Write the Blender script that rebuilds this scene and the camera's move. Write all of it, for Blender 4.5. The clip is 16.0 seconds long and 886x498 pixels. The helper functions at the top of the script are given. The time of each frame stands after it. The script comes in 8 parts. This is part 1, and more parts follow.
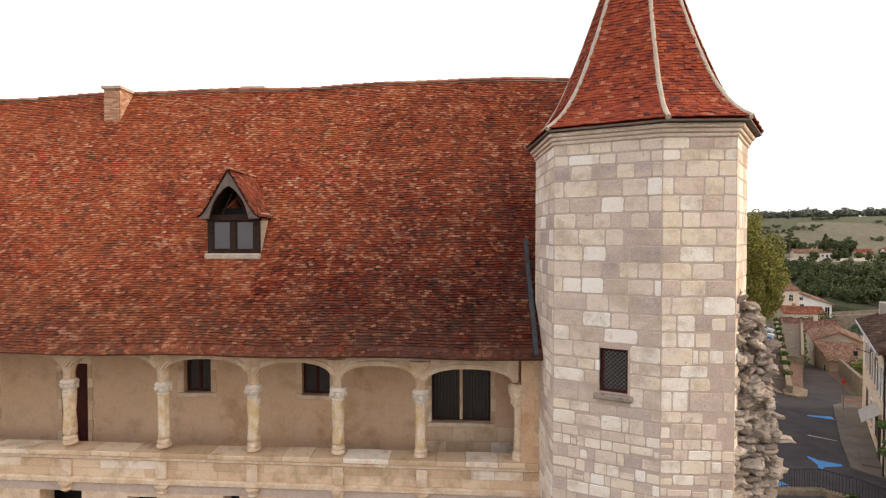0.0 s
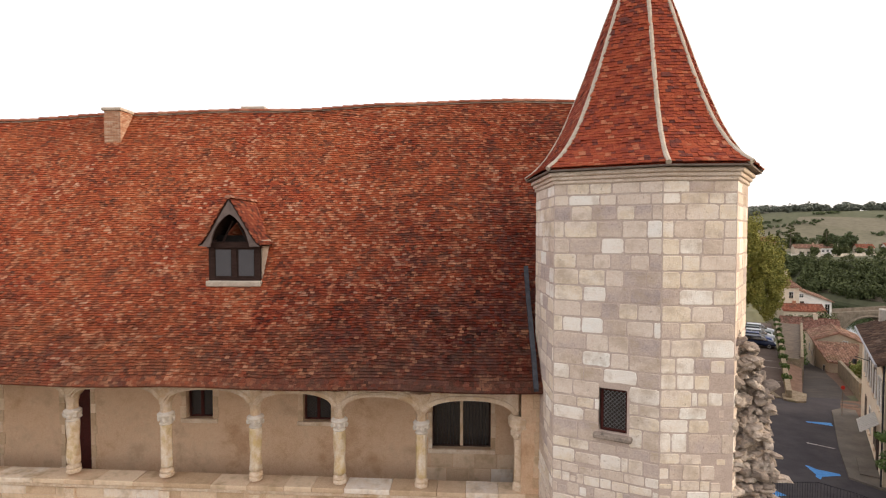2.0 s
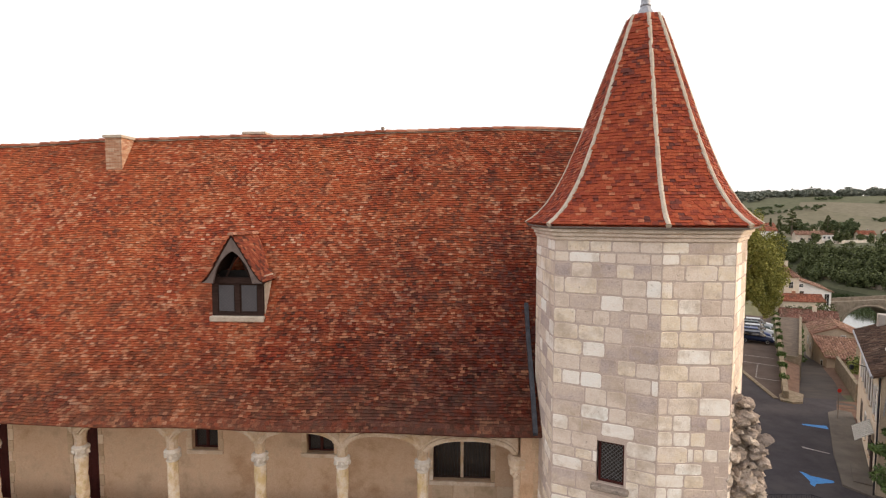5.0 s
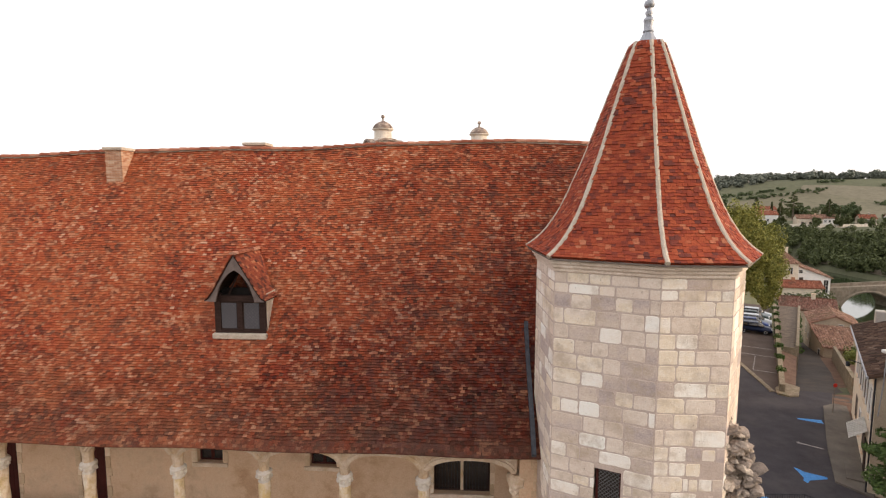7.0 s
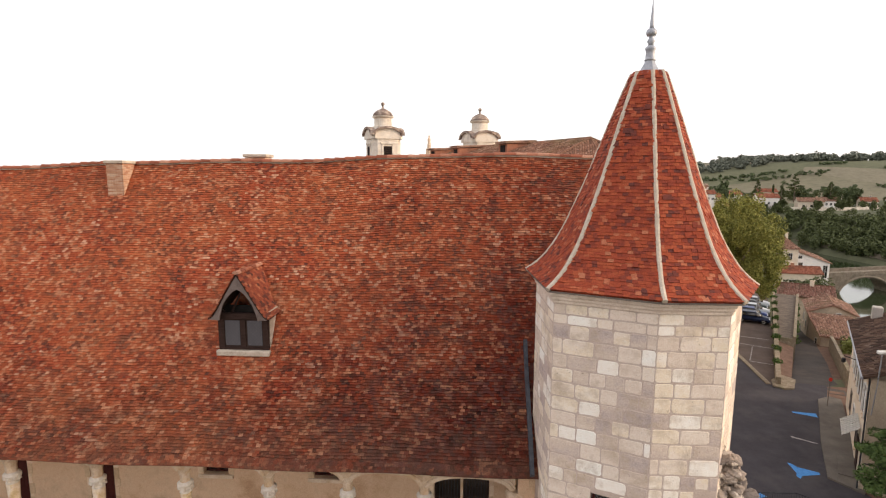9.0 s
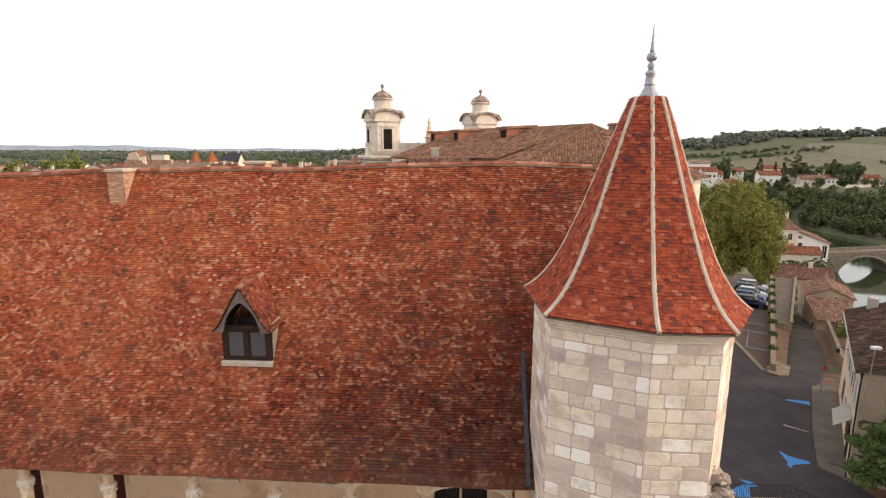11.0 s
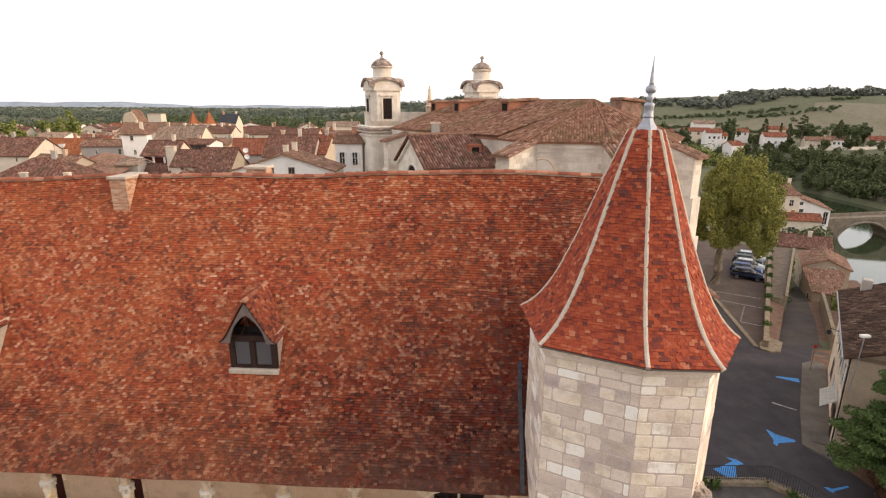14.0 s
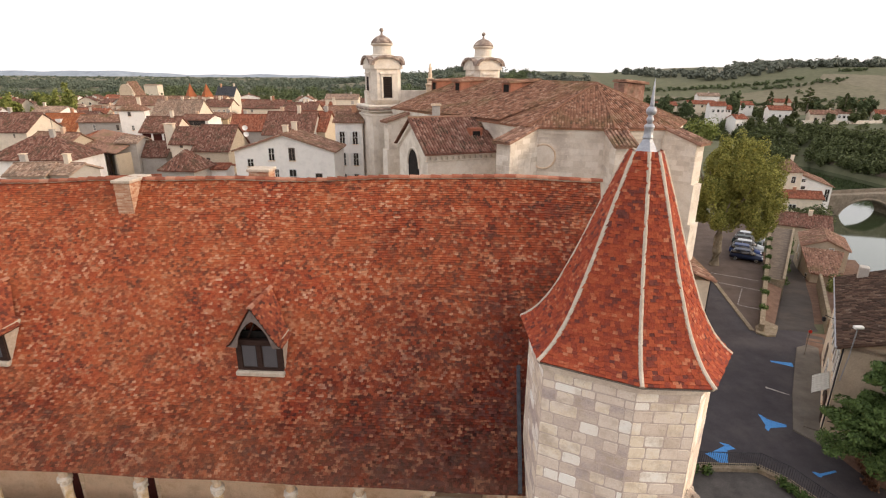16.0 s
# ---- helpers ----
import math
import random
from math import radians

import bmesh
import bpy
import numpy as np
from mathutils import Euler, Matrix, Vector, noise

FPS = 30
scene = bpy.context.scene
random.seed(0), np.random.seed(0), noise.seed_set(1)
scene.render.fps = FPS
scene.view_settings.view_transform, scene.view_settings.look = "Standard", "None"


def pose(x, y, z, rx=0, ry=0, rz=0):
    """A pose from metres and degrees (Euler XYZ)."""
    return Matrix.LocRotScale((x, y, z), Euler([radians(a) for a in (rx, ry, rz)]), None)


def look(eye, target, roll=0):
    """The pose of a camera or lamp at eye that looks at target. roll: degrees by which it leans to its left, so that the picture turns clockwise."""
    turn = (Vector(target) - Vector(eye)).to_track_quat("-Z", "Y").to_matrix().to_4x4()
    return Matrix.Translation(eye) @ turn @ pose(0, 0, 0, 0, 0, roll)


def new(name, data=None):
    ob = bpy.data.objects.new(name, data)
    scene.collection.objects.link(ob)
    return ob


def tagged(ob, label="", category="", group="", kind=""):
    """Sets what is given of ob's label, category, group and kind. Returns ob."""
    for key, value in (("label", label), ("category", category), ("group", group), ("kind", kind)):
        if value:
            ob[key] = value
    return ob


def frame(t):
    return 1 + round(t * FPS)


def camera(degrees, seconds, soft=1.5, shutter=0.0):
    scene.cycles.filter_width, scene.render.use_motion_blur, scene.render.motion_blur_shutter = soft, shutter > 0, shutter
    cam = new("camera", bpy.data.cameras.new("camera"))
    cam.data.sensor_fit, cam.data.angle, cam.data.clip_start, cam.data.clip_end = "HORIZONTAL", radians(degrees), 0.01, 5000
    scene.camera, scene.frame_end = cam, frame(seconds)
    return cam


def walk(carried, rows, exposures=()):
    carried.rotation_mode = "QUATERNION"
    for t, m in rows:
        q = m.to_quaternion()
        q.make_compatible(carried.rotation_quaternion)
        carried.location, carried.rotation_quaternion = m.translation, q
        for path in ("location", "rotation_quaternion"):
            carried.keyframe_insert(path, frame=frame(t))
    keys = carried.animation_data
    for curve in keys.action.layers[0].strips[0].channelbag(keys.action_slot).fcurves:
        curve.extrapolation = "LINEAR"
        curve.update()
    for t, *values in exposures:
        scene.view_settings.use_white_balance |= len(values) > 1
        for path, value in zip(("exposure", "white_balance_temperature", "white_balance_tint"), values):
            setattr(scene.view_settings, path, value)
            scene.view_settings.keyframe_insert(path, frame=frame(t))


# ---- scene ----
cam = camera(80.8, 16.0, soft=1.2)
METRES, EYE, TILT, LEAN, TURN = 10.0, 14.4, -1.2, 0.0, 0.0
ROWS = [
    (0.0, 0.0, 0.0, 0.0, 0.0, 0.0, -0.0),
    (0.5, -0.0006, -0.0008, 0.0269, 0.01, -0.16, -0.0),
    (1.0, -0.0003, -0.001, 0.0558, 0.02, -0.34, 0.02),
    (1.5, -0.0003, -0.0015, 0.0827, 0.04, -0.53, 0.01),
    (2.0, -0.0002, -0.0034, 0.1126, 0.05, -0.76, 0.0),
    (2.5, -0.0002, -0.0054, 0.1408, 0.06, -0.96, -0.02),
    (3.0, -0.0004, -0.0069, 0.1724, 0.09, -1.22, -0.04),
    (3.5, -0.001, -0.0078, 0.2011, 0.11, -1.51, -0.06),
    (4.0, -0.0014, -0.0102, 0.2307, 0.12, -1.83, -0.06),
    (6.5, -0.0016, -0.011, 0.38, 0.17, -4.18, -0.15),
    (7.0, -0.0026, -0.0119, 0.413, 0.18, -4.71, -0.15),
    (7.5, -0.0033, -0.0123, 0.4436, 0.19, -5.2, -0.16),
    (8.0, -0.0041, -0.0137, 0.4769, 0.21, -5.72, -0.17),
    (8.5, -0.0045, -0.0146, 0.508, 0.2, -6.25, -0.18),
    (9.0, -0.0041, -0.0138, 0.5428, 0.21, -6.87, -0.2),
    (11.5, -0.001, -0.0157, 0.7078, 0.25, -10.36, -0.22),
    (12.0, 0.0004, -0.0141, 0.7405, 0.27, -11.13, -0.21),
    (12.5, 0.0008, -0.0137, 0.7708, 0.28, -11.85, -0.24),
    (13.0, 0.0015, -0.0131, 0.8041, 0.29, -12.61, -0.25),
    (13.5, 0.0018, -0.0128, 0.8361, 0.29, -13.33, -0.27),
    (14.0, 0.001, -0.0134, 0.8693, 0.33, -14.13, -0.29),
    (14.5, -0.0013, -0.0125, 0.8993, 0.34, -14.86, -0.33),
    (15.0, -0.0016, -0.0125, 0.9333, 0.35, -15.67, -0.34),
    (15.5, -0.0025, -0.0116, 0.9648, 0.36, -16.42, -0.34),
    (16.0, -0.0033, -0.0096, 0.9992, 0.39, -17.21, -0.37),
]
walk(cam, [(t, pose(0, 0, EYE, TILT, LEAN, TURN) @ pose(METRES * x, METRES * y, METRES * z, 90 + pitch, roll, yaw)) for t, x, y, z, yaw, pitch, roll in ROWS])


# ---------------------------------------------------------------- world and light
world = bpy.data.worlds.new("sky")
scene.world = world
world.use_nodes = True
wn, wl = world.node_tree.nodes, world.node_tree.links
wn.clear()
sky = wn.new("ShaderNodeTexSky")
sky.sky_type, sky.sun_disc = "NISHITA", False
sky.sun_elevation, sky.sun_rotation = radians(14), radians(98)
sky.air_density, sky.dust_density = 1.0, 4.0
sky_bg, veil_bg, sky_sum, sky_out = (wn.new(n) for n in ("ShaderNodeBackground", "ShaderNodeBackground", "ShaderNodeAddShader", "ShaderNodeOutputWorld"))
sky_bg.inputs[1].default_value = 0.06
veil_bg.inputs[0].default_value = (1.0, 0.947, 0.937, 1)      # high thin overcast
veil_bg.inputs[1].default_value = 0.85
wl.new(sky.outputs[0], sky_bg.inputs[0])
wl.new(sky_bg.outputs[0], sky_sum.inputs[0])
wl.new(veil_bg.outputs[0], sky_sum.inputs[1])
wl.new(sky_sum.outputs[0], sky_out.inputs[0])
sun = new("sun", bpy.data.lights.new("sun", "SUN"))
sun.data.energy, sun.data.angle, sun.data.color = 1.3, radians(12), (1.0, 0.81, 0.63)
sun.matrix_world = look((0, 0, 0), (-0.95, 0.14, -0.27))
scene.view_settings.exposure = 0.45


# ---------------------------------------------------------------- materials
def material(name, base=(0.5, 0.5, 0.5), rough=0.85, metal=0.0):
    m = bpy.data.materials.new(name)
    m.use_nodes = True
    b = m.node_tree.nodes["Principled BSDF"]
    b.inputs["Base Color"].default_value = (*base, 1)
    b.inputs["Roughness"].default_value, b.inputs["Metallic"].default_value = rough, metal
    b.inputs["Specular IOR Level"].default_value = 0.5 if metal else 0.12
    return m, m.node_tree.nodes, m.node_tree.links, b


def noise_node(nodes, links, scale, detail=5.0, rough=0.6, where="Position", stretch=None):
    n = nodes.new("ShaderNodeTexNoise")
    n.inputs["Scale"].default_value, n.inputs["Detail"].default_value, n.inputs["Roughness"].default_value = scale, detail, rough
    if where == "Position":
        src = nodes.new("ShaderNodeNewGeometry").outputs["Position"]
    else:
        src = nodes.new("ShaderNodeTexCoord").outputs[where]
    if stretch:
        mp = nodes.new("ShaderNodeMapping")
        mp.inputs["Scale"].default_value = stretch
        links.new(src, mp.inputs[0])
        src = mp.outputs[0]
    links.new(src, n.inputs["Vector"])
    return n.outputs["Fac"]


def ramp_node(nodes, links, fac, stops, hard=False):
    r = nodes.new("ShaderNodeValToRGB")
    if hard:
        r.color_ramp.interpolation = "CONSTANT"
    while len(r.color_ramp.elements) < len(stops):
        r.color_ramp.elements.new(0.5)
    for e, (p, c) in zip(r.color_ramp.elements, stops):
        e.position, e.color = p, (*c, 1)
    links.new(fac, r.inputs[0])
    return r.outputs[0]


def mix_node(nodes, links, kind, fac, a, b):
    m = nodes.new("ShaderNodeMix")
    m.data_type, m.blend_type = "RGBA", kind
    for slot, v in ((0, fac), (6, a), (7, b)):
        if isinstance(v, (int, float)):
            m.inputs[slot].default_value = v
        elif isinstance(v, tuple):
            m.inputs[slot].default_value = (*v, 1)
        else:
            links.new(v, m.inputs[slot])
    return m.outputs[2]


def math_node(nodes, links, op, a, b):
    m = nodes.new("ShaderNodeMath")
    m.operation = op
    for slot, v in ((0, a), (1, b)):
        if isinstance(v, (int, float)):
            m.inputs[slot].default_value = v
        else:
            links.new(v, m.inputs[slot])
    return m.outputs[0]


def bump_node(nodes, links, bsdf, height, strength, distance):
    b = nodes.new("ShaderNodeBump")
    b.inputs["Strength"].default_value, b.inputs["Distance"].default_value = strength, distance
    links.new(height, b.inputs["Height"])
    links.new(b.outputs[0], bsdf.inputs["Normal"])


def surface(name, stops, rough=0.85, scale=3.0, fine=30.0, bump=0.3, depth=0.01, stain=None, stain_scale=0.6, metal=0.0, stretch=None, each="", spread=0.35, pits=None, course=0.0):
    """A weathered surface: a colour ramp over noise, a finer grain, stains and relief. each: 'object' or 'island' shifts the ramp piece by piece."""
    m, n, l, b = material(name, stops[0][1], rough, metal)
    big = noise_node(n, l, scale, 6, 0.65, stretch=stretch)
    if each:
        src = n.new("ShaderNodeObjectInfo").outputs["Random"] if each == "object" else n.new("ShaderNodeNewGeometry").outputs["Random Per Island"]
        big = math_node(n, l, "ADD", math_node(n, l, "MULTIPLY", src, 1 - spread), math_node(n, l, "MULTIPLY", big, spread))
    if course:
        # beds of one quarry run together along the courses
        bed = noise_node(n, l, 1.0, 3, 0.5, stretch=(0.45, 0.45, 1.9))
        big = math_node(n, l, "ADD", big, math_node(n, l, "MULTIPLY", math_node(n, l, "SUBTRACT", bed, 0.5), course))
    col = ramp_node(n, l, big, stops)
    grain = noise_node(n, l, fine, 4, 0.7)
    col = mix_node(n, l, "OVERLAY", 0.45, col, grain)
    if stain:
        s = noise_node(n, l, stain_scale, 8, 0.7)
        mask = ramp_node(n, l, s, [(0.50, (0, 0, 0)), (0.66, (1, 1, 1))])
        col = mix_node(n, l, "MIX", math_node(n, l, "MULTIPLY", mask, 0.7), col, stain)
    relief = grain
    if pits:
        p_ = noise_node(n, l, 13, 7, 0.75)
        hole = ramp_node(n, l, p_, [(0.30, (1, 1, 1)), (0.40, (0, 0, 0))])
        col = mix_node(n, l, "MIX", math_node(n, l, "MULTIPLY", hole, 0.75), col, pits)
        relief = math_node(n, l, "SUBTRACT", grain, hole)
    l.new(col, b.inputs["Base Color"])
    bump_node(n, l, b, relief, bump, depth)
    return m


def tile_material(name, each, stops, patch=0.5, patch_scale=0.55, older=0.0):
    """Plain clay roof tiles: each tile its own colour, with drifts of darker and paler tiles over the slope."""
    m, n, l, b = material(name, (0.3, 0.1, 0.05), 0.82)
    rnd = n.new("ShaderNodeObjectInfo").outputs["Random"] if each == "object" else n.new("ShaderNodeNewGeometry").outputs["Random Per Island"]
    drift = noise_node(n, l, patch_scale, 4, 0.6)
    fac = math_node(n, l, "ADD", rnd, math_node(n, l, "MULTIPLY", math_node(n, l, "SUBTRACT", drift, 0.5), patch))
    if older:
        flock = noise_node(n, l, 2.3, 3, 0.6, stretch=(0.55, 1, 1))
        fac = math_node(n, l, "ADD", fac, math_node(n, l, "MULTIPLY", math_node(n, l, "SUBTRACT", flock, 0.5), 0.42))
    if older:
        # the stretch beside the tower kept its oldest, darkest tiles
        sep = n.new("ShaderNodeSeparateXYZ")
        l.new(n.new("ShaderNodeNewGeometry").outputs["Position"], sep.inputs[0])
        # the mask also rises towards the eave
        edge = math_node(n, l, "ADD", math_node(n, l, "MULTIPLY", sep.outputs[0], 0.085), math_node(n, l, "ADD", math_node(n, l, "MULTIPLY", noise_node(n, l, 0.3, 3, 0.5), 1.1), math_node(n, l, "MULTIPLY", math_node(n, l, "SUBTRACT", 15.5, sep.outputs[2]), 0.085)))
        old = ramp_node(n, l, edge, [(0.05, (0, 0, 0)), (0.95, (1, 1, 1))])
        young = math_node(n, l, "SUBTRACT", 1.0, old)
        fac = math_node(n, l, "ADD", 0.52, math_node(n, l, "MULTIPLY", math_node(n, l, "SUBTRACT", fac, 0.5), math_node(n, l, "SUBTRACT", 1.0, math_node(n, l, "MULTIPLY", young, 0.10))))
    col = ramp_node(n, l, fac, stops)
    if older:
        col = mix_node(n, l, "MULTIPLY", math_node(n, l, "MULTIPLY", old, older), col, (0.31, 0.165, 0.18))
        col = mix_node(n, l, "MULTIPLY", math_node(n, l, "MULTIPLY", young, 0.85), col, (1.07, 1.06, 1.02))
        # tiles darken towards the eave, unevenly and tile by tile
        low_tone = math_node(n, l, "ADD", math_node(n, l, "MULTIPLY", math_node(n, l, "SUBTRACT", 15.0, sep.outputs[2]), 0.2), noise_node(n, l, 0.8, 5, 0.65))
        low_tone = ramp_node(n, l, low_tone, [(0.70, (0, 0, 0)), (1.12, (1, 1, 1))])
        low_tone = math_node(n, l, "MULTIPLY", low_tone, math_node(n, l, "SUBTRACT", 1.15, math_node(n, l, "MULTIPLY", rnd, 0.75)))
        col = mix_node(n, l, "MULTIPLY", low_tone, col, (0.50, 0.37, 0.38))
        tan = ramp_node(n, l, noise_node(n, l, 0.5, 5, 0.7), [(0.36, (0, 0, 0)), (0.62, (1, 1, 1))])
        col = mix_node(n, l, "MIX", math_node(n, l, "MULTIPLY", math_node(n, l, "MULTIPLY", young, tan), 0.36), col, (0.47, 0.155, 0.057))
        pale = ramp_node(n, l, noise_node(n, l, 1.1, 5, 0.7), [(0.42, (0, 0, 0)), (0.72, (1, 1, 1))])
        col = mix_node(n, l, "MIX", math_node(n, l, "MULTIPLY", pale, 0.18), col, (0.37, 0.13, 0.064))
        blotch = ramp_node(n, l, noise_node(n, l, 0.9, 6, 0.75), [(0.30, (1, 1, 1)), (0.44, (0, 0, 0))])
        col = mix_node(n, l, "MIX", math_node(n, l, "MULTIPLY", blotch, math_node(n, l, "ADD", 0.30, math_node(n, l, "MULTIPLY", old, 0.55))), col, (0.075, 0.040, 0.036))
    if older:
        # replaced tiles of a paler firing, and old blackened ones, scattered in loose flocks
        def pick(times, scale, low, high):
            own = math_node(n, l, "MULTIPLY", math_node(n, l, "FRACT", math_node(n, l, "MULTIPLY", rnd, times), 0.0), 0.62)
            own = math_node(n, l, "ADD", own, math_node(n, l, "ADD", 0.19, math_node(n, l, "MULTIPLY", math_node(n, l, "SUBTRACT", noise_node(n, l, scale, 4, 0.7, stretch=(0.6, 1, 1)), 0.5), 1.9)))
            return ramp_node(n, l, own, [(low, (0, 0, 0)), (high, (1, 1, 1))])
        col = mix_node(n, l, "MIX", math_node(n, l, "MULTIPLY", pick(37.3, 2.5, 0.64, 0.92), math_node(n, l, "ADD", 0.52, math_node(n, l, "MULTIPLY", young, 0.16))), col, (0.51, 0.235, 0.128))
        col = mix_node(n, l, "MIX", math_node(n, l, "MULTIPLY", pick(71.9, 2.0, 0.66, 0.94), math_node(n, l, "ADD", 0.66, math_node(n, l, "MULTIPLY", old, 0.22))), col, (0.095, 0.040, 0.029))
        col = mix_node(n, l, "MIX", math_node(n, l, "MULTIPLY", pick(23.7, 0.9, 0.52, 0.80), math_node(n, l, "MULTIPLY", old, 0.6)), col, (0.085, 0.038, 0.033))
        # darker patches, thickening down the slope towards the eave
        low_patch = math_node(n, l, "ADD", math_node(n, l, "MULTIPLY", math_node(n, l, "SUBTRACT", 14.4, sep.outputs[2]), 0.13), noise_node(n, l, 1.7, 6, 0.72))
        low_patch = ramp_node(n, l, low_patch, [(0.66, (0, 0, 0)), (1.0, (1, 1, 1))])
        col = mix_node(n, l, "MIX", math_node(n, l, "MULTIPLY", low_patch, 0.62), col, (0.085, 0.045, 0.030))
    grain = noise_node(n, l, 28, 4, 0.7)
    col = mix_node(n, l, "OVERLAY", 0.8, col, grain)
    lichen = noise_node(n, l, 7, 6, 0.7)
    mask = ramp_node(n, l, lichen, [(0.60, (0, 0, 0)), (0.74, (1, 1, 1))])
    col = mix_node(n, l, "MIX", math_node(n, l, "MULTIPLY", mask, 0.35), col, (0.10, 0.075, 0.055))
    l.new(col, b.inputs["Base Color"])
    bump_node(n, l, b, grain, 0.5, 0.01)
    return m


ROOF_STOPS = [(0.0, (0.070, 0.030, 0.025)), (0.09, (0.115, 0.034, 0.024)), (0.22, (0.20, 0.042, 0.024)), (0.45, (0.29, 0.053, 0.0245)), (0.70, (0.34, 0.071, 0.031)), (0.85, (0.38, 0.102, 0.048)), (0.93, (0.43, 0.165, 0.092)), (1.0, (0.53, 0.30, 0.20))]
SPIRE_STOPS = [(0.0, (0.12, 0.039, 0.031)), (0.10, (0.195, 0.044, 0.028)), (0.35, (0.26, 0.051, 0.0265)), (0.6, (0.30, 0.060, 0.028)), (0.9, (0.34, 0.078, 0.035)), (1.0, (0.41, 0.148, 0.08))]
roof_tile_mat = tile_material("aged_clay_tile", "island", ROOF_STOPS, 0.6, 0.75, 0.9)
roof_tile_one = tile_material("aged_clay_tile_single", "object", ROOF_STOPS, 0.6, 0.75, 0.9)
ridge_clay = tile_material("ridge_clay", "object", [(0.0, (0.20, 0.065, 0.038)), (0.5, (0.31, 0.105, 0.060)), (1.0, (0.43, 0.22, 0.145))], 0.3)
spire_tile_mat = tile_material("new_clay_tile", "island", SPIRE_STOPS, 0.5, 1.0)
dormer_tile_mat = tile_material("dormer_clay_tile", "island", [(0.0, (0.10, 0.040, 0.030)), (0.3, (0.22, 0.055, 0.032)), (0.7, (0.30, 0.080, 0.040)), (1.0, (0.42, 0.17, 0.09))], 0.5, 1.6)
spire_tile_one = tile_material("new_clay_tile_single", "object", SPIRE_STOPS, 0.5, 1.0)
STONE_STOPS = [(0.0, (0.371, 0.297, 0.280)), (0.10, (0.484, 0.393, 0.360)), (0.20, (0.572, 0.464, 0.407)), (0.30, (0.649, 0.530, 0.438)), (0.42, (0.731, 0.610, 0.513)), (0.54, (0.783, 0.672, 0.572)), (0.62, (0.788, 0.664, 0.515)), (0.72, (0.855, 0.764, 0.670)), (0.84, (0.900, 0.839, 0.764)), (1.0, (0.900, 0.898, 0.845))]
stone_one = surface("tower_ashlar", STONE_STOPS, 0.9, 5, 26, 0.7, 0.02, each="object", spread=0.30, course=0.5, stain=(0.47, 0.36, 0.255), stain_scale=1.3, pits=(0.27, 0.205, 0.165))
stone_isl = surface("tower_ashlar_joined", STONE_STOPS, 0.9, 5, 26, 0.7, 0.02, each="island", spread=0.30, course=0.5, stain=(0.47, 0.36, 0.255), stain_scale=1.3, pits=(0.27, 0.205, 0.165))
mortar_mat = surface("lime_mortar", [(0.3, (0.48, 0.375, 0.315)), (0.7, (0.60, 0.482, 0.415))], 0.95, 4, 40, 0.6, 0.015)
rubble_mat = surface("rubble_stone", [(0.0, (0.132, 0.108, 0.097)), (0.25, (0.264, 0.215, 0.182)), (0.50, (0.418, 0.341, 0.281)), (0.75, (0.594, 0.501, 0.418)), (1.0, (0.900, 0.814, 0.732))], 0.95, 7, 22, 1.0, 0.04, each="object", spread=0.5, stain=(0.115, 0.095, 0.085), stain_scale=3.0, pits=(0.10, 0.08, 0.07))
# darker copy of the carved limestone, for arches shaded by the eave
shaded_arch_stone = surface("shaded_arch_limestone", [(0.25, (0.42, 0.295, 0.19)), (0.5, (0.60, 0.455, 0.325)), (0.8, (0.75, 0.63, 0.51))], 0.85, 2.5, 22, 0.5, 0.015, stain=(0.52, 0.33, 0.17), stain_scale=1.8)
# brighter copy, toned for the sunlit parapet
carved_mat = surface("carved_limestone", [(0.25, (0.50, 0.36, 0.24)), (0.5, (0.69, 0.54, 0.40)), (0.8, (0.81, 0.705, 0.585))], 0.85, 2.5, 22, 0.5, 0.015, stain=(0.52, 0.33, 0.17), stain_scale=1.8)
block_one = surface("parapet_block", [(0.0, (0.47, 0.32, 0.195)), (0.45, (0.67, 0.49, 0.335)), (0.76, (0.74, 0.575, 0.41)), (0.86, (0.82, 0.72, 0.62)), (1.0, (0.86, 0.78, 0.70))], 0.88, 4, 24, 0.5, 0.015, each="object", spread=0.25, stain=(0.36, 0.25, 0.14), stain_scale=1.5)
plaster_mat = surface("ochre_plaster", [(0.28, (0.47, 0.285, 0.165)), (0.42, (0.62, 0.415, 0.268)), (0.58, (0.70, 0.495, 0.335)), (0.75, (0.75, 0.56, 0.41))], 0.95, 0.8, 30, 0.4, 0.012, stain=(0.42, 0.265, 0.16), stain_scale=0.8)
hip_mat = surface("hip_mortar", [(0.3, (0.42, 0.345, 0.27)), (0.7, (0.58, 0.495, 0.405))], 0.9, 6, 40, 0.5, 0.01)
zinc_mat = surface("zinc_sheet", [(0.3, (0.27, 0.275, 0.30)), (0.7, (0.43, 0.435, 0.47))], 0.5, 5, 30, 0.1, 0.004, metal=0.45)
slate_mat = surface("slate_flashing", [(0.3, (0.040, 0.042, 0.050)), (0.7, (0.085, 0.088, 0.10))], 0.6, 5, 30, 0.3, 0.01)
wood_mat = surface("weathered_oak", [(0.3, (0.026, 0.015, 0.012)), (0.7, (0.055, 0.032, 0.026))], 0.85, 3, 40, 0.6, 0.008, stretch=(1, 1, 6))
grey_wood = surface("silvered_oak", [(0.3, (0.13, 0.10, 0.085)), (0.7, (0.24, 0.195, 0.165))], 0.85, 3, 40, 0.6, 0.008)
dark_oak = surface("aged_barge_oak", [(0.3, (0.12, 0.09, 0.08)), (0.7, (0.23, 0.18, 0.16))], 0.85, 3, 40, 0.6, 0.008)
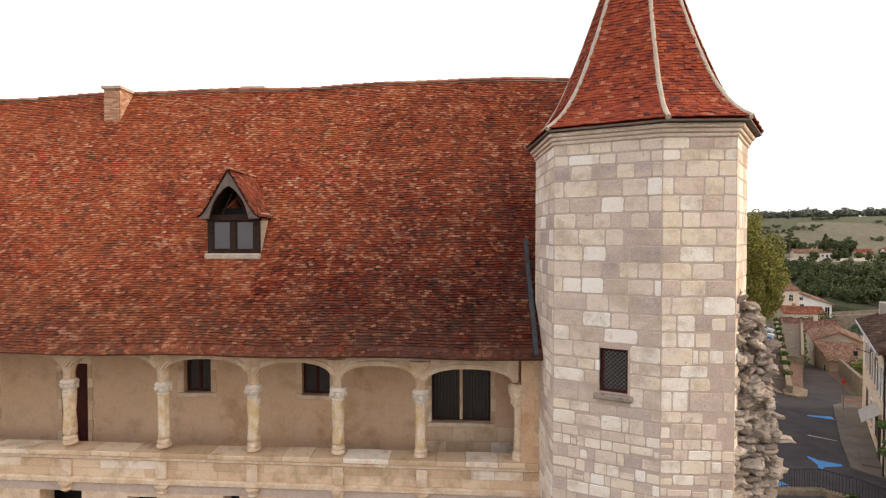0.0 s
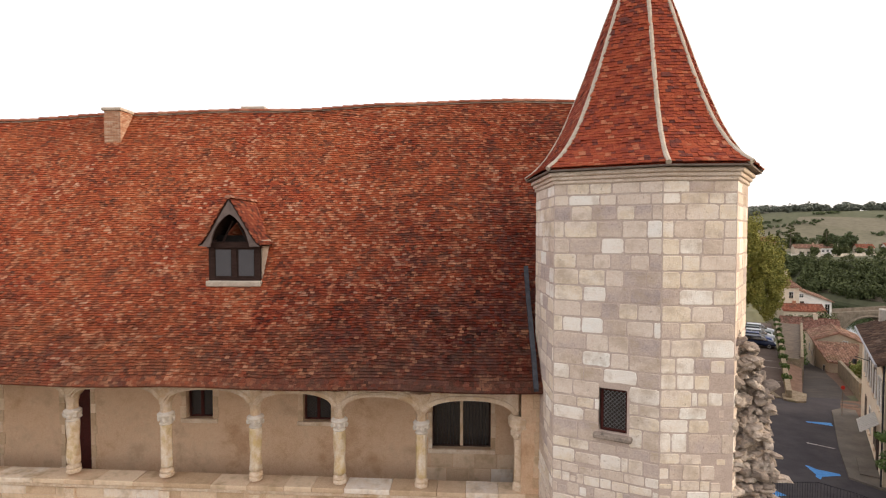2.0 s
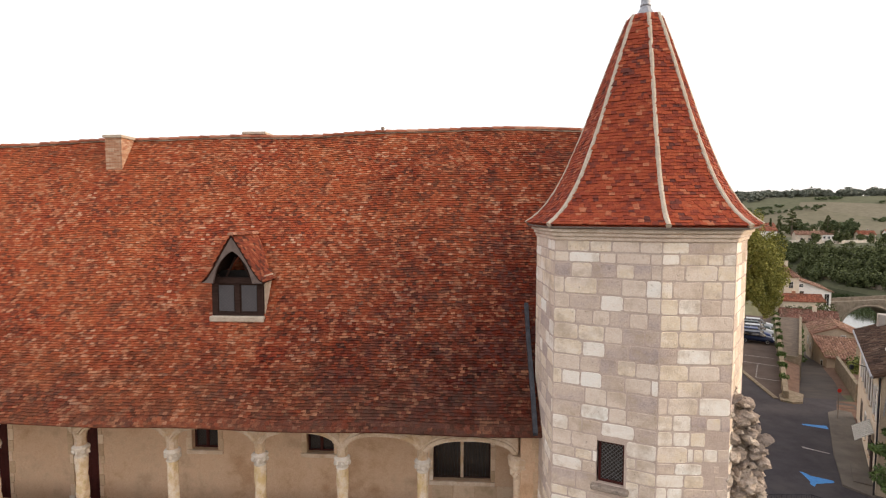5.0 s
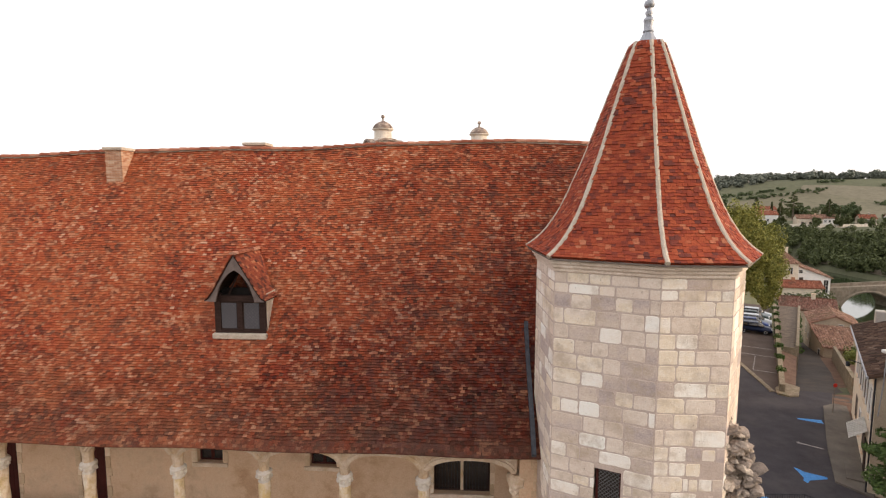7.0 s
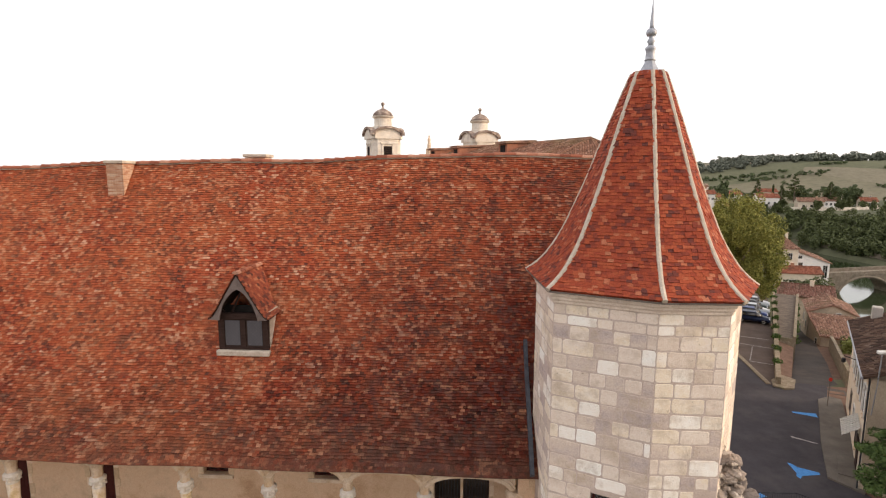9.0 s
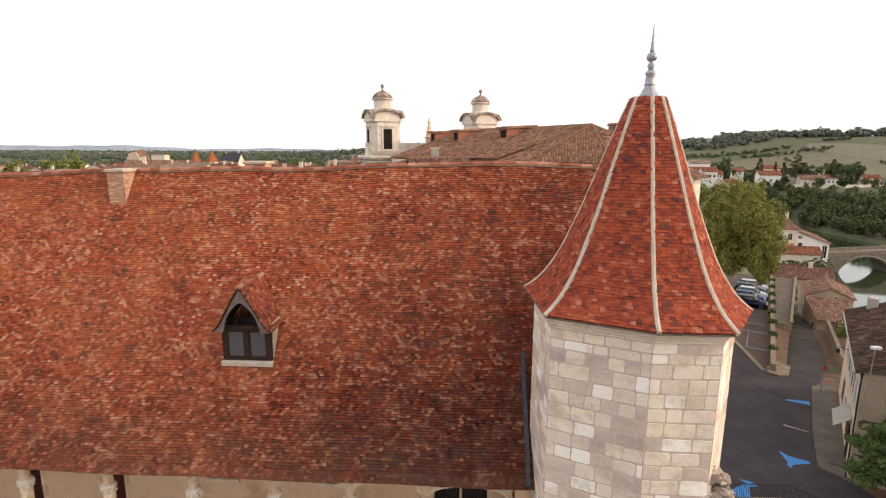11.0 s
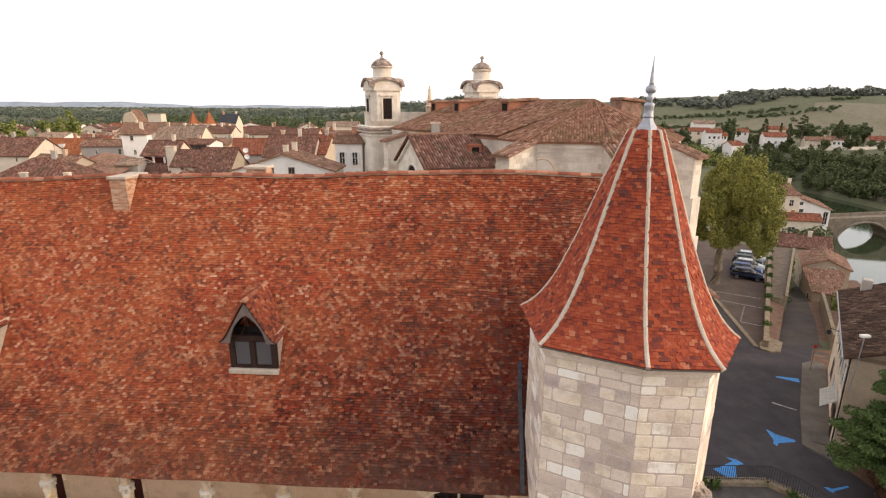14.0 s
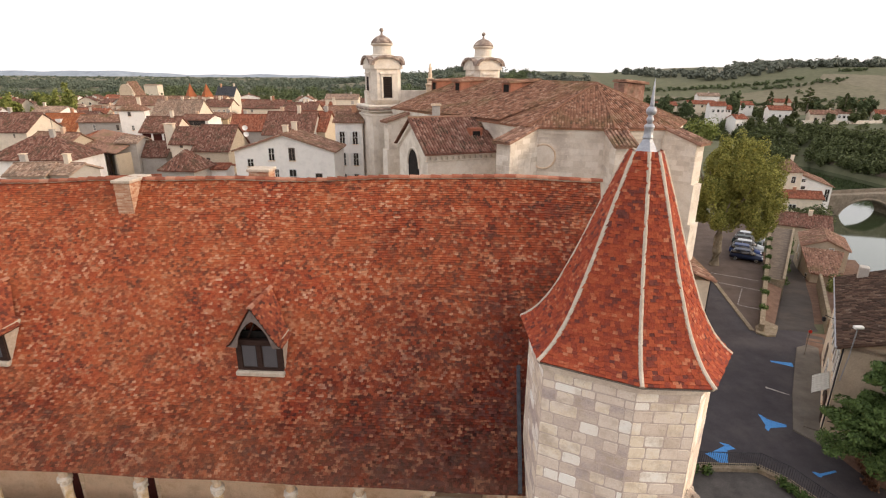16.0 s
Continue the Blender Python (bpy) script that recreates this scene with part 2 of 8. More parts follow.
red_wood = surface("oxblood_door_paint", [(0.3, (0.042, 0.011, 0.009)), (0.7, (0.070, 0.018, 0.014))], 0.6, 3, 30, 0.2, 0.004)
iron_mat = surface("dark_iron", [(0.3, (0.02, 0.02, 0.022)), (0.7, (0.05, 0.05, 0.055))], 0.6, 6, 30, 0.2, 0.003)
brick_mat = surface("salmon_brick", [(0.2, (0.42, 0.20, 0.12)), (0.5, (0.52, 0.30, 0.19)), (0.8, (0.60, 0.42, 0.30))], 0.9, 5, 30, 0.5, 0.01, each="object")
lichen_stone = surface("lichened_limestone", [(0.32, (0.12, 0.085, 0.072)), (0.48, (0.26, 0.195, 0.16)), (0.62, (0.48, 0.39, 0.32)), (0.8, (0.68, 0.59, 0.51))], 0.95, 1.6, 9, 0.8, 0.05, stain=(0.20, 0.15, 0.125), stain_scale=0.9)
white_stone = surface("church_limestone", [(0.2, (0.55, 0.47, 0.385)), (0.5, (0.70, 0.62, 0.53)), (0.8, (0.79, 0.73, 0.65))], 0.9, 0.7, 12, 0.3, 0.02, stain=(0.45, 0.38, 0.32), stain_scale=0.4)
church_block = surface("church_ashlar", [(0.1, (0.52, 0.44, 0.365)), (0.4, (0.66, 0.575, 0.485)), (0.7, (0.75, 0.67, 0.585)), (1.0, (0.81, 0.75, 0.68))], 0.9, 0.9, 12, 0.4, 0.02, each="island", spread=0.5, stain=(0.42, 0.35, 0.29), stain_scale=0.5)
# near-black colour standing for shade inside rooms, doorways and openings
shade_mat = surface("interior_shade", [(0.3, (0.012, 0.010, 0.010)), (0.7, (0.03, 0.025, 0.022))], 0.9)
CANAL = [(0.2, (0.095, 0.063, 0.049)), (0.4, (0.207, 0.114, 0.081)), (0.6, (0.314, 0.174, 0.123)), (0.8, (0.493, 0.347, 0.263))]
canal_mat = surface("canal_tile", CANAL, 0.9, 1.3, 9, 0.6, 0.03, each="island", spread=0.6, stain=(0.15, 0.12, 0.058), stain_scale=0.35)
canal_dark = surface("canal_tile_mossy", [(0.2, (0.066, 0.049, 0.040)), (0.42, (0.171, 0.078, 0.057)), (0.6, (0.239, 0.120, 0.089)), (0.85, (0.410, 0.285, 0.222))], 0.9, 2.2, 9, 0.6, 0.03, each="island", spread=0.55, stain=(0.085, 0.07, 0.045), stain_scale=0.5)
canal_red = surface("canal_tile_red", [(0.2, (0.14, 0.052, 0.036)), (0.45, (0.28, 0.092, 0.054)), (0.8, (0.40, 0.18, 0.115))], 0.9, 1.3, 9, 0.6, 0.03, each="island", spread=0.45, stain=(0.10, 0.07, 0.05), stain_scale=0.5)
asphalt_mat = surface("asphalt", [(0.3, (0.043, 0.038, 0.042)), (0.7, (0.067, 0.060, 0.064))], 0.9, 0.5, 18, 0.2, 0.01, stain=(0.078, 0.069, 0.069), stain_scale=0.3)
lot_mat = surface("car_park_gravel", [(0.3, (0.075, 0.055, 0.046)), (0.7, (0.125, 0.094, 0.078))], 0.95, 0.5, 12, 0.3, 0.01)
pave_mat = surface("pavement", [(0.3, (0.10, 0.087, 0.075)), (0.7, (0.16, 0.14, 0.12))], 0.9, 0.8, 15, 0.3, 0.01)
blue_paint = surface("blue_road_paint", [(0.3, (0.05, 0.19, 0.46)), (0.7, (0.09, 0.28, 0.60))], 0.7, 4, 30, 0.1, 0.003)
white_paint = surface("worn_white_paint", [(0.3, (0.20, 0.18, 0.165)), (0.7, (0.44, 0.415, 0.39))], 0.7, 4, 30, 0.1, 0.003)


def glass_material(name, tint=(0.06, 0.07, 0.08), rough=0.08):
    m, n, l, b = material(name, tint, rough)
    b.inputs["Specular IOR Level"].default_value = 0.7
    bump_node(n, l, b, noise_node(n, l, 3.5, 2, 0.5), 0.12, 0.02)
    return m


glass_mat = glass_material("old_window_glass", (0.085, 0.08, 0.09), 0.12)
dark_glass = glass_material("dark_leaded_glass", (0.020, 0.015, 0.014), 0.25)


# ---------------------------------------------------------------- building helpers
def thing(name, label, category, m=None, group="", kind=""):
    e = new(name)
    e.empty_display_size = 0.2
    if m is not None:
        e.matrix_basis = m
    return tagged(e, label, category, group, kind)


def raw(name, verts, faces, mat, parent=None, label="", smooth=False):
    me = bpy.data.meshes.new(name)
    me.from_pydata([tuple(map(float, v)) for v in verts], [], [tuple(map(int, f)) for f in faces])
    me.materials.append(mat)
    if smooth:
        me.polygons.foreach_set("use_smooth", [True] * len(me.polygons))
    ob = new(name, me)
    ob.parent = parent
    return tagged(ob, label)


def part(name, bm, mat, parent, label="", smooth=False):
    bmesh.ops.recalc_face_normals(bm, faces=bm.faces)
    me = bpy.data.meshes.new(name)
    bm.to_mesh(me)
    bm.free()
    me.materials.append(mat)
    if smooth:
        me.polygons.foreach_set("use_smooth", [True] * len(me.polygons))
    ob = new(name, me)
    ob.parent = parent
    return tagged(ob, label)


def add_box(bm, lo, hi, bevel=0.0, m=None):
    vs = [bm.verts.new((x, y, z)) for x in (lo[0], hi[0]) for y in (lo[1], hi[1]) for z in (lo[2], hi[2])]
    fs = [bm.faces.new([vs[i] for i in q]) for q in ((0, 1, 3, 2), (4, 6, 7, 5), (0, 4, 5, 1), (2, 3, 7, 6), (0, 2, 6, 4), (1, 5, 7, 3))]
    if m is not None:
        bmesh.ops.transform(bm, matrix=m, verts=vs)
    if bevel:
        bmesh.ops.bevel(bm, geom=list({e for f in fs for e in f.edges}), offset=bevel, segments=1, affect="EDGES", profile=0.6)
    return bm


def box(name, lo, hi, mat, parent=None, label="", bevel=0.0, m=None):
    return part(name, add_box(bmesh.new(), lo, hi, bevel, m), mat, parent, label)


def prism(poly, z0, z1):
    """A bmesh of an upright prism on a plan outline."""
    bm = bmesh.new()
    a = [bm.verts.new((x, y, z0)) for x, y in poly]
    b = [bm.verts.new((x, y, z1)) for x, y in poly]
    k = len(poly)
    bm.faces.new(a), bm.faces.new(b)
    for i in range(k):
        bm.faces.new((a[i], a[(i + 1) % k], b[(i + 1) % k], b[i]))
    return bm


def lathe(profile, sides=16, twist=0.0, centre=(0, 0, 0)):
    """A bmesh of a turned shape; profile: rows of radius and height."""
    bm = bmesh.new()
    rings = []
    for r, z in profile:
        rings.append([bm.verts.new((centre[0] + r * math.cos(2 * math.pi * i / sides + twist * z), centre[1] + r * math.sin(2 * math.pi * i / sides + twist * z), centre[2] + z)) for i in range(sides)])
    for a, b in zip(rings, rings[1:]):
        for i in range(sides):
            bm.faces.new((a[i], a[(i + 1) % sides], b[(i + 1) % sides], b[i]))
    bm.faces.new(rings[0]), bm.faces.new(rings[-1])
    return bm


def tube(name, points, radius, mat, parent=None, label="", sides=8):
    """A round bar along points."""
    bm = bmesh.new()
    rings = []
    pts = [Vector(p) for p in points]
    for i, p in enumerate(pts):
        d = (pts[min(i + 1, len(pts) - 1)] - pts[max(i - 1, 0)]).normalized()
        q = d.to_track_quat("Z", "Y")
        r = radius[i] if isinstance(radius, (list, tuple)) else radius
        rings.append([bm.verts.new(p + q @ Vector((r * math.cos(2 * math.pi * k / sides), r * math.sin(2 * math.pi * k / sides), 0))) for k in range(sides)])
    for a, b in zip(rings, rings[1:]):
        for k in range(sides):
            bm.faces.new((a[k], a[(k + 1) % sides], b[(k + 1) % sides], b[k]))
    bm.faces.new(rings[0]), bm.faces.new(rings[-1])
    return part(name, bm, mat, parent, label)


rng = np.random.default_rng(7)


# ---------------------------------------------------------------- terrain
RIVER = np.array([(96, 20), (104, 80), (110, 115), (130, 152), (148, 195), (146, 232), (112, 262), (40, 305), (-120, 420)], float)


def river_side(x, y):
    """Distance to the river's middle line, and the side of it."""
    best, side = np.full(np.shape(x), 1e9), np.zeros(np.shape(x))
    for a, b in zip(RIVER, RIVER[1:]):
        d = b - a
        t = np.clip(((x - a[0]) * d[0] + (y - a[1]) * d[1]) / (d @ d), 0, 1)
        ex, ey = x - a[0] - t * d[0], y - a[1] - t * d[1]
        r = np.hypot(ex, ey)
        s = np.sign(d[0] * ey - d[1] * ex)
        side = np.where(r < best, s, side)
        best = np.minimum(best, r)
    return best, side


def smooth(a, b, x):
    t = np.clip((x - a) / (b - a), 0, 1)
    return t * t * (3 - 2 * t)


def height(x, y):
    x, y = np.asarray(x, float), np.asarray(y, float)
    d, s = river_side(x, y)
    right = (x - 31.5) * 0.86 - (y - 46.5) * 0.51
    town = np.where(right > -1.6, -0.165 * np.clip(y - 47, 0, 60), 0.0)
    slope = -14.0 + (d - 19) * 0.22
    west = np.where(d < 19, -17.0, np.where((right > 10) | (d < 35), np.minimum(town, slope), town))
    east = np.where(d < 17, -17.0, -12.5 + 14.0 * smooth(17, 62, d) + 6.0 * smooth(70, 260, d))
    z = np.where(s > 0, west, east)
    z = np.where((d < 19), -17.0, z)
    far = np.hypot(x, y)
    roll = 5 * np.sin(x * 0.004 + 1) * np.sin(y * 0.003) + 3 * np.sin(x * 0.011 + y * 0.007)
    hill = (19.6 * smooth(-330, 40, x) + 6 * smooth(200, 420, x) + 1.6 * np.sin(x * 0.021 + 0.7) + 1.1 * np.sin(x * 0.047)) * smooth(330, 500, y + 0.1 * x) + roll * smooth(420, 1000, far) * (0.1 + 0.9 * smooth(-250, 150, x))
    plain = 3 * smooth(1500, 3200, far) - 4 * smooth(430, 700, far) * (1 - smooth(-250, 150, x))
    return z + hill * smooth(60, 300, d) + plain


gx = np.concatenate([-np.geomspace(4600, 75, 60), np.arange(-70, 20, 6), np.arange(20, 200, 3.0), np.geomspace(203, 4600, 80)])
gy = np.concatenate([-np.geomspace(900, 22, 12), np.arange(-20, 30, 8), np.arange(30, 250, 3.0), np.geomspace(254, 4600, 110)])
GX, GY = np.meshgrid(gx, gy)
GZ = height(GX, GY) - 0.06
idx = np.arange(GX.size).reshape(GX.shape)
quads = np.stack([idx[:-1, :-1], idx[:-1, 1:], idx[1:, 1:], idx[1:, :-1]], -1).reshape(-1, 4)
m, n, l, b = material("grassland", (0.08, 0.1, 0.04), 0.95)
fields = n.new("ShaderNodeTexVoronoi")
fields.inputs["Scale"].default_value = 0.011
pos = n.new("ShaderNodeNewGeometry").outputs["Position"]
fm = n.new("ShaderNodeMapping")
fm.inputs["Scale"].default_value = (0.6, 1.3, 0.0)
l.new(pos, fm.inputs[0])
l.new(fm.outputs[0], fields.inputs["Vector"])
# field greens greyed and warmed, with some distance haze in them
fc = ramp_node(n, l, fields.outputs["Color"], [(0.0, (0.085, 0.092, 0.052)), (0.4, (0.12, 0.12, 0.072)), (0.65, (0.16, 0.145, 0.095)), (0.9, (0.20, 0.172, 0.125))])
fc = mix_node(n, l, "OVERLAY", 0.5, fc, noise_node(n, l, 0.25, 6, 0.7))
l.new(fc, b.inputs["Base Color"])
ground = raw("ground", np.stack([GX, GY, GZ], -1).reshape(-1, 3), quads, m, smooth=True)
# courtyard out of view, added to bounce warm light onto the gallery
bounce_court_mat = surface("bounce_court_gravel", [(0.3, (0.15, 0.118, 0.088)), (0.7, (0.22, 0.178, 0.135))], 0.95, 0.6, 14, 0.4, 0.01)
tagged(raw("courtyard", [(-60, -60, 0.01), (8.8, -60, 0.01), (8.8, 14.5, 0.01), (-60, 14.5, 0.01)], [(0, 1, 2, 3)], bounce_court_mat), "unseen gravel ground before the wing, bouncing warm light", "courtyard", kind="structure")
tagged(ground, "grassy ground with fields, river banks and distant hills", "ground", kind="structure")

m, n, l, b = material("river_water", (0.035, 0.048, 0.022), 0.06)
b.inputs["Specular IOR Level"].default_value = 1.0
bump_node(n, l, b, noise_node(n, l, 0.5, 3, 0.5), 0.015, 0.05)
wv, wf = [], []
for i, p in enumerate(RIVER):
    d = (RIVER[min(i + 1, len(RIVER) - 1)] - RIVER[max(i - 1, 0)])
    d /= np.hypot(*d)
    wv += [(p[0] + d[1] * 21, p[1] - d[0] * 21, -14), (p[0] - d[1] * 21, p[1] + d[0] * 21, -14)]
    if i:
        wf.append((2 * i - 2, 2 * i - 1, 2 * i + 1, 2 * i))
tagged(raw("water", wv, wf, m), "still green river reflecting the pale sky", "river", kind="structure")


# ---------------------------------------------------------------- castle wing with gallery
YAW = -3.0
WING = pose(2.5, 14.08, 0, 0, 0, YAW)
wing = thing("castle_wing", "limestone castle wing, arcaded gallery under steep red tile roof", "castle", WING)
PROFILE = np.array([(-0.05, 11.10), (0.5, 11.76), (1.0, 12.25), (2.1, 13.32), (2.7, 14.1), (3.45, 15.38), (4.5, 17.2), (5.4, 18.78), (6.5, 20.5)])
ULEFT, URIGHT = -27.0, 3.2


def roof_point(u, s):
    """A place on the front slope: u along the wing, s metres up the slope from the eave; with the slope's direction and normal."""
    seg = np.hypot(*np.diff(PROFILE, axis=0).T)
    cum = np.concatenate([[0], np.cumsum(seg)])
    v, z = np.interp(s, cum, PROFILE[:, 0]), np.interp(s, cum, PROFILE[:, 1])
    v2, z2 = np.interp(s + 0.25, cum, PROFILE[:, 0], right=None), np.interp(s + 0.25, cum, PROFILE[:, 1])
    v1, z1 = np.interp(s - 0.25, cum, PROFILE[:, 0]), np.interp(s - 0.25, cum, PROFILE[:, 1])
    d = np.stack([v2 - v1, z2 - z1], -1)
    d = d / np.linalg.norm(d, axis=-1, keepdims=True)
    up = v / 6.5
    z = z + 0.085 * np.exp(-((u + 4.0) / 4.2) ** 2) * up - 0.022 * np.clip(-u - 3, 0, None) * up + 0.05 * np.sin(u * 0.42 + 1.4) * up + 0.025 * np.sin(u * 1.1 + s * 0.7)
    return v, z, d


SLOPE = float(np.sum(np.hypot(*np.diff(PROFILE, axis=0).T)))
TW, TE = 0.140, 0.096
rows = int(SLOPE / TE)
tv, tf, singles = [], [], []
for r in range(rows):
    s0 = r * TE - 0.03
    cols = int((URIGHT - ULEFT) / TW)
    u0 = ULEFT + (0.5 * TW if r % 2 else 0) + np.arange(cols) * TW + rng.normal(0, 0.006, cols)
    w = TW - 0.006 + rng.normal(0, 0.004, len(u0))
    lift = 0.016 + np.abs(rng.normal(0, 0.006, len(u0)))
    ds = rng.normal(0, 0.011, len(u0))
    v, z, d = roof_point(u0 + w / 2, np.full(len(u0), s0) + ds)
    nrm = np.stack([-d[:, 1], d[:, 0]], -1)
    L = TE * 1.4
    base = np.stack([v, z], -1)
    low_t = base + nrm * (lift + 0.031)[:, None]
    low_b = base + nrm * (lift + 0.010)[:, None]
    top_t = base + d * L + nrm * 0.010
    tw = rng.normal(0, 0.003, len(u0))
    P = np.zeros((len(u0), 6, 3))
    P[:, 0] = np.stack([u0, low_b[:, 0], low_b[:, 1]], -1)
    P[:, 1] = np.stack([u0 + w, low_b[:, 0], low_b[:, 1]], -1)
    P[:, 2] = np.stack([u0, low_t[:, 0], low_t[:, 1] + tw], -1)
    P[:, 3] = np.stack([u0 + w, low_t[:, 0], low_t[:, 1] - tw], -1)
    P[:, 4] = np.stack([u0, top_t[:, 0], top_t[:, 1]], -1)
    P[:, 5] = np.stack([u0 + w, top_t[:, 0], top_t[:, 1]], -1)
    pick = (r < 3) & (u0 > -13.4) & (u0 < 0.2)
    singles += [(a, dd, ww) for a, dd, ww in zip(np.stack([u0, low_b[:, 0], low_b[:, 1]], -1)[pick], d[pick], w[pick])]
    tv.append(P[~pick])
tv = np.concatenate(tv)
tv = tv[rng.permutation(len(tv))]
k = np.arange(len(tv))[:, None] * 6
tf = np.concatenate([k + np.array([[0, 1, 3, 2]]), k + np.array([[2, 3, 5, 4]]), k + np.array([[0, 2, 4, 4]]), k + np.array([[1, 5, 3, 3]])])
tf = [tuple(dict.fromkeys(f)) for f in tf.tolist()]

# solid roof under the tiles: both slopes
us = np.linspace(ULEFT, URIGHT, 60)
ss = np.linspace(0, SLOPE, 24)
rv, rf = [], []
for u in us:
    for s in ss:
        v, z, d = roof_point(np.array([u]), np.array([s]))
        rv.append((u, v[0] + 0.01, z[0] - 0.02))
    rv.append((u, 13.0, 11.2))
    rv.append((u, 13.0, 10.9))
    rv.append((u, 0.30, 11.12))
ring = len(ss) + 3
for i in range(len(us) - 1):
    for j in range(ring):
        a, c = i * ring + j, i * ring + (j + 1) % ring
        rf.append((a, c, c + ring, a + ring))
rf.append(tuple(range(ring)))
rf.append(tuple((len(us) - 1) * ring + j for j in reversed(range(ring))))
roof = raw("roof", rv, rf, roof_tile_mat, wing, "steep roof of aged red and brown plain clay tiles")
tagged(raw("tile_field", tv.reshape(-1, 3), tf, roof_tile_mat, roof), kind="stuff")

# eave tiles as pieces of their own
tile_mesh = bpy.data.meshes.new("tile")
tile_mesh.from_pydata([(0, 0, 0), (1, 0, 0), (0, 0, 0.024), (1, 0, 0.022), (0, 0.145, 0.010), (1, 0.145, 0.010), (0, 0.145, -0.004), (1, 0.145, -0.004)], [],
                      [(0, 1, 3, 2), (2, 3, 5, 4), (0, 2, 4, 6), (1, 7, 5, 3), (4, 5, 7, 6), (0, 6, 7, 1)])
tile_mesh.materials.append(roof_tile_one)
for a, dd, ww in singles:
    t = new("tile", tile_mesh)
    t.parent = roof
    dv, dz = dd
    t.matrix_basis = Matrix(((ww, 0, 0, a[0]), (0, dv, -dz, a[1]), (0, dz, dv, a[2]), (0, 0, 0, 1)))

# ridge tiles, bedded in pale mortar
ridge_len = 0.42
bm = bmesh.new()
for i, (x, r) in enumerate(((0, 0.16), (ridge_len * 1.06, 0.135))):
    for k in range(7):
        a = math.pi * k / 6
        bm.verts.new((x, -r * math.cos(a), r * math.sin(a) * 0.8 - 0.03))
bm.verts.ensure_lookup_table()
for k in range(6):
    bm.faces.new([bm.verts[i] for i in (k, k + 1, k + 8, k + 7)])
bm.faces.new([bm.verts[i] for i in range(7)])
ridge_first = part("ridge_tile", bm, ridge_clay, roof)
ridge_mesh = ridge_first.data
bpy.data.objects.remove(ridge_first)
u = ULEFT
while u < URIGHT - 0.2:
    v, z, d = roof_point(np.array([u]), np.array([SLOPE]))
    o = new("ridge_tile", ridge_mesh)
    o.parent = roof
    o.matrix_basis = pose(u, 6.5, z[0] + 0.02 + rng.normal(0, 0.006), 0, 0, rng.normal(0, 1.2))
    u += ridge_len
rv2, rf2 = [], []
for i, u in enumerate(np.linspace(ULEFT, URIGHT, 90)):
    v, z, d = roof_point(np.array([u]), np.array([SLOPE]))
    rv2 += [(u, 6.41, z[0] - 0.06), (u, 6.42, z[0] + 0.0), (u, 6.58, z[0] + 0.0), (u, 6.59, z[0] - 0.06)]
    if i:
        for j in range(3):
            rf2.append((4 * i - 4 + j, 4 * i + j, 4 * i + j + 1, 4 * i - 3 + j))
raw("ridge_mortar", rv2, rf2, hip_mat, roof, "pale mortar bed under the ridge tiles")



def wall_panel(bm, u0, u1, z0, z1, v0, v1, holes):
    """A wall of real thickness with rectangular openings right through it."""
    xs = sorted({u0, u1, *(h[0] for h in holes), *(h[1] for h in holes)})
    zs = sorted({z0, z1, *(h[2] for h in holes), *(h[3] for h in holes)})
    grid = {}

    def vert(x, y, z):
        key = (round(x, 4), round(y, 4), round(z, 4))
        if key not in grid:
            grid[key] = bm.verts.new((x, y, z))
        return grid[key]

    solid = lambda i, j: 0 <= i < len(xs) - 1 and 0 <= j < len(zs) - 1 and not any(h[0] <= (xs[i] + xs[i + 1]) / 2 <= h[1] and h[2] <= (zs[j] + zs[j + 1]) / 2 <= h[3] for h in holes)
    for i in range(len(xs) - 1):
        for j in range(len(zs) - 1):
            if not solid(i, j):
                continue
            a, b, c, d = xs[i], xs[i + 1], zs[j], zs[j + 1]
            bm.faces.new([vert(a, v0, c), vert(b, v0, c), vert(b, v0, d), vert(a, v0, d)])
            bm.faces.new([vert(a, v1, c), vert(a, v1, d), vert(b, v1, d), vert(b, v1, c)])
            if not solid(i - 1, j):
                bm.faces.new([vert(a, v0, c), vert(a, v0, d), vert(a, v1, d), vert(a, v1, c)])
            if not solid(i + 1, j):
                bm.faces.new([vert(b, v0, c), vert(b, v1, c), vert(b, v1, d), vert(b, v0, d)])
            if not solid(i, j - 1):
                bm.faces.new([vert(a, v0, c), vert(a, v1, c), vert(b, v1, c), vert(b, v0, c)])
            if not solid(i, j + 1):
                bm.faces.new([vert(a, v0, d), vert(b, v0, d), vert(b, v1, d), vert(a, v1, d)])
    return bm


# gallery: back wall, floor, ceiling, end walls
BACK = 2.5
GHOLES = [(-3.0, -1.1, 8.45, 10.82), (-11.22, -10.32, 9.29, 10.5), (-7.26, -6.34, 9.27, 10.35), (-15.45, -14.55, 7.2, 10.2), (-18.5, -17.8, 7.2, 10.2), (-21.6, -20.8, 9.4, 10.4)]
part("back_wall", wall_panel(bmesh.new(), ULEFT, 3.0, 7.2, 11.15, BACK, BACK + 0.45, GHOLES), plaster_mat, wing, "stained ochre plaster gallery wall")
box("gallery_floor", (ULEFT, 0.6, 6.95), (3.0, BACK + 0.4, 7.2), pave_mat, wing)
box("gallery_ceiling", (ULEFT, 0.75, 11.0), (0.6, BACK + 0.02, 11.08), wood_mat, wing)
# flat panel in place of the unlit rooms
box("room_dark", (ULEFT, BACK + 0.9, 7.2), (3.0, BACK + 1.0, 11.1), shade_mat, wing, "near-black panel for the shade of rooms behind the gallery windows")
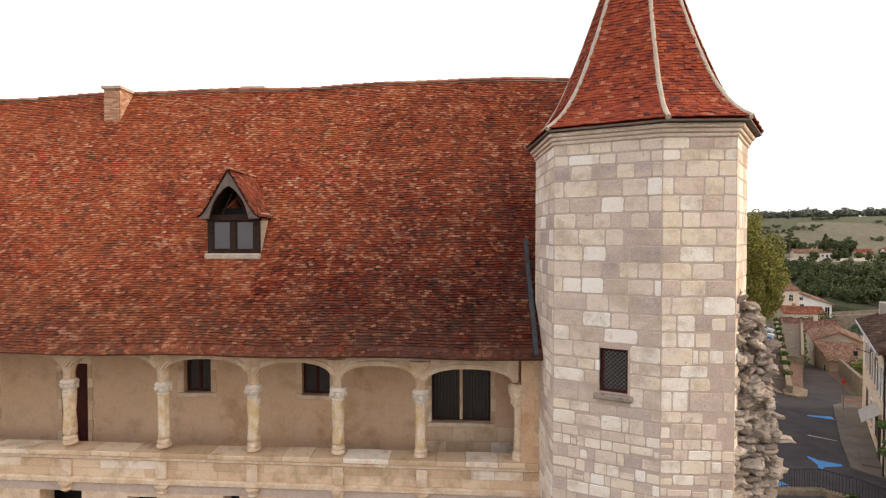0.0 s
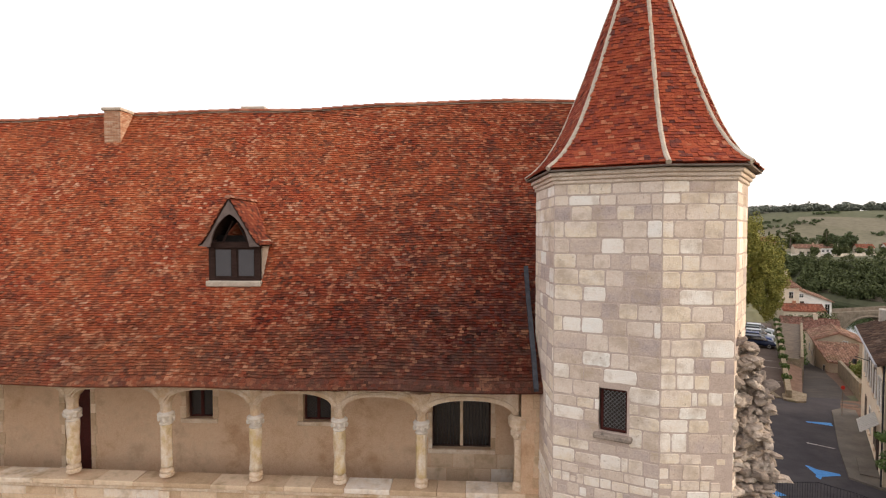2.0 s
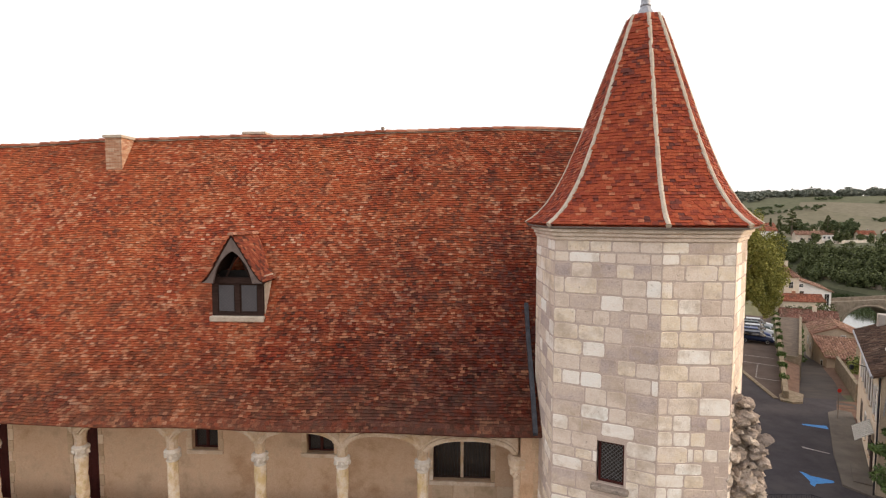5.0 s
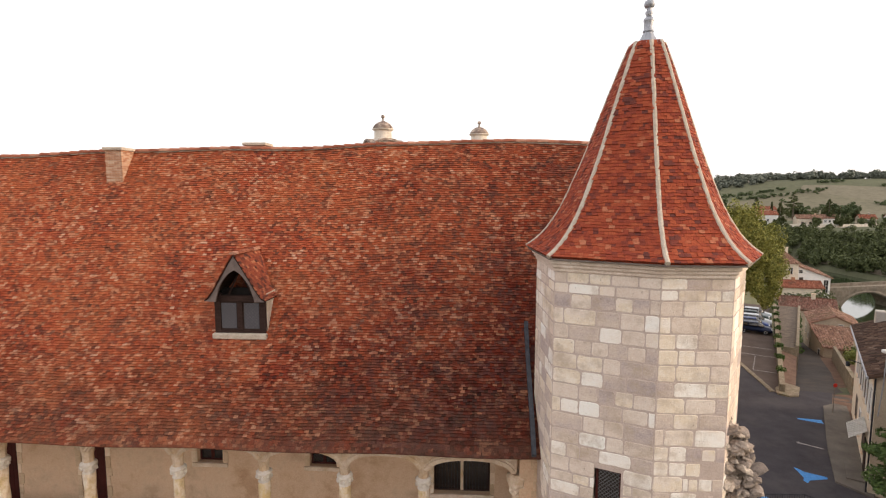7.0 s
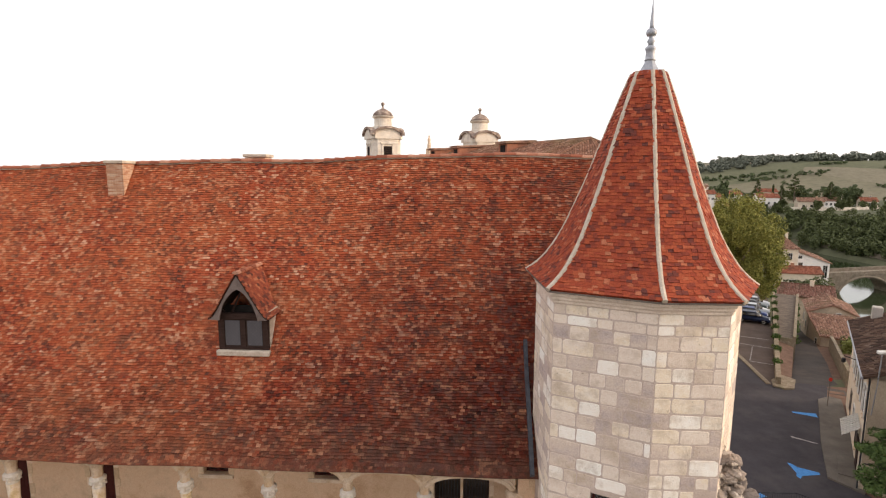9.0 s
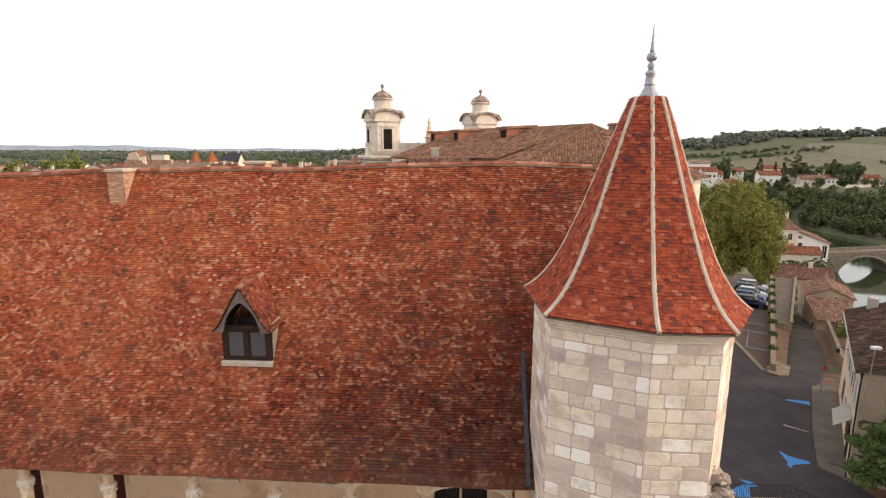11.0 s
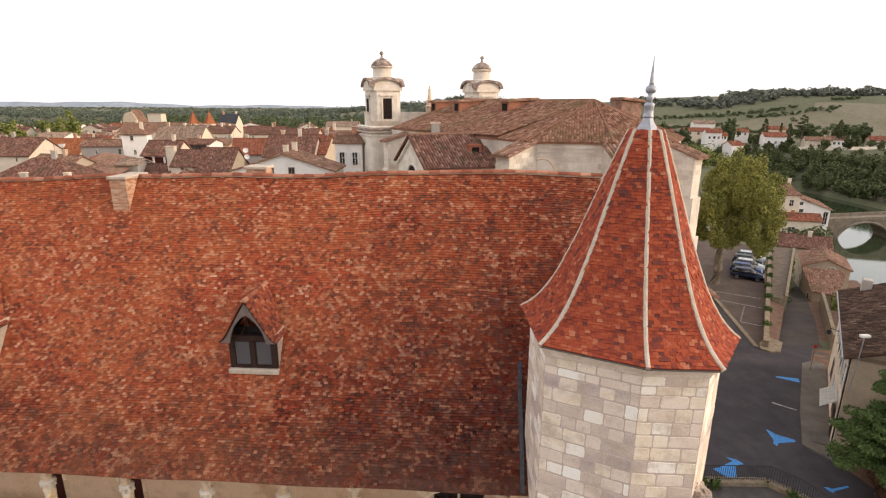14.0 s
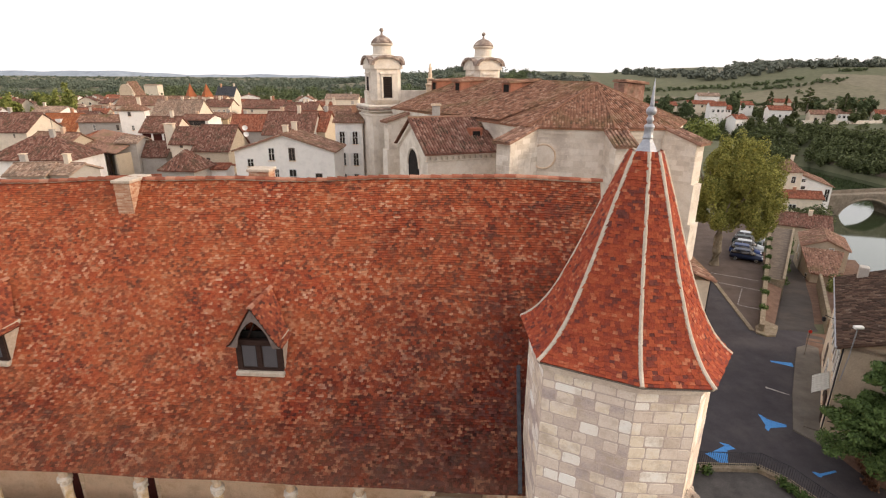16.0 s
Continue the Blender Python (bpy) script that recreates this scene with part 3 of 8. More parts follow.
box("house_body", (ULEFT, BACK + 1.1, 0), (3.0, 12.6, 11.1), plaster_mat, wing)
box("end_wall", (2.8, 0.2, 0), (3.18, 12.6, 11.3), mortar_mat, wing)
gable_poly = [(3.0, v, z) for v, z in PROFILE] + [(3.0, 13.0, 11.2)]
bm = bmesh.new()
g0 = [bm.verts.new((x - 0.1, v, z - 0.25)) for x, v, z in gable_poly]
g1 = [bm.verts.new((x + 0.22, v, z - 0.25)) for x, v, z in gable_poly]
bm.faces.new(g0), bm.faces.new(g1)
for i in range(len(g0)):
    j = (i + 1) % len(g0)
    bm.faces.new((g0[i], g0[j], g1[j], g1[i]))
part("gable_wall", bm, white_stone, wing)


def leaded_window(parent, u0, u1, z0, z1, v, leaves=2, lead=0.11, frame_mat=None, glass=None, bars=False, came=None):
    """A casement with its frame, glass and lead lattice."""
    fm_, gm_ = frame_mat or wood_mat, glass or dark_glass
    w = thing("window", "", "")
    w.parent = parent
    box("frame", (u0, v, z0), (u0 + 0.06, v + 0.08, z1), fm_, w, bevel=0.006)
    box("frame", (u1 - 0.06, v, z0), (u1, v + 0.08, z1), fm_, w, bevel=0.006)
    box("frame", (u0 + 0.06, v, z0), (u1 - 0.06, v + 0.08, z0 + 0.06), fm_, w, bevel=0.006)
    box("frame", (u0 + 0.06, v, z1 - 0.06), (u1 - 0.06, v + 0.08, z1), fm_, w, bevel=0.006)
    wide = (u1 - u0 - 0.12) / leaves
    for i in range(leaves):
        a, b = u0 + 0.06 + i * wide, u0 + 0.06 + (i + 1) * wide
        if i:
            box("mullion", (a - 0.05, v - 0.01 - (0.08 if bars else 0), z0 + 0.06), (a + 0.05, v + 0.09, z1 - 0.06), carved_mat if bars else fm_, w, bevel=0.012)
            a += 0.05
        if i < leaves - 1:
            b -= 0.05
        box("pane", (a, v + 0.035, z0 + 0.06), (b, v + 0.045, z1 - 0.06), gm_, w)
        bm = bmesh.new()
        if bars:
            k = int((b - a) / 0.1)
            for q in range(1, k):
                x = a + (b - a) * q / k
                box("iron_bar", (x - 0.008, v + 0.005, z0 + 0.06), (x + 0.008, v + 0.02, z1 - 0.06), iron_mat, w)
        elif lead:
            hgt, wid = z1 - z0 - 0.12, b - a
            n_ = int((wid + hgt) / lead)
            for q in range(1, n_):
                for sgn in (1, -1):
                    c = q * lead
                    p0, p1 = (max(0, c - hgt), min(c, hgt)), (min(c, wid), max(0, c - wid))
                    x0, x1 = p0[0], p1[0]
                    if sgn < 0:
                        x0, x1 = wid - x0, wid - x1
                    pa, pb = Vector((a + x0, v + 0.03, z0 + 0.06 + p0[1])), Vector((a + x1, v + 0.03, z0 + 0.06 + p1[1]))
                    dr = (pb - pa)
                    if dr.length < 0.04:
                        continue
                    sd = Vector((-dr.z, 0, dr.x)).normalized() * 0.006
                    bm.faces.new([bm.verts.new(pp) for pp in (pa - sd, pb - sd, pb + sd, pa + sd)])
        if len(bm.faces):
            part("lead_lattice", bm, came or iron_mat, w)
        else:
            bm.free()
    return w


def surround(parent, u0, u1, z0, z1, v, wide=0.16, sill=True, top=True):
    """Dressed stones round an opening, proud of the plaster."""
    zz = z0
    while zz < z1 - 0.05:
        hgt = min(0.3 + 0.12 * rng.random(), z1 - zz)
        for a, b in ((u0 - wide * (0.8 + 0.6 * rng.random()), u0 - 0.002), (u1 + 0.002, u1 + wide * (0.8 + 0.6 * rng.random()))):
            box("jamb_stone", (a, v - 0.02, zz + 0.004), (b, v + 0.1, zz + hgt - 0.004), block_one, parent, bevel=0.008)
        zz += hgt
    if sill:
        box("sill", (u0 - wide, v - 0.07, z0 - 0.14), (u1 + wide, v + 0.2, z0 - 0.003), carved_mat, parent, bevel=0.015)
    if top:
        box("lintel", (u0 - wide, v - 0.018, z1 + 0.003), (u1 + wide, v + 0.1, z1 + 0.2), carved_mat, parent, bevel=0.01)


leaded_window(wing, -3.0, -1.1, 8.45, 10.82, BACK + 0.2, 2, frame_mat=wood_mat, bars=True)
surround(wing, -3.0, -1.1, 8.45, 10.82, BACK, 0.14, top=False)
leaded_window(wing, -11.22, -10.32, 9.29, 10.5, BACK + 0.18, 2, frame_mat=red_wood)
surround(wing, -11.22, -10.32, 9.29, 10.5, BACK, 0.18)
leaded_window(wing, -7.26, -6.34, 9.27, 10.35, BACK + 0.18, 2, frame_mat=red_wood)
surround(wing, -7.26, -6.34, 9.27, 10.35, BACK, 0.2)
leaded_window(wing, -21.6, -20.8, 9.4, 10.4, BACK + 0.18, 2, frame_mat=red_wood)
surround(wing, -21.6, -20.8, 9.4, 10.4, BACK, 0.18)
for a, b in ((-15.45, -14.55), (-18.5, -17.8)):
    door = thing("door", "closed oxblood red plank door in a stone frame", "")
    door.parent = wing
    n_ = 5
    for i in range(n_):
        box("plank", (a + (b - a) * i / n_ + 0.003, BACK + 0.1, 7.2), (a + (b - a) * (i + 1) / n_ - 0.003, BACK + 0.15, 10.2), red_wood, door, bevel=0.004)
    surround(wing, a, b, 7.2, 10.2, BACK, 0.16, sill=False)

# wall stones bared under the large window, and a pale patch in the plaster
for i in range(4):
    for j in range(2):
        box("bared_stone", (-3.25 + i * 0.72 + 0.2 * j, BACK - 0.012, 7.35 + j * 0.48), (-3.25 + i * 0.72 + 0.2 * j + 0.7, BACK + 0.05, 7.35 + j * 0.48 + 0.465), block_one, wing, bevel=0.01)


# gallery columns
COLS = [-22.5, -19.6, -16.68, -13.77, -10.86, -8.13, -5.61, -3.19]
COLV = 0.74


def ledge_drop(u):
    """The parapet falls a little towards the tower."""
    return -0.156 - 0.0152 * u



def flute(profile, sides, lobes, depth, twist):
    bm = bmesh.new()
    rings = []
    for r, z in profile:
        rings.append([bm.verts.new(((r + depth * math.cos(lobes * 2 * math.pi * i / sides)) * math.cos(2 * math.pi * i / sides + twist * z),
                                    (r + depth * math.cos(lobes * 2 * math.pi * i / sides)) * math.sin(2 * math.pi * i / sides + twist * z), z)) for i in range(sides)])
    for a, b in zip(rings, rings[1:]):
        for i in range(sides):
            bm.faces.new((a[i], a[(i + 1) % sides], b[(i + 1) % sides], b[i]))
    bm.faces.new(rings[0]), bm.faces.new(rings[-1])
    return bm


shaft_mat = surface("lichened_shaft", [(0.32, (0.52, 0.38, 0.20)), (0.45, (0.66, 0.50, 0.33)), (0.60, (0.76, 0.65, 0.53)), (0.75, (0.70, 0.53, 0.30))], 0.85, 1.6, 22, 0.5, 0.015, stain=(0.60, 0.42, 0.17), stain_scale=1.3, stretch=(3, 1, 1.6))


def column(u, style):
    c = thing("column", "limestone gallery column with a carved capital, yellowed by lichen", "", pose(u, COLV, 8.2 + ledge_drop(u)))
    c.parent = wing
    part("base", lathe([(0.205, 0), (0.205, 0.07), (0.175, 0.10), (0.20, 0.15), (0.19, 0.19), (0.15, 0.23), (0.145, 0.27)], 12), carved_mat, c)
    zs_ = np.linspace(0.27, 1.56, 16)
    if style == 0:
        part("shaft", flute([(0.168, z) for z in zs_], 24, 4, 0.018, 1.5), shaft_mat, c, smooth=True)
    elif style == 1:
        part("shaft", lathe([(0.168, z) for z in zs_], 8, 0.0), shaft_mat, c)
    else:
        part("shaft", flute([(0.166, z) for z in zs_], 24, 6, 0.012, 0.0), shaft_mat, c, smooth=True)
    cap = part("capital", lathe([(0.16, 1.55), (0.19, 1.58), (0.16, 1.62), (0.175, 1.70), (0.215, 1.80), (0.245, 1.84), (0.245, 1.88), (0.20, 1.92), (0.17, 1.94)], 16), white_stone, c, "carved capital with worn leaf ornament")
    for i in range(8):
        a = 2 * math.pi * i / 8 + 0.2
        bm = bmesh.new()
        bmesh.ops.create_icosphere(bm, subdivisions=1, radius=0.06, matrix=pose(0.205 * math.cos(a), 0.205 * math.sin(a), 1.72 + 0.05 * (i % 2)) @ Matrix.Diagonal((1, 1, 1.5, 1)))
        for vv in bm.verts:
            vv.co += Vector(rng.normal(0, 0.008, 3))
        part("leaf", bm, white_stone, cap)
    part("impost", lathe([(0.165, 1.93), (0.16, 2.12), (0.20, 2.32), (0.29, 2.55), (0.40, 2.80)], 8), shaded_arch_stone, c)
    return c


for i, u in enumerate(COLS):
    column(u, (0, 1, 0, 0, 2, 0, 0, 1)[i])

# half column and pier against the tower
pier = thing("corner_pier", "", "")
pier.parent = wing
box("pier_wall", (-0.32, 0.5, 8.0), (0.6, 1.05, 11.1), plaster_mat, pier, bevel=0.02)
zz = 8.2
while zz < 11.0:
    hgt = 0.28 + 0.1 * rng.random()
    box("pier_stone", (0.0 + 0.1 * rng.random(), 0.485, zz), (0.6, 0.6, min(zz + hgt - 0.006, 11.1)), block_one, pier, bevel=0.01)
    zz += hgt
half = thing("half_column", "", "", pose(-0.36, COLV, 8.05))
half.parent = wing
part("base", lathe([(0.20, 0), (0.20, 0.07), (0.175, 0.10), (0.195, 0.15), (0.15, 0.23), (0.145, 0.27)], 12), carved_mat, half)
part("shaft", flute([(0.15, z) for z in np.linspace(0.27, 1.56, 10)], 16, 4, 0.012, 0.8), carved_mat, half, smooth=True)
cap = part("capital", lathe([(0.16, 1.50), (0.2, 1.55), (0.18, 1.62), (0.25, 1.80), (0.30, 1.90), (0.32, 2.1), (0.22, 2.2)], 12), carved_mat, half, "large worn leaf capital")
for i in range(14):
    a, h = 2 * math.pi * (i % 7) / 7, 1.66 + 0.2 * (i // 7)
    bm = bmesh.new()
    bmesh.ops.create_icosphere(bm, subdivisions=1, radius=0.075, matrix=pose((0.2 + 0.04 * (i // 7)) * math.cos(a), (0.2 + 0.04 * (i // 7)) * math.sin(a), h))
    for vv in bm.verts:
        vv.co += Vector(rng.normal(0, 0.012, 3))
    part("leaf", bm, carved_mat, cap)

# depressed arches with their mouldings
ALL = COLS + [-0.40]


def arch_curve(a, b, spring, crown, k=18):
    pts = []
    for i in range(k + 1):
        x = -1 + 2 * i / k
        pts.append(((a + b) / 2 + x * (b - a) / 2, spring + (crown - spring) * (1 - abs(x) ** 2.5) ** (1 / 1.7)))
    return pts


for a, b in zip(ALL, ALL[1:]):
    lo, hi = a + 0.13, b - 0.13
    fall = 0.0255 * (-(a + b) / 2 - 1.8)
    spring, crown = 10.30 + fall, 10.69 + fall
    arc = arch_curve(lo, hi, spring, min(crown, 11.0))
    bm = bmesh.new()
    prev = None
    outline = [(a, spring)] + arc + [(b, spring)]
    for x, z in outline:
        now = [bm.verts.new((x, v_, h)) for v_, h in ((0.56, z), (0.56, 11.12), (0.94, 11.12), (0.94, z))]
        if prev:
            for q in range(4):
                r_ = (q + 1) % 4
                bm.faces.new((prev[q], now[q], now[r_], prev[r_]))
        prev = now
    arch = part("arch", bm, shaded_arch_stone, wing, "shallow moulded stone arch between gallery columns")
    for off, pr, th in ((0.0, 0.035, 0.05), (0.07, 0.075, 0.055), (0.15, 0.045, 0.05)):
        bm = bmesh.new()
        prev = None
        for i, (x, z) in enumerate(arc):
            p0, p1 = arc[max(i - 1, 0)], arc[min(i + 1, len(arc) - 1)]
            t_ = Vector((p1[0] - p0[0], p1[1] - p0[1])).normalized()
            n_ = Vector((-t_.y, t_.x))
            q0 = Vector((x, z)) + n_ * (off - 0.012)
            q1 = Vector((x, z)) + n_ * (off + th)
            q1.y, q0.y = min(q1.y, 11.11), min(q0.y, 11.1)
            now = [bm.verts.new(c) for c in ((q0.x, 0.57, q0.y), (q0.x, 0.56 - pr, q0.y), (q1.x, 0.56 - pr * 0.7, q1.y), (q1.x, 0.57, q1.y))]
            if prev:
                for q in range(4):
                    bm.faces.new((prev[q], now[q], now[(q + 1) % 4], prev[(q + 1) % 4]))
            prev = now
        part("moulding", bm, shaded_arch_stone, arch)

# parapet: ledge slabs, moulding, ashlar courses, string course, corbels, lower wall
parapet = thing("parapet", "", "")
parapet.parent = wing
parapet.matrix_basis = Matrix(((1, 0, 0, 0), (0, 1, 0, 0), (-0.0152, 0, 1, -0.156), (0, 0, 0, 1)))
box("core", (ULEFT, 0.545, 6.95), (0.55, 1.1, 8.06), mortar_mat, parapet)
u = ULEFT
while u < 0.1:
    w = min(0.75 + 0.7 * rng.random(), 0.12 - u) if u > -1.2 else 0.75 + 0.7 * rng.random()
    box("ledge_slab", (u + 0.004, 0.41 + rng.normal(0, 0.008), 8.06), (u + w - 0.004, 1.14, 8.2 + rng.normal(0, 0.006)), block_one, parapet, bevel=0.014)
    u += w
box("ledge_moulding", (ULEFT, 0.46, 7.93), (0.12, 0.56, 8.058), carved_mat, parapet, bevel=0.03)
for z0, z1, v0, rr in ((7.66, 7.925, 0.53, 0.5), (7.40, 7.655, 0.53, 0.8)):
    u = ULEFT
    while u < 0.5:
        w = min(0.45 + 0.6 * rng.random(), 0.56 - u)
        box("parapet_block", (u + 0.004, v0 + rng.normal(0, 0.004), z0), (u + w - 0.004, v0 + 0.1, z1 - 0.005), block_one, parapet, bevel=0.008)
        u += w
box("string_course", (ULEFT, 0.45, 7.22), (0.56, 0.58, 7.40), carved_mat, parapet, bevel=0.03)
for u in COLS:
    c = thing("corbel", "", "", pose(u, 0.5, 0))
    c.parent = parapet
    box("pilaster", (-0.16, -0.07, 7.42), (0.16, 0.02, 7.92), carved_mat, c, bevel=0.015)
    part("bracket", lathe([(0.07, 6.95), (0.15, 7.02), (0.13, 7.08), (0.19, 7.16), (0.21, 7.22)], 8), carved_mat, c)
part("lower_wall", wall_panel(bmesh.new(), ULEFT, 0.56, 0, 7.22, 0.56, 1.1, [(-14.6, -13.3, 4.6, 6.9), (-11.9, -11.0, 5.2, 6.75), (-9.0, -8.5, 5.6, 6.85)]), carved_mat, wing, "lower courtyard wall of yellowed limestone")
box("cellar_dark", (ULEFT, 1.5, 0.2), (0.5, 1.6, 6.9), shade_mat, wing)


# ---------------------------------------------------------------- dormers
lead_mat = surface("lead_came", [(0.3, (0.10, 0.10, 0.105)), (0.7, (0.17, 0.17, 0.175))], 0.6)


def dormer(u, label):
    """A timber dormer with curved barge boards, set into the front slope; origin at the middle of its sill."""
    v0, z0 = 2.50, 13.80
    d = thing("dormer", label, "", pose(u, v0, z0))
    d.parent = wing
    W, H, RISE = 0.80, 1.34, 2.74
    part("sill", add_box(bmesh.new(), (-W - 0.13, -0.13, -0.10), (W + 0.12, 0.22, 0.10), 0.035), hip_mat, d, "whitewashed sill")
    for s in (-1, 1):
        box("post", (s * W - 0.14 if s > 0 else s * W - 0.07, 0.0, 0.1), (s * W + 0.07 if s > 0 else s * W + 0.14, 0.16, H + 0.1), wood_mat, d, bevel=0.01)
        bm = bmesh.new()
        x = s * (W + 0.005)
        f = [(x, 0.10, -0.10), (x, 0.2, -0.10), (x, 1.0, H + 0.1), (x, 0.10, H + 0.1)]
        a_ = [bm.verts.new(p) for p in f]
        b_ = [bm.verts.new((p[0] + s * 0.09, p[1], p[2])) for p in f]
        bm.faces.new(a_), bm.faces.new(b_)
        for i in range(4):
            bm.faces.new((a_[i], a_[(i + 1) % 4], b_[(i + 1) % 4], b_[i]))
        part("cheek", bm, hip_mat, d, "whitewashed plaster cheek")
    box("rail", (-W + 0.11, 0.0, 0.1), (W - 0.11, 0.13, 0.19), wood_mat, d, bevel=0.01)
    box("tie_beam", (-W - 0.10, -0.03, H - 0.17), (W + 0.10, 0.14, H + 0.04), wood_mat, d, bevel=0.012)
    box("post", (-0.08, 0.0, 0.19), (0.08, 0.13, H), wood_mat, d, bevel=0.01)
    for s in (-1, 1):
        a, b = (0.08, W - 0.11) if s > 0 else (-W + 0.11, -0.08)
        box("casement", (a, 0.04, 0.19), (b, 0.09, H - 0.17), wood_mat, d, bevel=0.004)
        box("pane", (a + 0.05, 0.03, 0.25), (b - 0.05, 0.042, H - 0.22), glass_mat, d, "grey leaded window pane")
        bm = bmesh.new()
        wid, hgt = b - a - 0.1, H - 0.47
        for q in range(1, int((wid + hgt) / 0.12)):
            for sg in (0, 1):
                c = q * 0.12
                p0, p1 = [max(0, c - hgt), min(c, hgt)], [min(c, wid), max(0, c - wid)]
                if sg:
                    p0[0], p1[0] = wid - p0[0], wid - p1[0]
                pa, pb = Vector((a + 0.05 + p0[0], 0.026, 0.25 + p0[1])), Vector((a + 0.05 + p1[0], 0.026, 0.25 + p1[1]))
                dr = pb - pa
                if dr.length > 0.03:
                    sd = Vector((-dr.z, 0, dr.x)).normalized() * 0.0035
                    bm.faces.new([bm.verts.new(pp) for pp in (pa - sd, pb - sd, pb + sd, pa + sd)])
        part("lead_lattice", bm, lead_mat, d)
        # raking struts in the gable
        tube("strut", [(s * 0.42, 0.10, H + 0.02), (s * 0.08, 0.10, H + 0.72)], 0.035, wood_mat, d, sides=6)
    # near-black panel for the shade inside the dormer
    box("gable_shade", (-W + 0.02, 0.3, 0.1), (W - 0.02, 0.35, H + 0.25), shade_mat, d)

    def side(q):
        """Half width and height of the roof's bell curve; q from eave to ridge."""
        k = q * 5
        return float(np.interp(k, range(6), (1.02, 0.88, 0.68, 0.44, 0.215, 0.0))), float(np.interp(k, range(6), (1.24, 1.32, 1.60, 2.02, 2.40, RISE)))

    n_ = 14
    for s in (-1, 1):
        # barge board with the pointed arch cut out of it
        bm = bmesh.new()
        prev = None
        for i in range(n_ + 1):
            q = i / n_
            x, z = side(q)
            k = q * 5
            inner = (float(np.interp(k, range(6), (0.66, 0.60, 0.50, 0.34, 0.17, 0.0))), float(np.interp(k, range(6), (1.22, 1.46, 1.76, 2.00, 2.18, 2.28))))
            now = [bm.verts.new(c) for c in ((s * max(x, 0.0), -0.34, z), (s * max(inner[0], 0.0), -0.34, inner[1]), (s * max(inner[0], 0.0), -0.26, inner[1]), (s * max(x, 0.0), -0.26, z))]
            if prev:
                for k_ in range(4):
                    bm.faces.new((prev[k_], now[k_], now[(k_ + 1) % 4], prev[(k_ + 1) % 4]))
            prev = now
        part("barge_board", bm, dark_oak, d, "silvered oak barge board")
        # boarded slope, then its tiles
        vs_, fs_ = [], []
        for i in range(n_ + 1):
            x, z = side(i / n_)
            bk = 0.62 + (z - 1.2) * 0.66
            vs_ += [(s * x, -0.36, z), (s * x, bk, z), (s * x, -0.36, z + 0.04), (s * x, bk, z + 0.04)]
            if i:
                o = 4 * i
                fs_ += [(o - 4, o - 3, o + 1, o), (o - 2, o + 2, o + 3, o - 1), (o - 4, o, o + 2, o - 2), (o - 3, o - 1, o + 3, o + 1)]
        slope_ob = raw("slope", vs_, fs_, wood_mat, d)
        P = []
        for r in range(21):
            q0, q1 = r / 20.4, min((r + 1.35) / 20.4, 1)
            (x0, h0), (x1, h1) = side(q0), side(q1)
            n2 = Vector((h1 - h0, x0 - x1)).normalized()
            bk = 0.62 + (h0 - 1.2) * 0.66
            y = -0.40 + (0.07 if r % 2 else 0)
            while y < bk:
                lf = 0.045 + abs(rng.normal(0, 0.006))
                a_ = [(s * (x0 + n2.x * e), yy, h0 + n2.y * e) for e in (lf, lf + 0.02) for yy in (y + 0.003, y + 0.14)]
                b_ = [(s * (x1 + n2.x * 0.05), yy, h1 + n2.y * 0.05) for yy in (y + 0.003, y + 0.14)]
                P.append(a_ + b_)
                y += 0.146
        pv = [p for q in P for p in q]
        pf = [f for i in range(len(P)) for f in ((6 * i, 6 * i + 1, 6 * i + 3, 6 * i + 2), (6 * i + 2, 6 * i + 3, 6 * i + 5, 6 * i + 4), (6 * i, 6 * i + 2, 6 * i + 4), (6 * i + 1, 6 * i + 5, 6 * i + 3))]
        tagged(raw("tile_field", pv, pf, dormer_tile_mat, slope_ob), kind="stuff")
    for i in range(7):
        o = new("ridge_tile", ridge_mesh)
        o.parent = d
        o.matrix_basis = pose(0, -0.40 + i * 0.30, RISE + 0.07 + rng.normal(0, 0.01), 0, 0, 90) @ Matrix.Diagonal((0.8, 0.7, 0.8, 1))
    return d


dormer(-9.52, "timber dormer window with curved barge boards and small tiled roof")
dormer(-20.27, "timber dormer window with curved barge boards and small tiled roof")


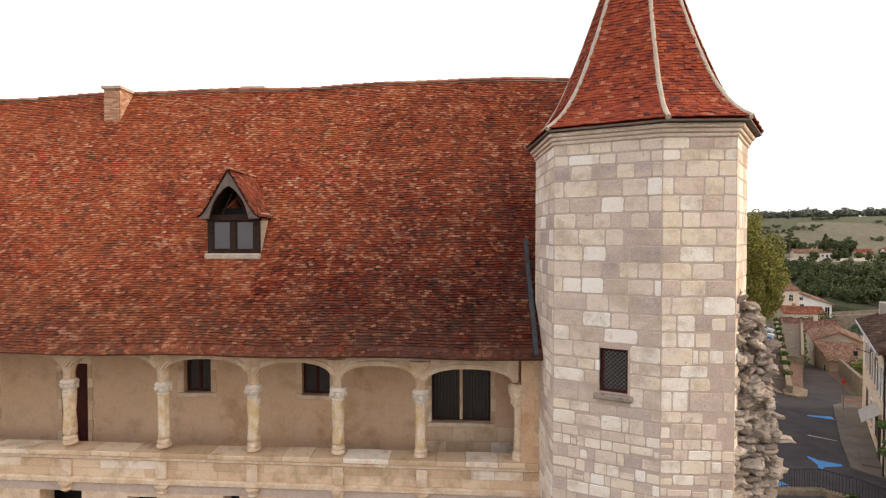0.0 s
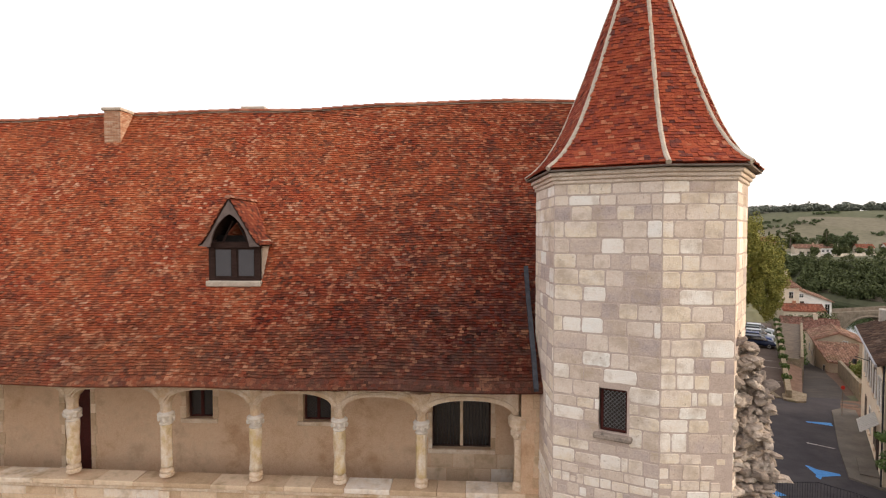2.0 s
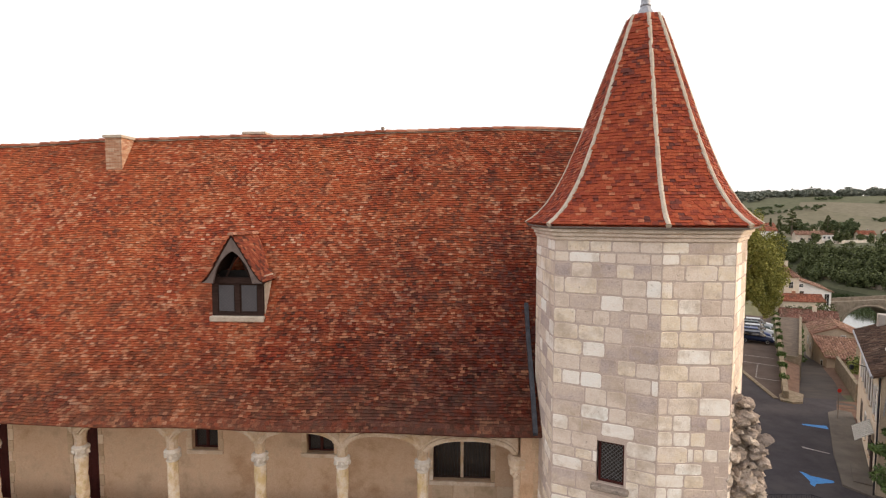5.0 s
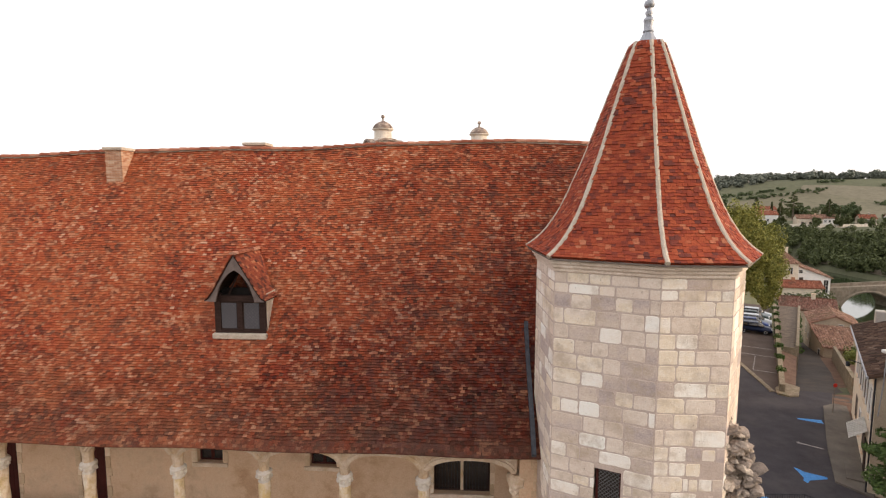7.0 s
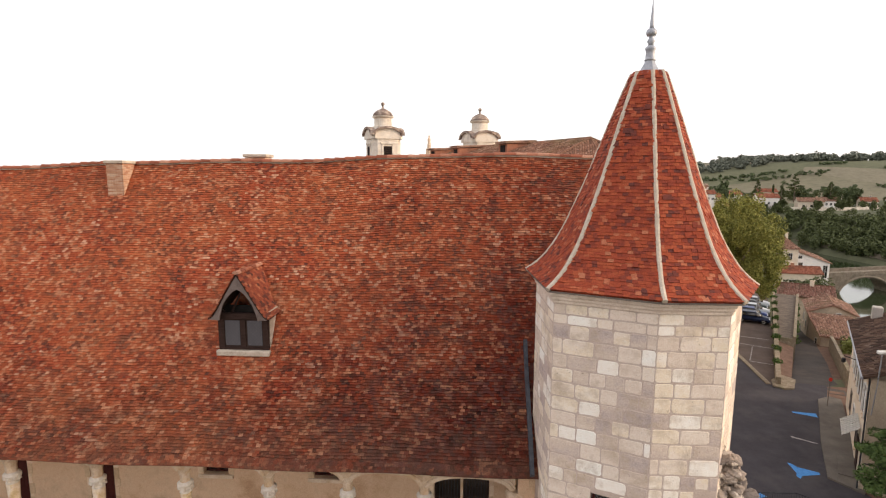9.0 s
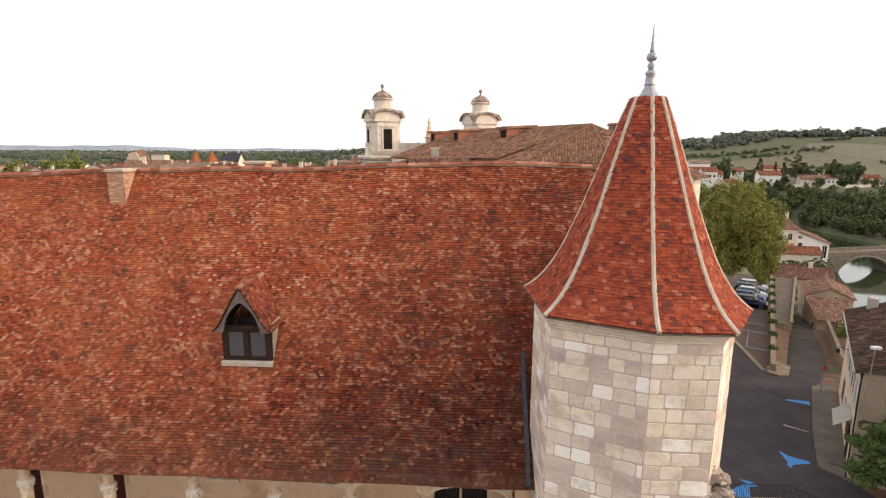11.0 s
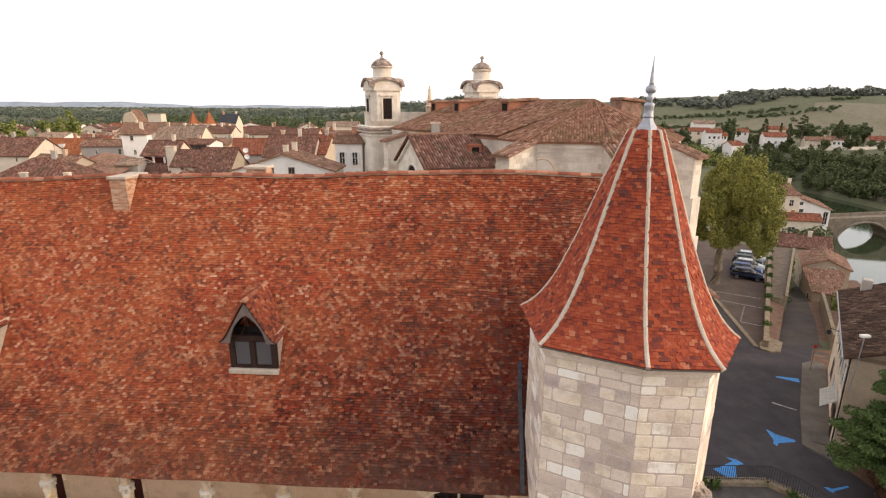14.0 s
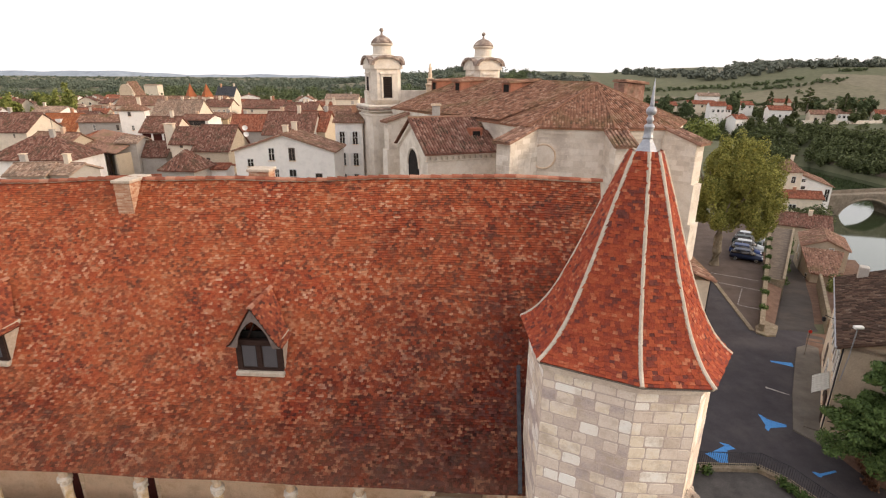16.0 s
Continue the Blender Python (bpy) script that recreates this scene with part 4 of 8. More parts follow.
# ---------------------------------------------------------------- chimneys of the wing
def chimney(name, lo, hi, label, cap=True):
    c = thing(name, label, "")
    c.parent = wing
    box("shaft", (lo[0] + 0.03, lo[1] + 0.03, lo[2] - 2.0), (hi[0] - 0.03, hi[1] - 0.03, hi[2] - 0.12), mortar_mat, c)
    z, r = lo[2], 0
    while z < hi[2] - 0.16:
        for a0, a1, ax in ((lo[0], hi[0], 0), (lo[1], hi[1], 1)):
            x = a0 - (0.11 if r % 2 else 0)
            while x < a1 - 0.03:
                s0, s1 = max(x, a0), min(x + 0.215, a1)
                if s1 - s0 > 0.04:
                    for fc_ in (0, 1):
                        if ax == 0:
                            y0 = lo[1] if fc_ == 0 else hi[1] - 0.06
                            p, q = (s0, y0, z), (s1, y0 + 0.06, z + 0.055)
                        elif fc_ == 1:
                            p, q = (hi[0] - 0.06, s0, z), (hi[0], s1, z + 0.055)
                        else:
                            continue
                        o = new("brick", UNIT)
                        o.parent = c
                        o.matrix_basis = Matrix.Translation(p) @ Matrix.Diagonal((q[0] - p[0], q[1] - p[1], q[2] - p[2], 1))
                x += 0.225
        z += 0.066
        r += 1
    if cap:
        box("cap", (lo[0] - 0.07, lo[1] - 0.07, hi[2] - 0.12), (hi[0] + 0.07, hi[1] + 0.07, hi[2]), hip_mat, c, "pale stone chimney cap", bevel=0.02)
    return c


UNIT = bpy.data.meshes.new("brick")
bm = add_box(bmesh.new(), (0, 0, 0), (1, 1, 1), 0.04)
bmesh.ops.recalc_face_normals(bm, faces=bm.faces)
bm.to_mesh(UNIT)
bm.free()
UNIT.materials.append(brick_mat)
chimney("chimney", (-16.12, 5.62, 18.2), (-15.46, 7.0, 20.36), "salmon brick chimney stack with a pale cap")
chimney("chimney", (-11.15, 7.0, 20.0), (-10.30, 7.7, 20.66), "low salmon brick chimney stack behind the ridge")
chimney("chimney", (-13.2, 9.0, 18.9), (-12.3, 9.7, 19.6), "low brick chimney stack behind the ridge")


# ---------------------------------------------------------------- stair tower
AX = Vector((5.36, 14.3))
WALLP = [(2.72, 15.3), (2.72, 12.8), (4.92, 11.7), (6.55, 11.62), (7.70, 13.2), (7.9, 15.3), (6.7, 16.9), (4.2, 16.9)]
EAVEP = [(2.44, 15.42), (2.52, 12.62), (4.91, 11.40), (6.68, 11.32), (8.0, 13.1), (8.2, 15.4), (6.85, 17.2), (4.0, 17.2)]
tower = thing("stair_tower", "pale limestone polygonal stair tower with a bell-shaped red tile spire", "tower")
core = [tuple(Vector(p) + (AX - Vector(p)).normalized() * 0.001) for p in WALLP]
bm = bmesh.new()
lo_, hi_ = [bm.verts.new((*p, 0.0)) for p in core], [bm.verts.new((*p, 16.67)) for p in core]
for i in range(8):
    if i != 1:
        bm.faces.new((lo_[i], lo_[(i + 1) % 8], hi_[(i + 1) % 8], hi_[i]))
bm.faces.new(hi_)
twall = part("wall", bm, mortar_mat, tower, "ashlar wall of pale, grey and honey limestone blocks")

stone_units = []
for i in range(12):
    # a dressed block with softened, chipped corners: front ring, arris ring, root ring
    ring_, cut = [], (0.05 + 0.09 * rng.random(4), 0.10 + 0.14 * rng.random(4))
    for (cx, cz, sx, sz), a_, b_ in zip(((0, 0, 1, 1), (1, 0, -1, 1), (1, 1, -1, -1), (0, 1, 1, -1)), *cut):
        three = [(cx, cz + sz * b_), (cx + sx * a_ * 0.28, cz + sz * b_ * 0.28), (cx + sx * a_, cz)]
        ring_ += three if sx * sz > 0 else three[::-1]
        nx_, nz_ = {(0, 0): (1, 0), (1, 0): (1, 1), (1, 1): (0, 1), (0, 1): (0, 0)}[(cx, cz)]
        ring_.append(((cx + nx_) / 2, (cz + nz_) / 2))
    ring_ = [(x + rng.normal(0, 0.010), z + rng.normal(0, 0.016)) for x, z in ring_]
    k = len(ring_)
    pts_ = [(0.5 + (x - 0.5) * 0.955, rng.normal(0, 0.012), 0.5 + (z - 0.5) * 0.93) for x, z in ring_] + [(x, 0.075, z) for x, z in ring_] + [(x, 0.8, z) for x, z in ring_]
    me = bpy.data.meshes.new("stone")
    me.from_pydata(pts_, [], [tuple(range(k))] + [(r_ * k + q, (r_ + 1) * k + q, (r_ + 1) * k + (q + 1) % k, r_ * k + (q + 1) % k) for r_ in (0, 1) for q in range(k)])
    me.materials.append(stone_one)
    stone_units.append(me)
TWIN = (1.13, 1.78, 10.75, 11.80)
a, b = Vector(core[1]), Vector(core[2])
d = (b - a).normalized()
fp = wall_panel(bmesh.new(), 0, (b - a).length, 0, 16.67, 0, 0.4, [(TWIN[0] - 0.03, TWIN[1] - 0.03, TWIN[2], TWIN[3])])
bmesh.ops.transform(fp, matrix=Matrix(((d.x, -d.y, 0, a.x), (d.y, d.x, 0, a.y), (0, 0, 1, 0), (0, 0, 0, 1))), verts=fp.verts)
part("window_bay_wall", fp, mortar_mat, tower)
joined_v, joined_f, made = [], [], 0
heights = [16.66]
for hgt in (0.27, 0.26, 0.36, 0.41, 0.37, 0.37, 0.40, 0.38, 0.38, 0.38, 0.42, 0.38, 0.36, 0.40, 0.27, 0.32, 0.46, 0.26, 0.36):
    heights.append(heights[-1] - hgt)
while heights[-1] > 6.3:
    heights.append(heights[-1] - (0.24 + 0.15 * rng.random()))
heights.reverse()
for z0, z1 in reversed(list(zip(heights, heights[1:]))):
    for face in range(8):
        a, b = Vector(WALLP[face]), Vector(WALLP[(face + 1) % 8])
        d = (b - a).normalized()
        nrm = Vector((d.y, -d.x))
        if nrm.dot(a - AX) < 0:
            nrm = -nrm
        if nrm.y > 0.3:
            continue
        ln = (b - a).length
        x = 0.0
        first = True
        while x < ln - 0.02:
            w = (0.34 + 0.46 * rng.random()) if z0 > 10.2 or face < 1 else (0.14 + 0.46 * rng.random() ** 1.4)
            if face in (2, 3) and z0 < 12.4 and x > ln * 0.42:
                w = 0.12 + 0.26 * rng.random()
            if first and rng.random() < 0.5:
                w *= 0.6
            first = False
            e = min(x + w, ln)
            if ln - e < 0.14:
                e = ln
            spans = [(x, e)]
            if face == 1 and z1 > TWIN[2] - 0.02 and z0 < TWIN[3] + 0.02:
                spans = [s for s in ((x, min(e, TWIN[0] - 0.01)), (max(x, TWIN[1] + 0.01), e)) if s[1] - s[0] > 0.05]
            if face in (2, 3) and z0 < 12.4 and x > ln * 0.42 and rng.random() < 0.26:
                spans = []
            for s0, s1 in spans:
                zs0, zs1 = z0 + 0.009 + 0.010 * rng.random(), z1 - 0.009 - 0.010 * rng.random()
                if (z0 < 10.0 and rng.random() < 0.35) or (face in (2, 3) and z0 < 12.4 and s0 > ln * 0.42 and rng.random() < 0.6):
                    zs1 -= 0.12 * rng.random()
                    zs0 += 0.04 * rng.random()
                out = 0.003 + 0.006 * rng.random() + (0.016 * rng.random() if z0 < 10 else 0)
                p = a + d * (s0 + 0.012) + nrm * out
                q = d * (s1 - s0 - 0.024)
                tilt = rng.normal(0, 0.006)
                M4 = Matrix(((q.x, -nrm.x * 0.16, 0, p.x), (q.y, -nrm.y * 0.16, 0, p.y), (0, 0, zs1 - zs0, zs0 + tilt * 0.3), (0, 0, 0, 1)))
                stone_unit = stone_units[int(rng.integers(0, 12))]
                if made < 320 and face in (1, 2) and z0 > 8.6:
                    o = new("stone", stone_unit)
                    o.parent = twall
                    o.matrix_basis = M4
                    made += 1
                else:
                    k0 = len(joined_v)
                    joined_v += [tuple(M4 @ v.co) for v in stone_unit.vertices]
                    joined_f += [tuple(k0 + i for i in pl.vertices) for pl in stone_unit.polygons]
            x = e
tagged(raw("stone_field", joined_v, joined_f, stone_isl, twall), kind="stuff")

# tower window
a, b = Vector(WALLP[1]), Vector(WALLP[2])
d = (b - a).normalized()
fw = Matrix(((d.x, -d.y * -1 * -1, 0, a.x), (d.y, d.x, 0, a.y), (0, 0, 1, 0), (0, 0, 0, 1)))
tw = leaded_window(None, TWIN[0] + 0.01, TWIN[1] - 0.01, TWIN[2] + 0.01, TWIN[3] - 0.01, 0.10, 1, 0.10, frame_mat=red_wood, came=lead_mat)
box("window_back", (TWIN[0] - 0.1, 0.5, TWIN[2] - 0.1), (TWIN[1] + 0.1, 0.55, TWIN[3] + 0.1), shade_mat, tw)
tw.parent, tw.matrix_basis = tower, fw
tagged(tw, "small leaded window in a chamfered stone opening")
sill = box("sill", (TWIN[0] - 0.13, -0.17, TWIN[2] - 0.14), (TWIN[1] + 0.10, 0.1, TWIN[2] - 0.01), rubble_mat, tw, "worn mossy stone sill", bevel=0.03)

# cornice
def ring_course(name, scale_out, z0, z1, mat):
    bm = bmesh.new()
    outer, inner = [], []
    for p in WALLP:
        r = (Vector(p) - AX)
        q = AX + r * (1 + scale_out / r.length)
        s = AX + r * 0.9
        outer.append((bm.verts.new((q.x, q.y, z0)), bm.verts.new((q.x, q.y, z1))))
        inner.append((bm.verts.new((s.x, s.y, z0)), bm.verts.new((s.x, s.y, z1))))
    for i in range(8):
        j = (i + 1) % 8
        bm.faces.new((outer[i][0], outer[j][0], outer[j][1], outer[i][1]))
        bm.faces.new((outer[i][1], outer[j][1], inner[j][1], inner[i][1]))
        bm.faces.new((outer[i][0], inner[i][0], inner[j][0], outer[j][0]))
    bmesh.ops.bevel(bm, geom=[e for e in bm.edges if e.is_manifold], offset=0.02, segments=1, affect="EDGES")
    return part(name, bm, mat, tower)


ring_course("cornice", 0.045, 16.66, 16.755, stone_isl)
ring_course("cornice", 0.095, 16.755, 16.85, stone_isl)
ring_course("cornice", 0.16, 16.85, 16.95, stone_isl)

# bell-shaped spire
SP = np.array([(17.02, 1.0), (17.20, 0.915), (17.45, 0.835), (17.85, 0.742), (18.25, 0.670), (18.65, 0.611), (19.6, 0.484), (20.7, 0.356), (21.8, 0.225), (22.5, 0.135)])
seg = np.hypot(np.diff(SP[:, 0]), np.diff(SP[:, 1]) * 2.9)
cum = np.concatenate([[0], np.cumsum(seg)])


def spire_at(s):
    return np.interp(s, cum, SP[:, 0]), np.interp(s, cum, SP[:, 1])


sv, sf = [], []
for i, (z, f) in enumerate(SP):
    sv += [(AX.x + (p[0] - AX.x) * f * 0.985, AX.y + (p[1] - AX.y) * f * 0.985, z - 0.02) for p in EAVEP]
    if i:
        sf += [(8 * i - 8 + k, 8 * i - 8 + (k + 1) % 8, 8 * i + (k + 1) % 8, 8 * i + k) for k in range(8)]
sf.append(tuple(range(8)))
spire = raw("spire", sv, sf, spire_tile_mat, tower, "bell-shaped spire of orange-red clay tiles with pale hips")
P, picked = [], 0
spire_tile = tile_mesh.copy()
spire_tile.materials.clear()
spire_tile.materials.append(spire_tile_one)
r = 0
while r * 0.088 < cum[-1] - 0.05:
    s0 = r * 0.088
    (z0, f0), (z1, f1) = spire_at(s0), spire_at(s0 + 0.15)
    for k in range(8):
        if k in (5, 6):
            continue
        A, B = Vector(EAVEP[k]) - AX, Vector(EAVEP[(k + 1) % 8]) - AX
        a0, b0, a1, b1 = AX + A * f0, AX + B * f0, AX + A * f1, AX + B * f1
        ln = (b0 - a0).length
        d0 = (b0 - a0).normalized()
        mid0, mid1 = (a0 + b0) / 2, (a1 + b1) / 2
        up = Vector((mid1.x - mid0.x, mid1.y - mid0.y, z1 - z0))
        along = Vector((d0.x, d0.y, 0))
        up = (up - along * up.dot(along)).normalized()
        nn = along.cross(up)
        if nn.z < 0:
            nn = -nn
        x = -0.5 * 0.138 * (r % 2)
        while x < ln - 0.03:
            e = min(x + 0.138 + rng.normal(0, 0.004), ln)
            st = max(x, 0)
            if e - st > 0.03:
                lf = 0.026 + abs(rng.normal(0, 0.009))
                p = Vector((a0.x, a0.y, z0)) + along * (st + 0.002) + nn * lf + up * rng.normal(0, 0.006)
                w_ = e - st - 0.004
                if picked < 300 and k in (1, 2) and r < 14:
                    o = new("tile", spire_tile)
                    o.parent = spire
                    o.matrix_basis = Matrix(((along.x * w_, up.x, nn.x, p.x), (along.y * w_, up.y, nn.y, p.y), (0, up.z, nn.z, p.z), (0, 0, 0, 1)))
                    picked += 1
                else:
                    q = p + along * w_
                    P.append([p, q, p + nn * 0.030, q + nn * 0.030, p + up * 0.148 + nn * 0.008, q + up * 0.148 + nn * 0.008])
            x = e if e < ln else ln
    r += 1
pv = [tuple(p) for q in P for p in q]
pf = [f for i in range(len(P)) for f in ((6 * i, 6 * i + 1, 6 * i + 3, 6 * i + 2), (6 * i + 2, 6 * i + 3, 6 * i + 5, 6 * i + 4), (6 * i, 6 * i + 2, 6 * i + 4), (6 * i + 1, 6 * i + 5, 6 * i + 3))]
tagged(raw("tile_field", pv, pf, spire_tile_mat, spire), kind="stuff")
for p in EAVEP:
    pts = []
    for s in np.linspace(0, cum[-1], 26):
        z, f = spire_at(s)
        pts.append((AX.x + (p[0] - AX.x) * f * 1.004, AX.y + (p[1] - AX.y) * f * 1.004, z + 0.015))
    tube("hip", pts, [0.066 + 0.003 * math.sin(i * 1.7) for i in range(26)], hip_mat, spire, "pale mortar hip", sides=8)
bm = bmesh.new()
o0 = [bm.verts.new((AX.x + (p[0] - AX.x) * 0.995, AX.y + (p[1] - AX.y) * 0.995, 16.96)) for p in EAVEP]
o1 = [bm.verts.new((AX.x + (p[0] - AX.x) * 0.995, AX.y + (p[1] - AX.y) * 0.995, 17.0)) for p in EAVEP]
bm.faces.new(o0), bm.faces.new(o1)
for i in range(8):
    bm.faces.new((o0[i], o0[(i + 1) % 8], o1[(i + 1) % 8], o1[i]))
part("eave_board", bm, grey_wood, tower)
finial = thing("finial", "tall zinc finial with knops and a spike", "", pose(AX.x, AX.y, 0))
finial.parent = tower
part("skirt", lathe([(0.350, 22.36), (0.34, 22.42), (0.245, 22.60), (0.165, 22.74), (0.125, 22.84)], 8), zinc_mat, finial, smooth=False)
part("collar", lathe([(0.135, 22.83), (0.145, 22.86), (0.125, 22.90), (0.115, 23.08), (0.135, 23.12), (0.135, 23.17), (0.085, 23.22)], 14), zinc_mat, finial, smooth=True)
part("knop", lathe([(0.065, 23.20), (0.07, 23.27), (0.105, 23.33), (0.07, 23.39), (0.055, 23.42), (0.085, 23.45)], 14), zinc_mat, finial, smooth=True)
part("ball", lathe([(0.055, 23.43), (0.115, 23.47), (0.138, 23.545), (0.115, 23.62), (0.06, 23.66)], 16), zinc_mat, finial, smooth=True)
part("spike", lathe([(0.062, 23.65), (0.058, 23.72), (0.035, 24.0), (0.008, 24.36)], 10), zinc_mat, finial, smooth=True)

# slate flashing and gutter where the wing's roof meets the tower
bm = bmesh.new()
prev = None
for s in np.linspace(0.0, 4.2, 14):
    v, z, dd = roof_point(np.array([0.0]), np.array([s]))
    now = [bm.verts.new(c) for c in ((-0.04, v[0], z[0] + 0.03), (-0.04, v[0] - 0.05, z[0] + 0.16), (0.09, v[0] - 0.05, z[0] + 0.16), (0.09, v[0], z[0] + 0.03))]
    if prev:
        for k in range(4):
            bm.faces.new((prev[k], now[k], now[(k + 1) % 4], prev[(k + 1) % 4]))
    else:
        bm.faces.new(now)
    prev = now
part("flashing", bm, slate_mat, wing, "dark slate-grey flashing beside the tower")

# broken stump of a vanished wall on the tower's flank
core_mat = surface("crumbling_core", [(0.25, (0.16, 0.122, 0.095)), (0.5, (0.32, 0.25, 0.19)), (0.8, (0.50, 0.405, 0.32))], 0.97, 6, 24, 1.0, 0.06, stain=(0.085, 0.07, 0.062), stain_scale=1.6, pits=(0.07, 0.056, 0.05))
stump = thing("wall_stump", "torn rubble stump of a vanished wall on the tower", "ruin")
bm = bmesh.new()
prof = [(6.2, 0.85), (8.2, 0.88), (8.8, 0.98), (9.3, 1.06), (10.0, 1.10), (10.4, 0.98), (10.9, 1.06), (11.3, 0.96), (12.0, 0.82), (12.6, 0.66), (12.95, 0.32), (13.2, 0.08)]
prev = None
for z, w in prof:
    now = [bm.verts.new(c) for c in ((6.62, 12.1, z), (6.65 + max(w, 0.3) * 0.95, 12.15, z), (6.75 + max(w, 0.3), 14.2, z), (7.0, 14.2, z))]
    if prev:
        for k in range(4):
            bm.faces.new((prev[k], now[k], now[(k + 1) % 4], prev[(k + 1) % 4]))
    else:
        bm.faces.new(now)
    prev = now
bm.faces.new(prev)
bmesh.ops.subdivide_edges(bm, edges=bm.edges[:], cuts=3, use_grid_fill=True)
for v in bm.verts:
    v.co += noise.noise_vector(v.co * 2.6) * 0.12
part("core", bm, core_mat, stump, "crumbling lime mortar core")
rocks = []
for i in range(7):
    bm = bmesh.new()
    bmesh.ops.create_icosphere(bm, subdivisions=2, radius=0.5)
    sq = 0.55 + 0.3 * rng.random()
    for v in bm.verts:
        c = v.co.copy()
        m_ = max(abs(c.x), abs(c.y), abs(c.z))
        c *= (0.5 / m_) * 0.75 + 0.25
        v.co = c * (1 + 0.36 * noise.noise(c * 5 + Vector((i * 7.1, 0, 0))) + 0.12 * noise.noise(c * 13 + Vector((0, i * 3.3, 0)))) 
        v.co.z *= sq
    me = bpy.data.meshes.new("rubble")
    bm.to_mesh(me)
    bm.free()
    me.materials.append(rubble_mat)
    rocks.append(me)


def rubble(x, y, z, wide, deep, tall, tilt, turn):
    o = new("rubble", rocks[int(rng.integers(0, 7))])
    o.parent = stump
    o.matrix_basis = pose(x, y, z, rng.normal(0, tilt), rng.normal(0, tilt), turn) @ Matrix.Diagonal((wide, deep, tall, 1))


# roughly coursed facing stones, lower down whole, higher up gapped and loose
z = 6.7
while z < 13.05:
    tall = 0.13 + 0.16 * rng.random() ** 1.5
    w = float(np.interp(z, [q[0] for q in prof], [q[1] for q in prof]))
    loose = z > 10.25
    x = 6.42 + 0.2 * rng.random()
    while x < 6.66 + w:
        wide = 0.15 + 0.32 * rng.random() ** 1.4
        if rng.random() > (0.45 if loose else 0.12):
            rubble(x + wide / 2, 12.03 + 0.10 * rng.random() - (0.28 if x < 6.6 else 0.0), z + tall / 2 + rng.normal(0, 0.02), wide * 1.0, 0.30, tall * 1.22, 20 if loose else 6, rng.normal(0, 12) + 180 * int(rng.random() < 0.5))
        x += wide
    y = 12.15
    while y < 14.1:
        wide = 0.18 + 0.3 * rng.random()
        if rng.random() > (0.4 if loose else 0.12):
            rubble(6.66 + w + rng.normal(0, 0.045), y + wide / 2, z + tall / 2, 0.28, wide * 1.0, tall * 1.22, 18 if loose else 7, rng.normal(0, 14))
        y += wide
    z += tall
for i in range(420):
    z = 8.2 + 4.9 * rng.random() ** 0.75
    w = float(np.interp(z, [q[0] for q in prof], [q[1] for q in prof]))
    big = float(rng.choice([0.06, 0.10, 0.15, 0.26, 0.42], p=[0.3, 0.3, 0.22, 0.13, 0.05]))
    rubble(6.46 + (w + 0.2) * rng.random(), 12.0 + 0.16 * rng.random(), z, big * 1.2, big, big * 0.8, 18, rng.random() * 360)


# ---------------------------------------------------------------- shared pieces of town building
house_walls = [surface("render_" + nm, [(0.25, tuple(c * 0.78 for c in col)), (0.5, col), (0.8, tuple(min(c * 1.12, 0.85) for c in col))], 0.92, 0.5, 14, 0.3, 0.015, stain=tuple(c * 0.80 for c in col), stain_scale=0.5)
               for nm, col in (("white", (0.80, 0.755, 0.71)), ("cream", (0.70, 0.60, 0.48)), ("beige", (0.50, 0.41, 0.31)), ("ochre", (0.55, 0.42, 0.27)), ("grey", (0.42, 0.38, 0.34)))]
WHITE, CREAM, BEIGE, OCHRE, GREY = house_walls
shutter_mats = [surface("shutter_white", [(0.3, (0.60, 0.58, 0.55)), (0.7, (0.72, 0.70, 0.67))], 0.7), surface("shutter_brown", [(0.3, (0.10, 0.06, 0.04)), (0.7, (0.17, 0.10, 0.07))], 0.8)]


